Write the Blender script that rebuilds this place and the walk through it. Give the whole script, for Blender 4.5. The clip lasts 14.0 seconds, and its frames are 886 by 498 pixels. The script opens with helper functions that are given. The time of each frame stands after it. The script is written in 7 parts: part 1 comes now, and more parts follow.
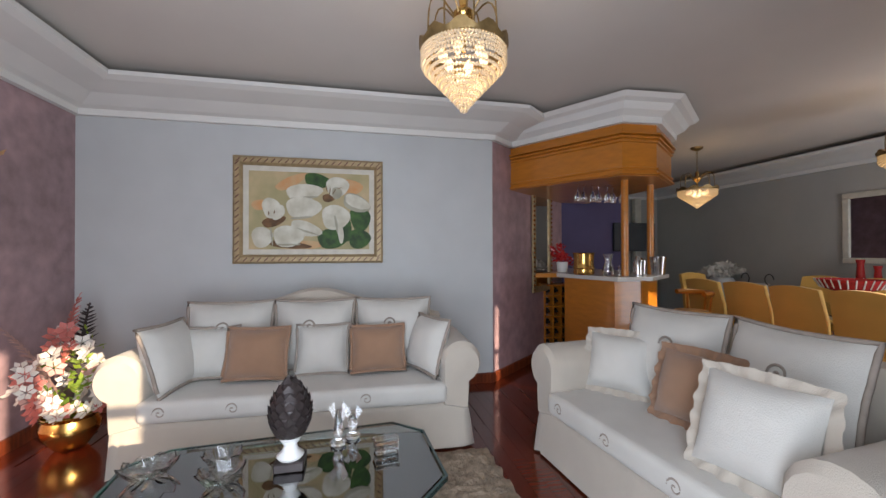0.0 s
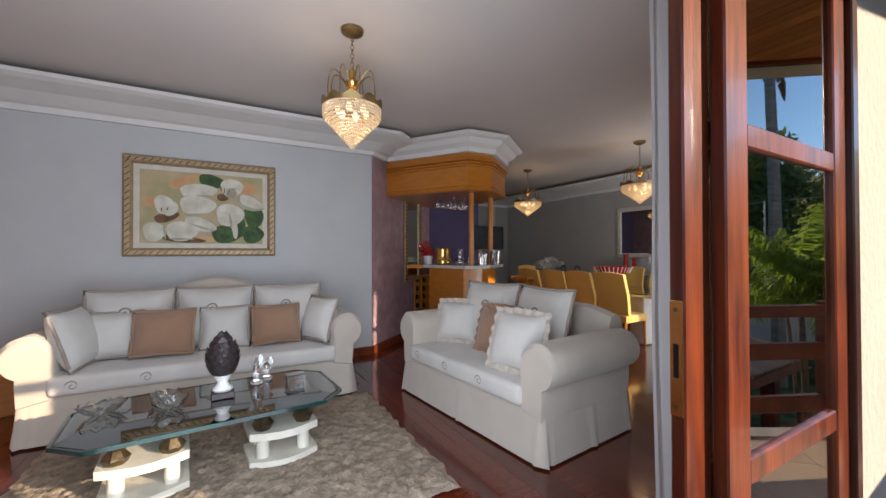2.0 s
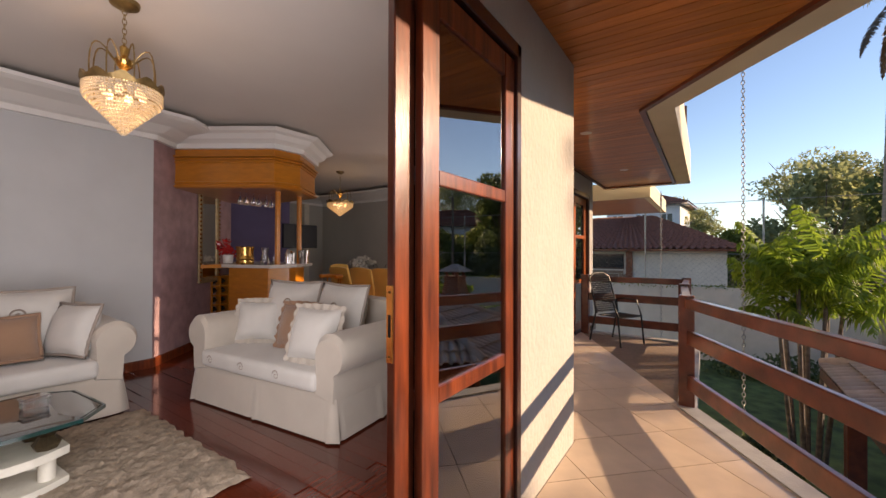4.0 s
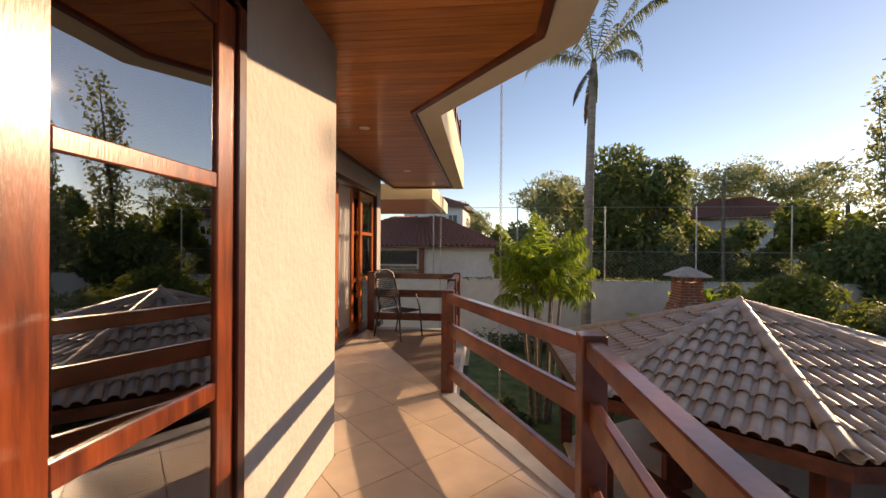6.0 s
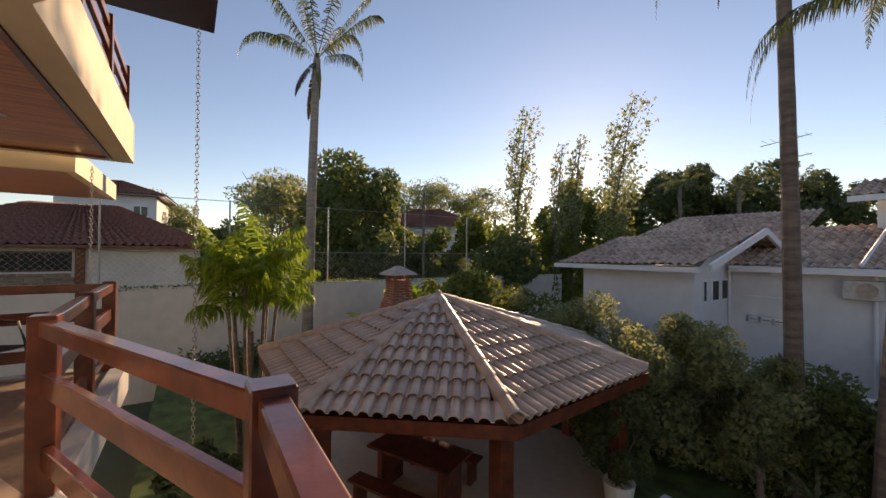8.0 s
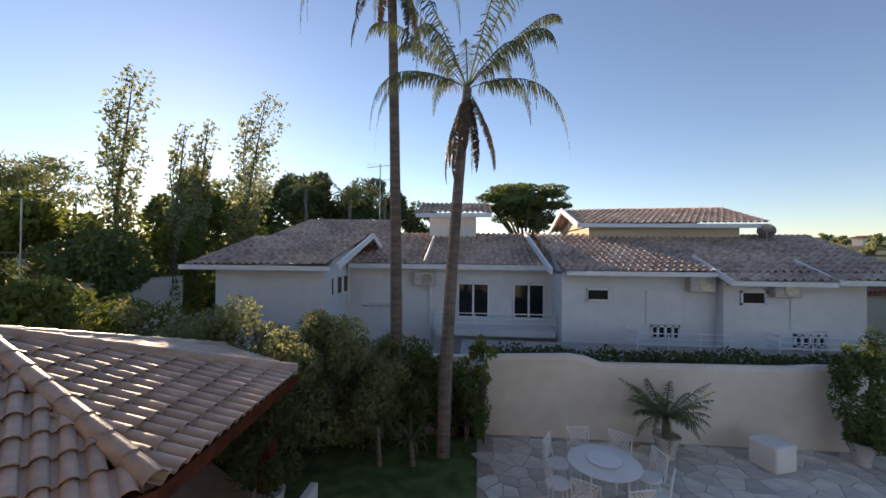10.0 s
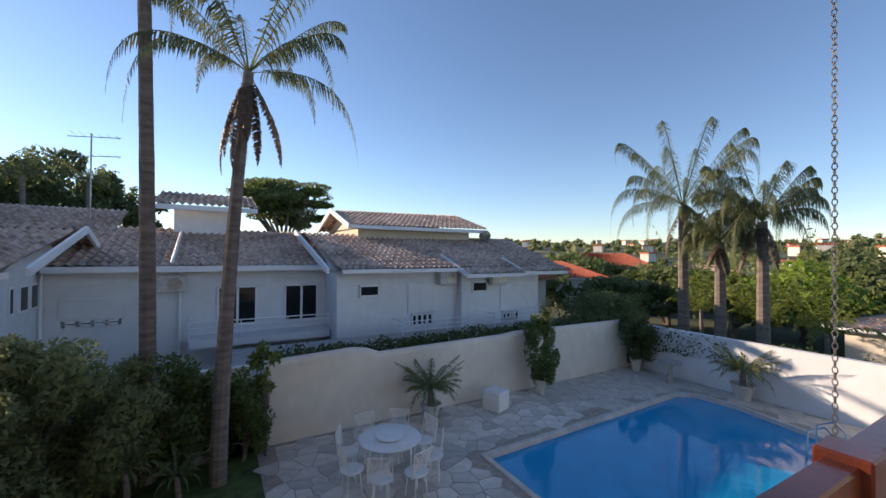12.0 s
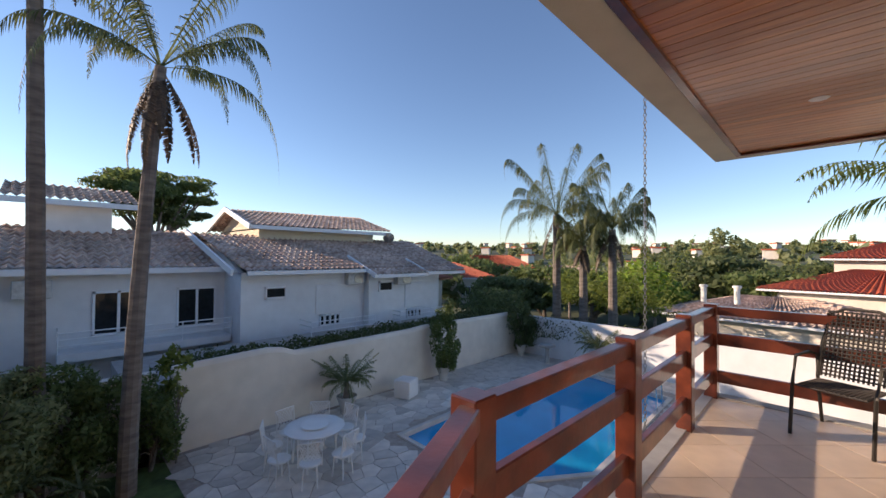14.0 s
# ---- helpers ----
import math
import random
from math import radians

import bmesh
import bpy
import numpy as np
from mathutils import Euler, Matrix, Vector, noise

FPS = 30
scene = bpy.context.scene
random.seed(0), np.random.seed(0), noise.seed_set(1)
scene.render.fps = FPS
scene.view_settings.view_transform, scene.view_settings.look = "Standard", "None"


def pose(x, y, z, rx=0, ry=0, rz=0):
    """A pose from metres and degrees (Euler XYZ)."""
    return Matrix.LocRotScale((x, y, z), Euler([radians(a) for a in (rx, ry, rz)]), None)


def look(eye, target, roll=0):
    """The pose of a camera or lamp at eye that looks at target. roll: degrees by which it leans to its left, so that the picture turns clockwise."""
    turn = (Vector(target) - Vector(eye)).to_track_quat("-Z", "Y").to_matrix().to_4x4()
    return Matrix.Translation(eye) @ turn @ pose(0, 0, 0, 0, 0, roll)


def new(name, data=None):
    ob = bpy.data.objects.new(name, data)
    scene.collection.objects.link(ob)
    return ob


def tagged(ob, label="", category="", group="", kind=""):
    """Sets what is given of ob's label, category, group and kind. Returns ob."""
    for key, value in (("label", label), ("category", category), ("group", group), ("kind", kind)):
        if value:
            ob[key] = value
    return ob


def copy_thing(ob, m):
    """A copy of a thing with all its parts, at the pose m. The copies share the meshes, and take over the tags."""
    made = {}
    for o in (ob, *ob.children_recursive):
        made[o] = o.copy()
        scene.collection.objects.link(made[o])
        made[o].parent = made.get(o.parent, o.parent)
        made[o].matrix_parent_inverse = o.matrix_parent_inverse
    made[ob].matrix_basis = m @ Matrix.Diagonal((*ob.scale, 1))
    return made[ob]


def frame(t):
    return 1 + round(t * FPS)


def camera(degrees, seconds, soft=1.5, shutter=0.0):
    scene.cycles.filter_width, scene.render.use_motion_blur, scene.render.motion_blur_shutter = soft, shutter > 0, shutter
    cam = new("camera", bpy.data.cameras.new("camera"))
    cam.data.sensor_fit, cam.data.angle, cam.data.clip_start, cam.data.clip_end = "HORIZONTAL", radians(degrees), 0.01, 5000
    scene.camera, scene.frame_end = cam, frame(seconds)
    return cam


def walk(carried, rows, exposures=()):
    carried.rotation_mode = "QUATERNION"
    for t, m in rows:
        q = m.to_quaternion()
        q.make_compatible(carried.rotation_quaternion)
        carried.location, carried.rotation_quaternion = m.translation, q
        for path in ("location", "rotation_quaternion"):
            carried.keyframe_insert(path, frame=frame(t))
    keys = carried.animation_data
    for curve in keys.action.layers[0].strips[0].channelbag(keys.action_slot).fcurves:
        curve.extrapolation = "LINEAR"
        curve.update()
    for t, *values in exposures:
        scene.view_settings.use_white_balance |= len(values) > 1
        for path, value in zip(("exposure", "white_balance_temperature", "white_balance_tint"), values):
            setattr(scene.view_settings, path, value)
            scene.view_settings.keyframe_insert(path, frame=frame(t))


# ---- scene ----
cam = camera(97.65, 14.0)
METRES, EYE, TILT, LEAN, TURN = 4.84, 1.395, 0.0, 0.0, -12.3
ROWS = [
    (0.0, 0.0, 0.0, 0.0, 0.0, 0.46, 0.14),
    (0.5, -0.007, -0.1152, -0.0132, -4.41, 0.61, 0.16),
    (1.0, -0.0143, -0.1422, -0.0154, -7.47, 0.58, 0.12),
    (1.5, -0.0198, -0.1691, -0.0163, -11.95, 0.59, 0.14),
    (2.0, -0.0246, -0.1975, -0.0154, -17.68, 0.55, 0.14),
    (2.5, -0.0324, -0.2248, -0.0161, -24.17, 0.54, 0.05),
    (3.0, -0.0363, -0.2463, -0.0155, -31.0, 0.52, 0.0),
]
LATER = [
    (5.5, (-0.196, -1.392, 1.339), (1.746, -0.911, 1.34), 0.4),
    (6, (-0.058, -1.44, 1.344), (1.932, -1.241, 1.342), 0.4),
    (6.5, (0.111, -1.51, 1.338), (2.108, -1.615, 1.341), 0.3),
    (7, (0.29, -1.609, 1.335), (2.246, -2.026, 1.344), 0.4),
    (7.5, (0.51, -1.717, 1.316), (2.366, -2.461, 1.333), 0.3),
    (8, (0.687, -1.763, 1.302), (2.36, -2.859, 1.321), 0.5),
    (8.5, (0.741, -1.778, 1.328), (2.132, -3.215, 1.344), 0.6),
    (9, (0.81, -1.773, 1.35), (1.82, -3.499, 1.368), 0.4),
    (9.2, (0.838, -1.757, 1.379), (1.682, -3.571, 1.394), 0.4),
    (11.3, (1.689, -1.698, 1.459), (0.986, -3.57, 1.478), 0.6),
    (11.5, (1.73, -1.676, 1.458), (0.931, -3.509, 1.478), 0.6),
    (12, (1.835, -1.571, 1.456), (0.835, -3.302, 1.477), 0.5),
    (12.5, (2.025, -1.479, 1.463), (0.86, -3.105, 1.489), 0.6),
    (13, (2.273, -1.353, 1.449), (0.983, -2.881, 1.479), 0.6),
    (13.5, (2.549, -1.216, 1.427), (1.178, -2.672, 1.461), 0.7),
    (14, (2.833, -1.092, 1.426), (1.404, -2.491, 1.462), 0.5),
]
walk(cam, [(t, pose(0, 0, EYE, TILT, LEAN, TURN) @ pose(METRES * x, METRES * y, METRES * z, 90 + pitch, roll, yaw)) for t, x, y, z, yaw, pitch, roll in ROWS] + [(t, look(eye, target, roll)) for t, eye, target, roll in LATER], [(0, 1.05, 6350, 10), (1.5, 0.95, 6350, 10), (3.0, 0.8, 6700, 17), (5.5, 0.78, 8900, 24), (7.0, 0.46, 8800, 24), (7.8, 0.52, 8900, 25), (9.0, 0.55, 8400, 23), (11.5, 0.6, 6700, 17), (14.0, 0.65, 6700, 19)])

# ---- world and sun ----
SUN_ROT, SUN_EL = 142.3, 16.0
w = bpy.data.worlds.new("sky")
scene.world = w
w.use_nodes = True
nt = w.node_tree
bg = nt.nodes["Background"]
sky = nt.nodes.new("ShaderNodeTexSky")
sky.sky_type = "NISHITA"
sky.sun_disc = False
sky.sun_elevation = radians(SUN_EL)
sky.sun_rotation = radians(SUN_ROT)
sky.altitude = 600
sky.air_density = 1.0
sky.dust_density = 0.08
sky.ozone_density = 3.0
nt.links.new(sky.outputs[0], bg.inputs[0])
bg.inputs[1].default_value = 0.135
sun = new("sun", bpy.data.lights.new("sun", "SUN"))
sun.data.energy = 4.9
sun.data.angle = radians(0.6)
sun.data.color = (1.0, 0.80, 0.58)
sd = Vector((math.sin(radians(SUN_ROT)) * math.cos(radians(SUN_EL)), math.cos(radians(SUN_ROT)) * math.cos(radians(SUN_EL)), math.sin(radians(SUN_EL))))
sun.matrix_world = look(sd * 50, (0, 0, 0))

# area lamps added just inside the doors to boost the daylight indoors
for lx, ly, lw, lh, le in ((-0.20, -0.20, 1.4, 2.1, 44), (5.35, 0.95, 1.0, 2.1, 17)):
    al = new("door_fill_light", bpy.data.lights.new("door_fill_light", "AREA"))
    al.data.shape, al.data.size, al.data.size_y = "RECTANGLE", lw, lh
    al.data.energy, al.data.color = le, (0.80, 0.88, 1.0)
    al.matrix_world = look((lx, ly, 1.15), (lx, ly + 5, 1.15))


# ---- materials ----
def mat(name, col, rough=0.6, metal=0.0, scale=8.0, var=0.15, bump=0.1, bscale=60.0, coat=0.0, rand=0.0, aniso=(1, 1, 1), col2=None, stain=0.0, trans=0.0, ior=1.45, sheen=0.0, isl=0.0):
    m = bpy.data.materials.new(name)
    m.use_nodes = True
    t = m.node_tree
    b = t.nodes["Principled BSDF"]
    N, L = t.nodes.new, t.links.new
    b.inputs["Roughness"].default_value = rough
    b.inputs["Metallic"].default_value = metal
    b.inputs["Coat Weight"].default_value = coat
    b.inputs["Coat Roughness"].default_value = 0.08
    b.inputs["Transmission Weight"].default_value = trans
    b.inputs["IOR"].default_value = ior
    b.inputs["Sheen Weight"].default_value = sheen
    co = N("ShaderNodeTexCoord")
    mp = N("ShaderNodeMapping")
    mp.inputs["Scale"].default_value = aniso
    L(co.outputs["Object"], mp.inputs[0])
    n1 = N("ShaderNodeTexNoise")
    n1.inputs["Scale"].default_value = scale
    n1.inputs["Detail"].default_value = 6
    L(mp.outputs[0], n1.inputs["Vector"])
    c2 = col2 or tuple(c * (1 - var * 2) for c in col)
    r = N("ShaderNodeValToRGB")
    r.color_ramp.elements[0].position, r.color_ramp.elements[1].position = 0.32, 0.68
    r.color_ramp.elements[0].color = (*c2, 1)
    r.color_ramp.elements[1].color = (*col, 1)
    L(n1.outputs["Fac"], r.inputs[0])
    out = r.outputs[0]
    if stain:
        n3 = N("ShaderNodeTexNoise")
        n3.inputs["Scale"].default_value = scale * 0.13
        n3.inputs["Detail"].default_value = 4
        L(mp.outputs[0], n3.inputs["Vector"])
        mr = N("ShaderNodeMapRange")
        mr.inputs[1].default_value, mr.inputs[2].default_value = 0.35, 0.65
        mr.inputs[3].default_value, mr.inputs[4].default_value = 1 - stain, 1
        L(n3.outputs["Fac"], mr.inputs[0])
        mx = N("ShaderNodeVectorMath")
        mx.operation = "SCALE"
        L(out, mx.inputs[0])
        L(mr.outputs[0], mx.inputs["Scale"])
        out = mx.outputs[0]
    if rand or isl:
        oi = N("ShaderNodeNewGeometry" if isl else "ShaderNodeObjectInfo")
        rand = rand or isl
        mr = N("ShaderNodeMapRange")
        mr.inputs[3].default_value, mr.inputs[4].default_value = 1 - rand, 1 + rand
        L(oi.outputs["Random Per Island" if isl else "Random"], mr.inputs[0])
        mx = N("ShaderNodeVectorMath")
        mx.operation = "SCALE"
        L(out, mx.inputs[0])
        L(mr.outputs[0], mx.inputs["Scale"])
        out = mx.outputs[0]
    L(out, b.inputs["Base Color"])
    if bump:
        n2 = N("ShaderNodeTexNoise")
        n2.inputs["Scale"].default_value = bscale
        n2.inputs["Detail"].default_value = 5
        L(mp.outputs[0], n2.inputs["Vector"])
        bp = N("ShaderNodeBump")
        bp.inputs["Strength"].default_value = bump
        bp.inputs["Distance"].default_value = 0.01
        L(n2.outputs["Fac"], bp.inputs["Height"])
        L(bp.outputs[0], b.inputs["Normal"])
    return m


def glassy(name, tint=(0.9, 0.95, 0.93), gloss=0.12):
    """Thin pane: clear, with the sheen of glass by Fresnel."""
    m = bpy.data.materials.new(name)
    m.use_nodes = True
    t = m.node_tree
    t.nodes.clear()
    N, L = t.nodes.new, t.links.new
    o = N("ShaderNodeOutputMaterial")
    tr = N("ShaderNodeBsdfTransparent")
    tr.inputs[0].default_value = (*tint, 1)
    gl = N("ShaderNodeBsdfGlossy")
    gl.inputs["Roughness"].default_value = 0.01
    fr = N("ShaderNodeFresnel")
    fr.inputs[0].default_value = 1.5
    ad = N("ShaderNodeMath")
    ad.operation = "ADD"
    ad.use_clamp = True
    ad.inputs[1].default_value = gloss
    mx = N("ShaderNodeMixShader")
    L(fr.outputs[0], ad.inputs[0])
    L(ad.outputs[0], mx.inputs[0])
    L(tr.outputs[0], mx.inputs[1])
    L(gl.outputs[0], mx.inputs[2])
    L(mx.outputs[0], o.inputs[0])
    return m


def leafmat(name, col, col2, glow=0.35):
    m = bpy.data.materials.new(name)
    m.use_nodes = True
    t = m.node_tree
    N, L = t.nodes.new, t.links.new
    b = t.nodes["Principled BSDF"]
    b.inputs["Roughness"].default_value = 0.55
    g = N("ShaderNodeNewGeometry")
    r = N("ShaderNodeValToRGB")
    r.color_ramp.elements[0].color = (*col2, 1)
    r.color_ramp.elements[1].color = (*col, 1)
    L(g.outputs["Random Per Island"], r.inputs[0])
    L(r.outputs[0], b.inputs["Base Color"])
    tl = N("ShaderNodeBsdfTranslucent")
    L(r.outputs[0], tl.inputs[0])
    mx = N("ShaderNodeMixShader")
    mx.inputs[0].default_value = glow
    L(b.outputs[0], mx.inputs[1])
    L(tl.outputs[0], mx.inputs[2])
    L(mx.outputs[0], t.nodes["Material Output"].inputs[0])
    return m


def emit(name, col, strength):
    m = bpy.data.materials.new(name)
    m.use_nodes = True
    b = m.node_tree.nodes["Principled BSDF"]
    b.inputs["Base Color"].default_value = (*col, 1)
    b.inputs["Emission Color"].default_value = (*col, 1)
    b.inputs["Emission Strength"].default_value = strength
    return m


M = {}
M["floorwood"] = mat("floorwood", (0.13, 0.022, 0.009), 0.16, 0, 3, 0.2, 0.03, 30, coat=0.6, rand=0.22, aniso=(1, 12, 1))
M["tile"] = mat("tile", (0.70, 0.555, 0.42), 0.38, 0, 6, 0.06, 0.03, 50, rand=0.06, stain=0.1)
M["grout"] = mat("grout", (0.30, 0.22, 0.16), 0.9, 0, 20, 0.1, 0.1, 80)
M["stucco"] = mat("stucco", (0.50, 0.475, 0.43), 0.85, 0, 4, 0.04, 1.0, 26, aniso=(1, 1, 0.75), stain=0.06)
M["cream"] = mat("cream", (0.68, 0.62, 0.48), 0.8, 0, 4, 0.04, 0.15, 70, stain=0.06)
M["wallblue"] = mat("wallblue", (0.54, 0.55, 0.545), 0.6, 0, 3, 0.03, 0.04, 90)
M["pink"] = mat("pink", (0.50, 0.33, 0.345), 0.34, 0, 7, 0.17, 0.10, 30, stain=0.25)
M["greywall"] = mat("greywall", (0.43, 0.42, 0.385), 0.8, 0, 3, 0.03, 0.04, 90)
M["violet"] = mat("violet", (0.13, 0.11, 0.22), 0.8, 0, 3, 0.05, 0.04, 90)
M["ceil"] = mat("ceil", (0.62, 0.57, 0.52), 0.8, 0, 2, 0.02, 0.02, 90)
M["plaster"] = mat("plaster", (0.76, 0.74, 0.70), 0.6, 0, 3, 0.02, 0.02, 90)
M["redwood"] = mat("redwood", (0.25, 0.055, 0.018), 0.28, 0, 5, 0.25, 0.08, 40, coat=0.5, aniso=(6, 6, 0.6), col2=(0.075, 0.016, 0.008))
# lit copy of redwood: the sun on the dining door is in its colour
M["redwoodlight"] = mat("redwoodlight", (0.55, 0.14, 0.03), 0.3, 0, 5, 0.25, 0.08, 40, coat=0.5, aniso=(6, 6, 0.6), col2=(0.22, 0.05, 0.014))
M["darkwood"] = mat("darkwood", (0.05, 0.013, 0.010), 0.3, 0, 5, 0.2, 0.06, 40, coat=0.5)
M["railwood"] = mat("railwood", (0.19, 0.045, 0.021), 0.36, 0, 6, 0.25, 0.12, 30, coat=0.5, col2=(0.075, 0.018, 0.010))
M["soffit"] = mat("soffit", (0.54, 0.20, 0.052), 0.34, 0, 3, 0.18, 0.04, 30, coat=0.3, aniso=(8, 0.7, 1), col2=(0.36, 0.12, 0.032), isl=0.22)
M["orangewood"] = mat("orangewood", (0.54, 0.19, 0.018), 0.3, 0, 3, 0.10, 0.03, 30, coat=0.5, aniso=(2, 2, 8))
M["whitewash"] = mat("whitewash", (0.74, 0.76, 0.78), 0.85, 0, 3, 0.04, 0.15, 60, stain=0.08)
M["gardenwall"] = mat("gardenwall", (0.74, 0.69, 0.61), 0.85, 0, 3, 0.05, 0.2, 50, stain=0.12)
M["whitetrim"] = mat("whitetrim", (0.78, 0.80, 0.82), 0.5, 0, 5, 0.02, 0.02, 60)
M["rooftile"] = mat("rooftile", (0.70, 0.56, 0.46), 0.42, 0, 5, 0.14, 0.3, 40, rand=0.14, stain=0.2)
M["rooffar"] = mat("rooffar", (0.80, 0.64, 0.53), 0.8, 0, 5, 0.25, 0.3, 30, stain=0.35, col2=(0.40, 0.26, 0.20))
M["roofdark"] = mat("roofdark", (0.34, 0.13, 0.085), 0.7, 0, 9, 0.25, 0.3, 30)
M["brick"] = mat("brick", (0.42, 0.15, 0.08), 0.85, 0, 12, 0.15, 0.3, 50, rand=0.15)
M["mortar"] = mat("mortar", (0.46, 0.39, 0.33), 0.9)
M["stone"] = mat("stone", (0.72, 0.67, 0.60), 0.75, 0, 3, 0.12, 0.2, 30, rand=0.22)
M["water"] = mat("water", (0.002, 0.32, 0.62), 0.05, 0, 1.5, 0.06, 0.12, 2.2)
M["pooltile"] = mat("pooltile", (0.02, 0.18, 0.50), 0.3, 0, 10, 0.1)
M["grass"] = mat("grass", (0.11, 0.17, 0.05), 0.95, 0, 3, 0.3, 0.8, 60)
M["earth"] = mat("earth", (0.10, 0.085, 0.055), 0.95, 0, 0.3, 0.3, 0.5, 8, col2=(0.045, 0.06, 0.025))
M["palebark"] = mat("palebark", (0.34, 0.31, 0.27), 0.9, 0, 3, 0.2, 0.9, 14, aniso=(1, 1, 4))
M["bark"] = mat("bark", (0.22, 0.185, 0.16), 0.9, 0, 3, 0.25, 0.9, 14, aniso=(1, 1, 4))
M["fabric"] = mat("fabric", (0.51, 0.45, 0.375), 0.9, 0, 5, 0.05, 0.35, 240, sheen=0.3)
M["fabricwhite"] = mat("fabricwhite", (0.60, 0.575, 0.525), 0.9, 0, 5, 0.05, 0.4, 200, sheen=0.3)
M["swirl"] = mat("swirl", (0.34, 0.285, 0.24), 0.85, 0, 20, 0.1, 0.2, 200)
M["brownfab"] = mat("brownfab", (0.33, 0.19, 0.115), 0.9, 0, 8, 0.06, 0.5, 260, sheen=0.3)
M["rug"] = mat("rug", (0.40, 0.315, 0.23), 0.98, 0, 16, 0.26, 1.0, 70)
M["curtain"] = leafmat("curtain", (0.82, 0.83, 0.85), (0.78, 0.79, 0.82), 0.6)
M["gold"] = mat("gold", (0.75, 0.46, 0.14), 0.22, 1.0, 12, 0.1, 0.02, 30)
M["oldgold"] = mat("oldgold", (0.36, 0.24, 0.10), 0.42, 0.8, 20, 0.2, 0.2, 80)
M["framegold"] = mat("framegold", (0.45, 0.33, 0.18), 0.45, 0.35, 20, 0.15, 0.2, 80)
M["frameline"] = mat("frameline", (0.13, 0.045, 0.03), 0.5)
M["artichoke"] = mat("artichoke", (0.055, 0.042, 0.04), 0.4, 0.25, 14, 0.2, 0.3, 60)
M["white"] = mat("white", (0.78, 0.77, 0.74), 0.4, 0, 6, 0.03, 0.05, 60)
M["ivory"] = mat("ivory", (0.66, 0.62, 0.52), 0.5, 0, 10, 0.08, 0.3, 60)
M["bronze"] = mat("bronze", (0.16, 0.12, 0.07), 0.38, 0.8, 18, 0.3, 0.4, 50)
M["black"] = mat("black", (0.018, 0.018, 0.02), 0.4)
M["iron"] = mat("iron", (0.05, 0.045, 0.04), 0.5, 0.6)
M["chrome"] = mat("chrome", (0.75, 0.75, 0.75), 0.12, 1.0, bump=0)
M["steel"] = mat("steel", (0.45, 0.44, 0.42), 0.4, 0.8)
M["orangefab"] = mat("orangefab", (0.78, 0.47, 0.11), 0.75, 0, 5, 0.04, 0.2, 200, sheen=0.2)
M["marble"] = mat("marble", (0.60, 0.57, 0.52), 0.2, 0, 4, 0.1, 0.02)
M["chairweave"] = mat("chairweave", (0.05, 0.042, 0.038), 0.6, 0, 60, 0.3, 0.5, 120)
M["brownstone"] = mat("brownstone", (0.30, 0.20, 0.14), 0.85, 0, 4, 0.2, 0.4, 25, rand=0.3)
M["concrete"] = mat("concrete", (0.42, 0.41, 0.39), 0.85, 0, 5, 0.12, 0.3, 50)
M["redglass"] = mat("redglass", (0.45, 0.03, 0.03), 0.12, 0, 5, 0.05, 0)
M["redroof"] = mat("redroof", (0.50, 0.12, 0.06), 0.7, 0, 2, 0.15)
M["ac"] = mat("ac", (0.6, 0.6, 0.57), 0.5)
M["pane"] = glassy("pane", (0.66, 0.70, 0.70), 0.30)
M["darkpane"] = mat("darkpane", (0.02, 0.022, 0.025), 0.06, 0, bump=0)
M["tableglass"] = glassy("tableglass", (0.70, 0.92, 0.88), 0.34)
M["glassedge"] = mat("glassedge", (0.005, 0.04, 0.036), 0.08, 0, bump=0, coat=1)
M["crystal"] = mat("crystal", (0.96, 0.98, 0.98), 0.03, 0, var=0, bump=0, trans=1.0, ior=1.45, coat=1)
M["mirror"] = mat("mirror", (0.8, 0.8, 0.8), 0.02, 1.0, var=0, bump=0)
M["beadlit"] = emit("beadlit", (1.0, 0.62, 0.26), 1.6)
M["spot"] = mat("spot", (0.85, 0.83, 0.8), 0.3)
M["petal"] = mat("petal", (0.78, 0.74, 0.66), 0.6, 0, 12, 0.06, 0.05)
M["petalpink"] = mat("petalpink", (0.60, 0.36, 0.31), 0.6, 0, 12, 0.1, 0.05)
M["petalrose"] = mat("petalrose", (0.55, 0.16, 0.13), 0.6, 0, 12, 0.1, 0.05)
M["canvas"] = mat("canvas", (0.55, 0.42, 0.24), 0.6, 0, 3.5, 0.2, 0.1, 150, col2=(0.34, 0.31, 0.15))
M["leafA"] = leafmat("leafA", (0.19, 0.25, 0.08), (0.10, 0.14, 0.045), 0.58)
M["leafB"] = leafmat("leafB", (0.24, 0.28, 0.06), (0.12, 0.16, 0.03), 0.62)
M["leafC"] = leafmat("leafC", (0.16, 0.20, 0.075), (0.085, 0.115, 0.045), 0.55)
M["leafD"] = leafmat("leafD", (0.34, 0.46, 0.05), (0.15, 0.25, 0.04), 0.5)
M["leafE"] = leafmat("leafE", (0.36, 0.39, 0.18), (0.21, 0.24, 0.11), 0.62)
M["frond"] = leafmat("frond", (0.19, 0.22, 0.09), (0.09, 0.11, 0.045), 0.42)
M["frondbrown"] = leafmat("frondbrown", (0.13, 0.09, 0.055), (0.06, 0.04, 0.025), 0.25)
M["hedge"] = leafmat("hedge", (0.09, 0.12, 0.03), (0.035, 0.055, 0.015), 0.3)
M["hill"] = mat("hill", (0.16, 0.18, 0.11), 0.95, 0, 0.05, 0.3, 0.6, 0.4, col2=(0.035, 0.05, 0.022))


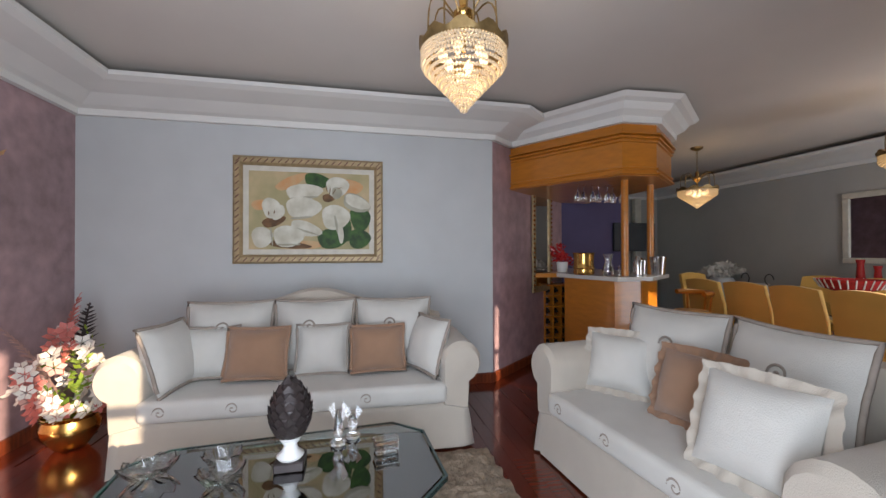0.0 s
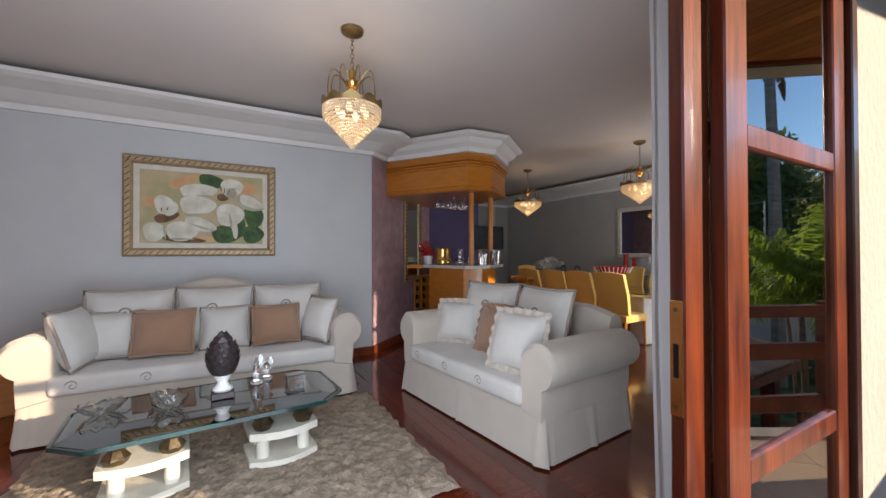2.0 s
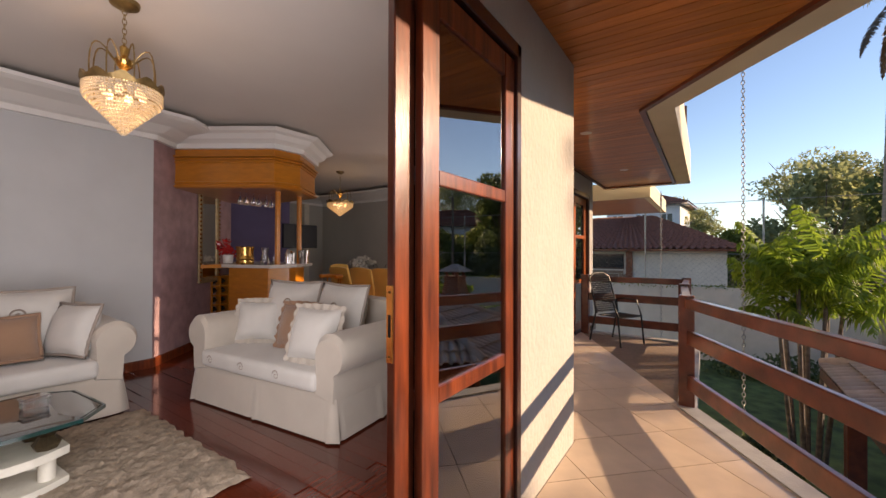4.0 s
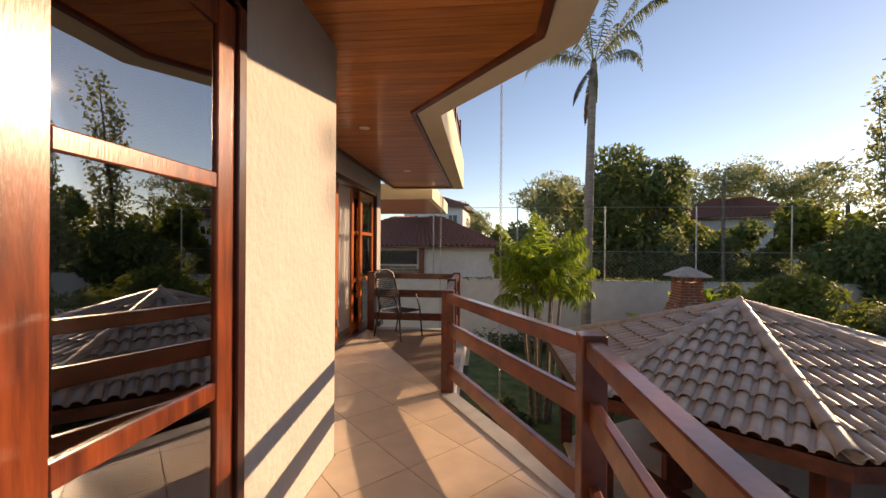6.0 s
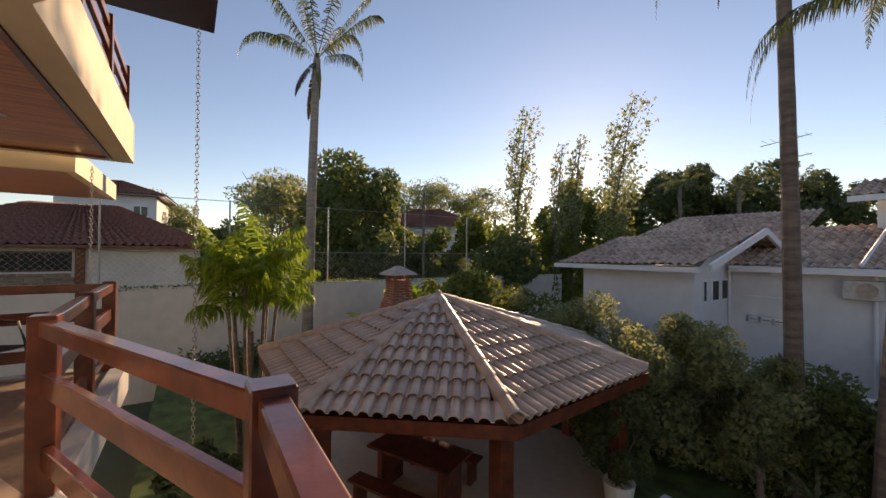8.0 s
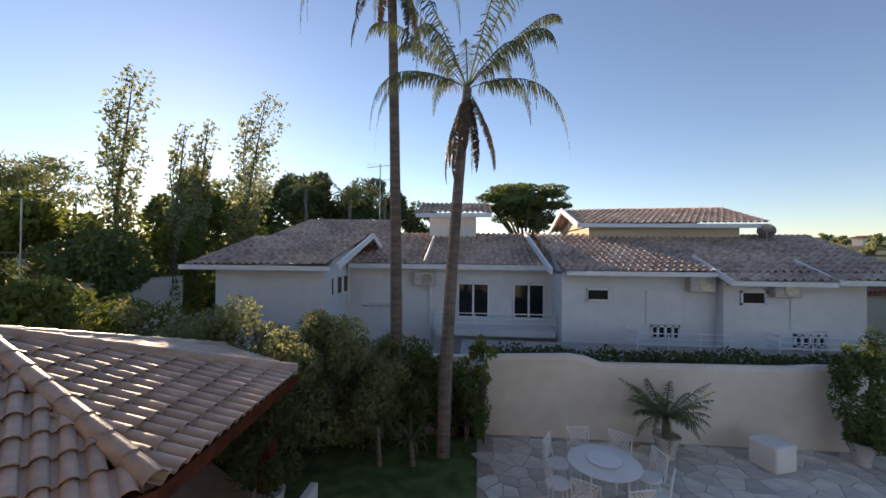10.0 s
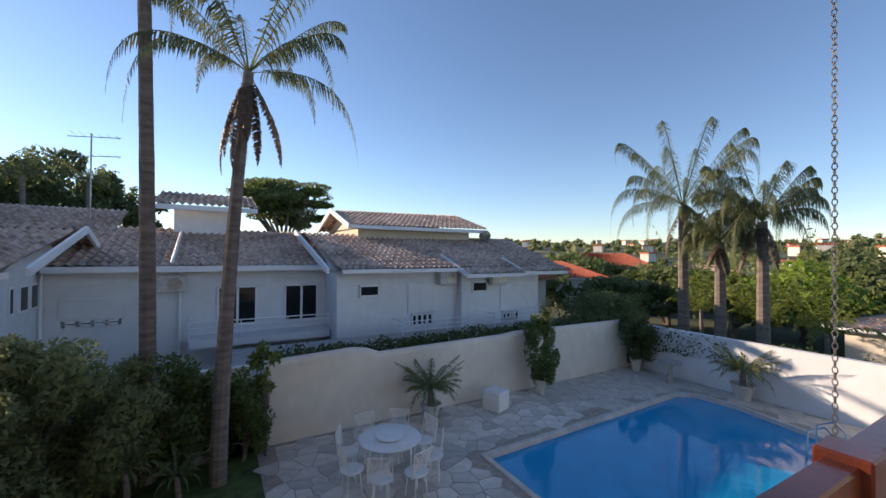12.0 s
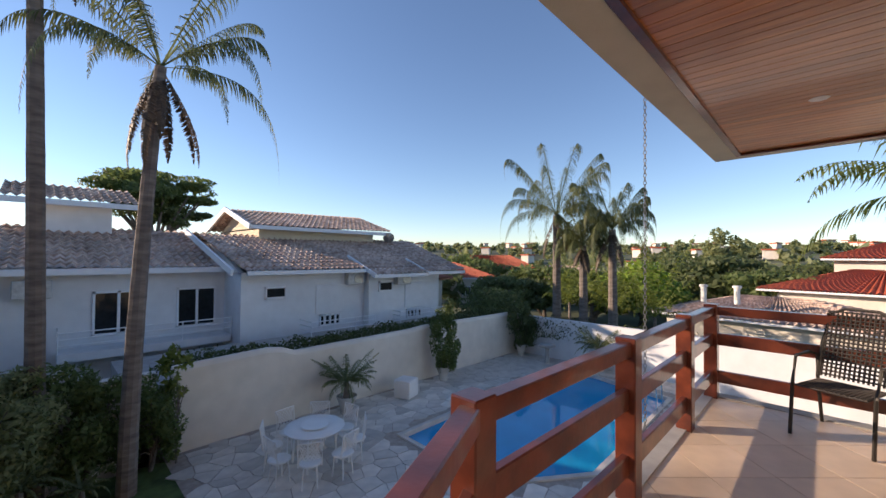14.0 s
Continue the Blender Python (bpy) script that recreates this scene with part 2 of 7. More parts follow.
# ---- mesh helpers ----
def mesh(name, bm, material, smooth=False):
    me = bpy.data.meshes.new(name)
    if isinstance(bm, tuple):
        me.from_pydata([tuple(v) for v in bm[0]], [], bm[1])
    else:
        bmesh.ops.recalc_face_normals(bm, faces=bm.faces)
        bm.to_mesh(me)
        bm.free()
    for mm in (material if isinstance(material, (list, tuple)) else (material,)):
        me.materials.append(M[mm] if isinstance(mm, str) else mm)
    if smooth:
        me.shade_smooth()
        if smooth != "all":
            me.set_sharp_from_angle(angle=radians(40))
    return me


def part(name, bm, material, parent=None, label="", smooth=False, at=None, kind=""):
    ob = new(name, mesh(name, bm, material, smooth))
    if at is not None:
        ob.matrix_basis = at
    if parent is not None:
        ob.parent = parent
    return tagged(ob, label, kind=kind)


def thing(name, m, label, category, group=""):
    ob = new(name)
    ob.empty_display_size = 0.1
    ob.matrix_basis = m
    return tagged(ob, label, category, group)


def solid(name, bm, material, label="", smooth=False):
    return part(name, bm, material, None, label, smooth, kind="structure")


def box(bm, x0, x1, y0, y1, z0, z1, bev=0.0, m=None, seg=1):
    r = bmesh.ops.create_cube(bm, size=1.0)
    vs = r["verts"]
    for v in vs:
        v.co = Vector(((x0 + x1) / 2 + v.co.x * (x1 - x0), (y0 + y1) / 2 + v.co.y * (y1 - y0), (z0 + z1) / 2 + v.co.z * (z1 - z0)))
    if bev:
        es = list({e for v in vs for e in v.link_edges})
        rr = bmesh.ops.bevel(bm, geom=es, offset=bev, segments=seg, affect="EDGES", profile=0.6)
        vs = list({v for f in rr["faces"] for v in f.verts} | {v for v in vs if v.is_valid})
    if m is not None:
        for v in vs:
            v.co = m @ v.co
    return vs


def B(*a, **k):
    bm = bmesh.new()
    box(bm, *a, **k)
    return bm


def prism(bm, pts, z0, z1):
    """Upright prism over a plan outline."""
    lo = [bm.verts.new((p[0], p[1], z0)) for p in pts]
    hi = [bm.verts.new((p[0], p[1], z1)) for p in pts]
    n = len(pts)
    bm.faces.new(lo[::-1])
    bm.faces.new(hi)
    for i in range(n):
        bm.faces.new((lo[i], lo[(i + 1) % n], hi[(i + 1) % n], hi[i]))


def P(pts, z0, z1):
    bm = bmesh.new()
    prism(bm, pts, z0, z1)
    return bm


def beam(bm, a, b, w, h, bev=0.004):
    """A squared beam from a to b."""
    a, b = Vector(a), Vector(b)
    d = b - a
    L = d.length
    q = d.to_track_quat("X", "Z").to_matrix().to_4x4()
    box(bm, 0, L, -w / 2, w / 2, -h / 2, h / 2, bev, Matrix.Translation(a) @ q)


def lathe(bm, prof, n=20, c=(0, 0, 0), cap=True):
    """prof: (radius, z) from the bottom up."""
    rings = []
    for r, z in prof:
        rings.append([bm.verts.new((c[0] + r * math.cos(2 * math.pi * i / n), c[1] + r * math.sin(2 * math.pi * i / n), c[2] + z)) for i in range(n)])
    for a, b in zip(rings, rings[1:]):
        for i in range(n):
            bm.faces.new((a[i], a[(i + 1) % n], b[(i + 1) % n], b[i]))
    if cap:
        bm.faces.new(rings[0][::-1])
        bm.faces.new(rings[-1])


def LA(prof, n=20, c=(0, 0, 0)):
    bm = bmesh.new()
    lathe(bm, prof, n, c)
    return bm


def tube(bm, pts, r, n=8, closed=False):
    """A round bar along points; r a number or a radius for each point."""
    pts = [Vector(p) for p in pts]
    rs = r if isinstance(r, (list, tuple)) else [r] * len(pts)
    rings = []
    m = len(pts)
    up = Vector((0, 0, 1))
    for i, p in enumerate(pts):
        d = (pts[(i + 1) % m] - pts[i - 1]) if closed else (pts[min(i + 1, m - 1)] - pts[max(i - 1, 0)])
        if d.length < 1e-9:
            d = Vector((0, 0, 1))
        d.normalize()
        ref = up if abs(d.dot(up)) < 0.95 else Vector((1, 0, 0))
        u = d.cross(ref).normalized()
        v = d.cross(u)
        rings.append([bm.verts.new(p + (u * math.cos(2 * math.pi * k / n) + v * math.sin(2 * math.pi * k / n)) * rs[i]) for k in range(n)])
    for i in range(m if closed else m - 1):
        a, b = rings[i], rings[(i + 1) % m]
        for k in range(n):
            bm.faces.new((a[k], a[(k + 1) % n], b[(k + 1) % n], b[k]))
    if not closed:
        bm.faces.new(rings[0][::-1])
        bm.faces.new(rings[-1])


def TU(pts, r, n=8, closed=False):
    bm = bmesh.new()
    tube(bm, pts, r, n, closed)
    return bm


def sweep_out(bm, path, profile):
    """Carries a closed profile of (out, z) along a plan path; out is to the right of the way."""
    path = [Vector((p[0], p[1])) for p in path]
    rings = []
    for i, p in enumerate(path):
        ns = []
        if i > 0:
            d = (p - path[i - 1]).normalized()
            ns.append(Vector((d.y, -d.x)))
        if i < len(path) - 1:
            d = (path[i + 1] - p).normalized()
            ns.append(Vector((d.y, -d.x)))
        n = sum(ns, Vector((0, 0)))
        n = n / n.length
        k = 1 / max(0.3, n.dot(ns[0]))
        rings.append([bm.verts.new((p.x + n.x * o * k, p.y + n.y * o * k, z)) for o, z in profile])
    m = len(profile)
    for a, b in zip(rings, rings[1:]):
        for i in range(m):
            bm.faces.new((a[i], a[(i + 1) % m], b[(i + 1) % m], b[i]))
    bm.faces.new(rings[0][::-1])
    bm.faces.new(rings[-1])


def merge(parts_):
    """Joins (verts, faces) lists."""
    V, F = [], []
    for v, f in parts_:
        o = len(V)
        V.extend(v)
        F.extend([tuple(i + o for i in q) for q in f])
    return V, F

# ---- large structure: the house ----
GZ = -2.74
CZ, CL = 2.88, 2.62
solid("floor", P([(-2.45, -0.5), (2.36, -0.5), (2.36, 0.45), (7.3, 0.45), (7.3, 8.0), (-2.45, 8.0)], -0.12, -0.006), "floorwood", "polished dark red wooden plank floor")
solid("balcony_floor", P([(-2.1, -2.0), (2.08, -2.0), (3.52, -1.16), (6.35, -1.16), (6.35, 0.45), (2.36, 0.45), (2.36, -0.5), (-2.1, -0.5)], -0.25, -0.012), "grout", "beige tiled balcony floor")
bm = bmesh.new()
sweep_out(bm, [(-2.1, -0.5), (-2.1, -2.0), (2.08, -2.0), (3.52, -1.16), (6.35, -1.16), (6.35, 0.45)], [(-0.10, -0.30), (0.04, -0.30), (0.04, 0.012), (-0.10, 0.012)])
solid("kerb", bm, "concrete", "grey stone edging of the balcony floor")
solid("house_base", P([(-2.3, -0.4), (2.3, -0.4), (2.3, 0.6), (7.1, 0.6), (7.1, 8.0), (-2.3, 8.0)], GZ - 0.2, -0.26), "cream")
T = 0.2
wallspec = [("wall_south", P([(-3.2, -0.5), (-1.38, -0.5), (-1.38, -0.3), (-3.2, -0.3)], 0, 3.2)),
            ("wall_south_lintel", P([(-1.38, -0.5), (1.38, -0.5), (1.38, -0.3), (-1.38, -0.3)], 2.33, 3.2)),
            ("wall_corner", P([(1.38, -0.5), (2.36, -0.5), (2.36, 0.45), (2.2, 0.45), (2.2, -0.3), (1.38, -0.3)], -0.01, 3.2)),
            ("wall_dining_lintel", P([(4.0, 0.45), (6.75, 0.45), (6.75, 0.65), (4.0, 0.65)], 2.33, 3.2)),
            ("wall_dining", P([(2.25, 0.452), (4.0, 0.452), (4.0, 0.61), (2.40, 0.61)], -0.01, 3.2)),
            ("wall_dining_end", P([(6.75, 0.45), (7.05, 0.45), (7.05, 8.0), (6.95, 8.0), (6.95, 0.65), (6.75, 0.65)], -0.3, 3.2))]
for n, b in wallspec:
    solid(n, b, "stucco", "cream textured plaster wall")
solid("wall_west", P([(-2.6, -0.3), (-2.42, -0.3), (-2.42, 4.2), (-2.6, 4.2)], 0, 3.0), "pink", "mottled pink marbled wall")
solid("wall_north", P([(-2.42, 3.99), (1.42, 3.99), (1.42, 4.2), (-2.42, 4.2)], 0, 3.0), "wallblue", "pale blue-grey painted wall")
solid("wall_wing", P([(1.42, 3.985), (2.95, 5.25), (2.85, 5.4), (1.42, 4.2)], 0, 3.0), "pink", "mottled pink marbled angled wall")
solid("wall_bar", P([(2.95, 5.25), (2.95, 6.6), (2.85, 6.6), (2.85, 5.3)], 0, 3.0), "pink")
solid("wall_far", P([(-2.6, 7.8), (7.3, 7.8), (7.3, 8.0), (-2.6, 8.0)], 0, 3.0), "greywall")
solid("wall_violet", P([(2.95, 6.5), (4.9, 6.5), (4.9, 6.6), (2.95, 6.6)], 0, 3.0), "violet", "dark violet painted wall")
solid("wall_east", P([(6.85, 0.65), (6.95, 0.65), (6.95, 7.8), (6.85, 7.8)], 0, 3.0), "greywall", "grey painted dining room wall")
solid("ceiling", P([(-2.6, -0.4), (2.3, -0.4), (2.3, 0.55), (7.1, 0.55), (7.1, 8.0), (-2.6, 8.0)], CZ, CZ + 0.2), "ceil", "plain off-white plaster ceiling")
prof = [(0.0, 2.60), (0.0, 2.72), (0.50, 2.81), (0.54, 2.81), (0.54, 2.775), (0.48, 2.755), (0.26, 2.725), (0.12, 2.665), (0.05, 2.655), (0.05, 2.60)]
bm = bmesh.new()
sweep_out(bm, [(-2.42, -0.3), (-2.42, 3.99), (1.42, 3.99), (2.05, 4.50)], prof)
solid("cornice", bm, "plaster", "white stepped plaster cornice")
BAR = [(1.74, 4.25), (2.42, 3.19), (2.78, 3.17), (3.34, 3.60), (3.34, 5.2)]
bm = bmesh.new()
sweep_out(bm, BAR, [(0.0, 2.60), (0.0, 2.84), (0.25, 2.81), (0.21, 2.775), (0.16, 2.755), (0.12, 2.70), (0.05, 2.66), (0.05, 2.60)])
solid("bar_cornice", bm, "plaster", "white stepped plaster cornice round the bar canopy")
bm = bmesh.new()
sweep_out(bm, [(3.2, 7.8), (6.85, 7.8), (6.85, 0.65)], prof)
solid("dining_cornice", bm, "plaster", "white stepped plaster cornice")
for n, pts in (("baseboard_north", [(-2.42, 3.98), (1.42, 3.98), (2.95, 5.24)]), ("baseboard_west", [(-2.415, -0.3), (-2.415, 3.98)]), ("baseboard_east", [(6.845, 7.8), (6.845, 0.65)])):
    bm = bmesh.new()
    sweep_out(bm, pts, [(0.0, -0.006), (0.018, -0.006), (0.018, 0.085), (0.012, 0.10), (0.0, 0.10)])
    solid(n, bm, "redwood", "dark red wooden baseboard")

# wooden board ceiling over the balcony
SOF = [(-2.75, -1.77), (2.30, -1.77), (3.54, -0.79), (8.03, -0.79), (8.03, 0.45), (2.36, 0.45), (2.36, -0.5), (-2.75, -0.5)]
bm = bmesh.new()


def soffit_front(x):
    return -1.77 if x < 2.30 else (-1.77 + (x - 2.30) / 1.24 * 0.98 if x < 3.54 else -0.79)


bw = 0.095
x = -2.75
while x < 8.0:
    back = -0.5 if x < 2.3 else 0.45
    a, b = x + 0.003, x + bw - 0.003
    z = 2.632
    ya, yb = soffit_front(a), soffit_front(b)
    v = [bm.verts.new(p) for p in ((a, ya, z), (b, yb, z), (b, back, z), (a, back, z), (a, ya, z + 0.02), (b, yb, z + 0.02), (b, back, z + 0.02), (a, back, z + 0.02))]
    for q in ((0, 1, 2, 3), (4, 7, 6, 5), (0, 4, 5, 1), (1, 5, 6, 2), (2, 6, 7, 3), (3, 7, 4, 0)):
        bm.faces.new([v[i] for i in q])
    x += bw
solid("balcony_ceiling", bm, "soffit", "varnished orange-brown wooden board ceiling over the balcony")
solid("upper_slab", P(SOF, 2.66, 2.9), "darkwood")
OUT = [(-2.95, -0.5), (-2.95, -2.03), (2.40, -2.03), (3.64, -1.04), (8.22, -1.04), (8.22, 0.45)]
bm = bmesh.new()
sweep_out(bm, OUT, [(0.0, 2.62), (0.0, 3.22), (-0.22, 3.22), (-0.22, 2.62)])
solid("fascia", bm, "cream", "cream plaster edge of the upper balcony")
bm = bmesh.new()
sweep_out(bm, [(-2.75, -0.5), (-2.75, -1.80), (2.31, -1.80), (3.55, -0.815), (8.0, -0.815), (8.0, 0.45)], [(0.0, 2.605), (0.0, 2.64), (-0.05, 2.64), (-0.05, 2.605)])
solid("trim", bm, "railwood", "brown wooden trim round the board ceiling")
bm = bmesh.new()
sweep_out(bm, [(2.36, -0.3), (2.36, 0.43), (8.0, 0.43)], [(0.0, 2.60), (0.035, 2.60), (0.035, 2.635), (0.0, 2.635)])
solid("trim", bm, "railwood")
solid("upper_wall", P([(-3.2, 0.2), (8.2, 1.2), (8.2, 8.0), (-3.2, 8.0)], 3.1, 5.4), "cream")
solid("upper_roof", P([(-3.6, -2.9), (3.2, -2.9), (4.6, -2.1), (8.95, -2.1), (8.95, 8.3), (-3.6, 8.3)], 5.3, 5.5), "darkwood", "dark wooden eaves of the upper roof")
solid("wing_eaves", P([(8.5, -0.25), (12.2, -0.25), (12.2, 2.5), (8.5, 2.5)], 2.45, 2.62), "soffit", "wooden eaves of the next wing")
bm = bmesh.new()
sweep_out(bm, [(8.4, 2.5), (8.4, -0.35), (12.2, -0.35)], [(0.0, 2.44), (0.0, 2.78), (-0.12, 2.78), (-0.12, 2.44)])
solid("wing_fascia", bm, "cream")
solid("wall_wing_house", P([(8.9, 2.3), (12.0, 2.3), (12.0, 2.5), (8.9, 2.5)], GZ, 2.45), "cream")

# ---- the grounds ----
solid("ground", P([(-600, -600), (600, -600), (600, 600), (-600, 600)], GZ - 1.5, GZ - 1.2), "hill", "dry green ground reaching the hills")
bm = bmesh.new()
POOL = [(-2.95, -8.18), (-10.3, -8.3), (-10.75, -7.9), (-10.8, -6.8), (-10.2, -4.3), (-4.6, -4.2), (-3.2, -5.2), (-2.9, -6.4)]
solid("garden_ground", P([(2.3, -1.0), (17.4, -1.0), (17.4, -10.6), (1.1, -10.6), (1.1, -3.0), (2.3, -3.0)], GZ - 0.4, GZ - 0.02), "grass", "shaded green lawn")


def holed(outer, inner, z0, z1):
    """A slab with a hole, faces bridged between two outlines of any length."""
    bm = bmesh.new()
    vo = [bm.verts.new((p[0], p[1], z1)) for p in outer]
    vi = [bm.verts.new((p[0], p[1], z1)) for p in inner]
    es = [bm.edges.new((v[i], v[(i + 1) % len(v)])) for v in (vo, vi) for i in range(len(v))]
    bmesh.ops.triangle_fill(bm, edges=es, use_beauty=True)
    r = bmesh.ops.extrude_face_region(bm, geom=list(bm.faces))
    for v in r["geom"]:
        if isinstance(v, bmesh.types.BMVert):
            v.co.z = z0
    return bm


solid("patio_ground", holed([(-12.3, -11.0), (1.1, -11.0), (1.1, -0.6), (-12.3, -0.6)], POOL, GZ - 1.3, GZ - 0.015), "mortar", "crazy-paved stone patio")
solid("pool_water", P([(x_ * 0.999, y_) for x_, y_ in POOL], GZ - 0.5, GZ - 0.10), "water", "still blue pool water")
bm = bmesh.new()
PM = [((POOL[0][0] + POOL[1][0]) / 2, (POOL[0][1] + POOL[1][1]) / 2)]
sweep_out(bm, PM + POOL[1:] + [POOL[0]] + PM, [(-0.02, GZ - 0.6), (-0.02, GZ + 0.02), (0.09, GZ + 0.02), (0.09, GZ - 0.6)])
solid("pool_rim", bm, "stone", "pale stone rim of the pool")

GW = [(0.95, -1.05), (-1.0, -0.97), (-1.35, -1.02), (-1.7, -1.15), (-5.6, -1.10), (-6.2, -1.05), (-11.85, -1.10)]
bm = bmesh.new()
for (xa, za), (xb, zb) in zip(GW, GW[1:]):
    v = [bm.verts.new(p) for p in ((xa, -10.75, GZ - 1.2), (xb, -10.75, GZ - 1.2), (xb, -10.75, zb), (xa, -10.75, za), (xa, -11.0, GZ - 1.2), (xb, -11.0, GZ - 1.2), (xb, -11.0, zb), (xa, -11.0, za))]
    for q in ((0, 1, 2, 3), (4, 7, 6, 5), (3, 2, 6, 7), (1, 5, 6, 2), (0, 3, 7, 4)):
        bm.faces.new([v[i] for i in q])
solid("garden_wall_south", bm, "gardenwall", "cream plastered garden wall with a stepped top")
bm = bmesh.new()
tube(bm, [(xa, -10.87, za + 0.0) for xa, za in GW], 0.12, 6)
solid("garden_wall_cap", bm, "gardenwall")
solid("garden_wall_west", P([(-12.05, -10.75), (-11.85, -10.75), (-11.85, 3), (-12.05, 3)], GZ - 1.2, -1.13), "whitewash", "white plastered garden wall")
solid("garden_wall_east", P([(17.5, -22), (17.7, -22), (17.7, 6), (17.5, 6)], GZ - 1.2, 0.0), "gardenwall", "high cream garden wall")
solid("garden_wall_back", P([(1.2, -11.0), (17.5, -11.0), (17.5, -11.2), (1.2, -11.2)], GZ - 1.2, -1.05), "gardenwall")


# ---- roofs of curved tiles ----
def tile_sheet(a, b, c, d, pitch=0.24, course=0.40, amp=0.045, sub=4):
    """A tiled slope: a-b the eave, d-c the ridge, as waves and steps."""
    a, b, c, d = map(Vector, (a, b, c, d))
    w_ = max((b - a).length, (c - d).length)
    h = max((d - a).length, (c - b).length)
    nu = max(2, int(w_ / pitch)) * sub
    nv = max(1, int(h / course))
    n = (b - a).cross(d - a).normalized()
    if n.z < 0:
        n = -n
    V, F = [], []
    rows = []
    for j in range(nv):
        for e in (0, 1):
            f = (j + e) / nv
            lift = 0.045 * (1 - e)
            p, q = a.lerp(d, f), b.lerp(c, f)
            k = len(V)
            for i in range(nu + 1):
                s = i / nu
                V.append(p.lerp(q, s) + n * (lift + amp * math.cos(2 * math.pi * i / sub)))
            rows.append(k)
    for r0, r1 in zip(rows, rows[1:]):
        for i in range(nu):
            F.append((r0 + i, r0 + i + 1, r1 + i + 1, r1 + i))
    return V, F


def gable_trim(parent, a, apex, b, w=0.16, t=0.10, name="bargeboard"):
    bm = bmesh.new()
    for p, q in ((a, apex), (apex, b)):
        beam(bm, p, q, t, w, 0)
    return part(name, bm, "whitetrim", parent)


# ---- the white house beyond the garden wall ----
def window_unit(parent, x, y, z0, z1, wid, leaves=2, m="whitetrim", deep=0.12):
    fr = part("window", bmesh.new(), m, parent, "white framed window")
    bm = bmesh.new()
    for a in (x - wid / 2, x + wid / 2 - 0.06):
        box(bm, a, a + 0.06, y - 0.02, y + 0.05, z0, z1)
    box(bm, x - wid / 2, x + wid / 2, y - 0.02, y + 0.05, z1 - 0.06, z1)
    box(bm, x - wid / 2, x + wid / 2, y - 0.02, y + 0.05, z0, z0 + 0.06)
    for i in range(1, leaves):
        xx = x - wid / 2 + wid * i / leaves
        box(bm, xx - 0.035, xx + 0.035, y - 0.02, y + 0.05, z0, z1)
    part("window_frame", bm, m, fr)
    for i in range(leaves):
        part("pane", B(x - wid / 2 + wid * i / leaves + 0.04, x - wid / 2 + wid * (i + 1) / leaves - 0.04, y - 0.012, y - 0.004, z0 + 0.05, z1 - 0.05), "darkpane", fr)
    return fr


hs = thing("house", pose(0, -16, GZ - 1), "long white plastered house with pale tiled roofs", "house")
H0 = Matrix.Translation((0, 16, -(GZ - 1)))


def hp(name, bm, material, label=""):
    ob = part(name, bm, material, hs, label, at=H0.copy())
    return ob


hp("wall", P([(-1.7, -16.5), (6.2, -16.5), (6.2, -24), (-1.7, -24)], GZ - 1, 0.95), "whitewash")
hp("wall", P([(-10.5, -14.8), (-1.66, -14.8), (-1.66, -22), (-10.5, -22)], GZ - 1, 0.8), "whitewash")
hp("wall", P([(6.17, -14.2), (10.0, -14.2), (10.0, -20), (6.17, -20)], GZ - 1, 0.85), "whitewash")
RF = []
RF.append(tile_sheet((6.0, -16.1, 0.98), (-1.6, -16.1, 0.98), (-1.6, -20.3, 2.35), (6.0, -20.3, 2.35)))
RF.append(tile_sheet((-1.62, -14.35, 0.86), (-11.7, -14.35, 0.92), (-12.0, -18.6, 2.25), (-1.2, -18.6, 2.2)))
for sheet in RF:
    hp("roof", sheet, "rooffar")
hp("fascia_board", B(-1.6, 6.0, -16.2, -16.05, 0.80, 0.98), "whitetrim")
hp("fascia_board", B(-11.7, -1.7, -14.4, -14.28, 0.74, 0.88), "whitetrim")
# the far end stands a little forward under a bargeboard of its own
hp("wall", P([(-10.5, -14.42), (-6.45, -14.42), (-6.45, -14.79), (-10.5, -14.79)], GZ - 1, 0.78), "whitewash")
def barge(a, b, w_=0.08, h_=0.2):
    bm_ = bmesh.new()
    beam(bm_, a, b, w_, h_, 0)
    hp("bargeboard", bm_, "whitetrim")


barge((-6.3, -13.75, 0.62), (-6.15, -15.6, 1.36), 0.07, 0.16)
barge((-9.2, -13.75, 0.66), (-9.05, -15.2, 1.24), 0.07, 0.14)
for xs in ((-6.3, -9.2, 0.60), (-9.2, -11.7, 0.66)):
    hp("roof", tile_sheet((xs[0], -13.8, xs[2] + 0.04), (xs[1], -13.8, xs[2] + 0.10), (xs[1], -14.5, 0.97), (xs[0], -14.5, 0.95)), "rooffar")
    hp("fascia_board", B(xs[1], xs[0], -13.86, -13.78, xs[2] - 0.08, xs[2] + 0.06), "whitetrim")
# shutter boxes beside and above the small vents
for x_, y_, z0, z1, w_ in ((-4.9, -14.8, -0.82, 0.28, 1.2), (-8.9, -14.42, -0.88, 0.25, 1.1), (5.0, -16.5, -0.55, 0.05, 1.5)):
    hp("shutter_box", B(x_ - w_ / 2, x_ + w_ / 2, y_ + 0.002, y_ + 0.035, z0, z1, 0.01), "whitewash")
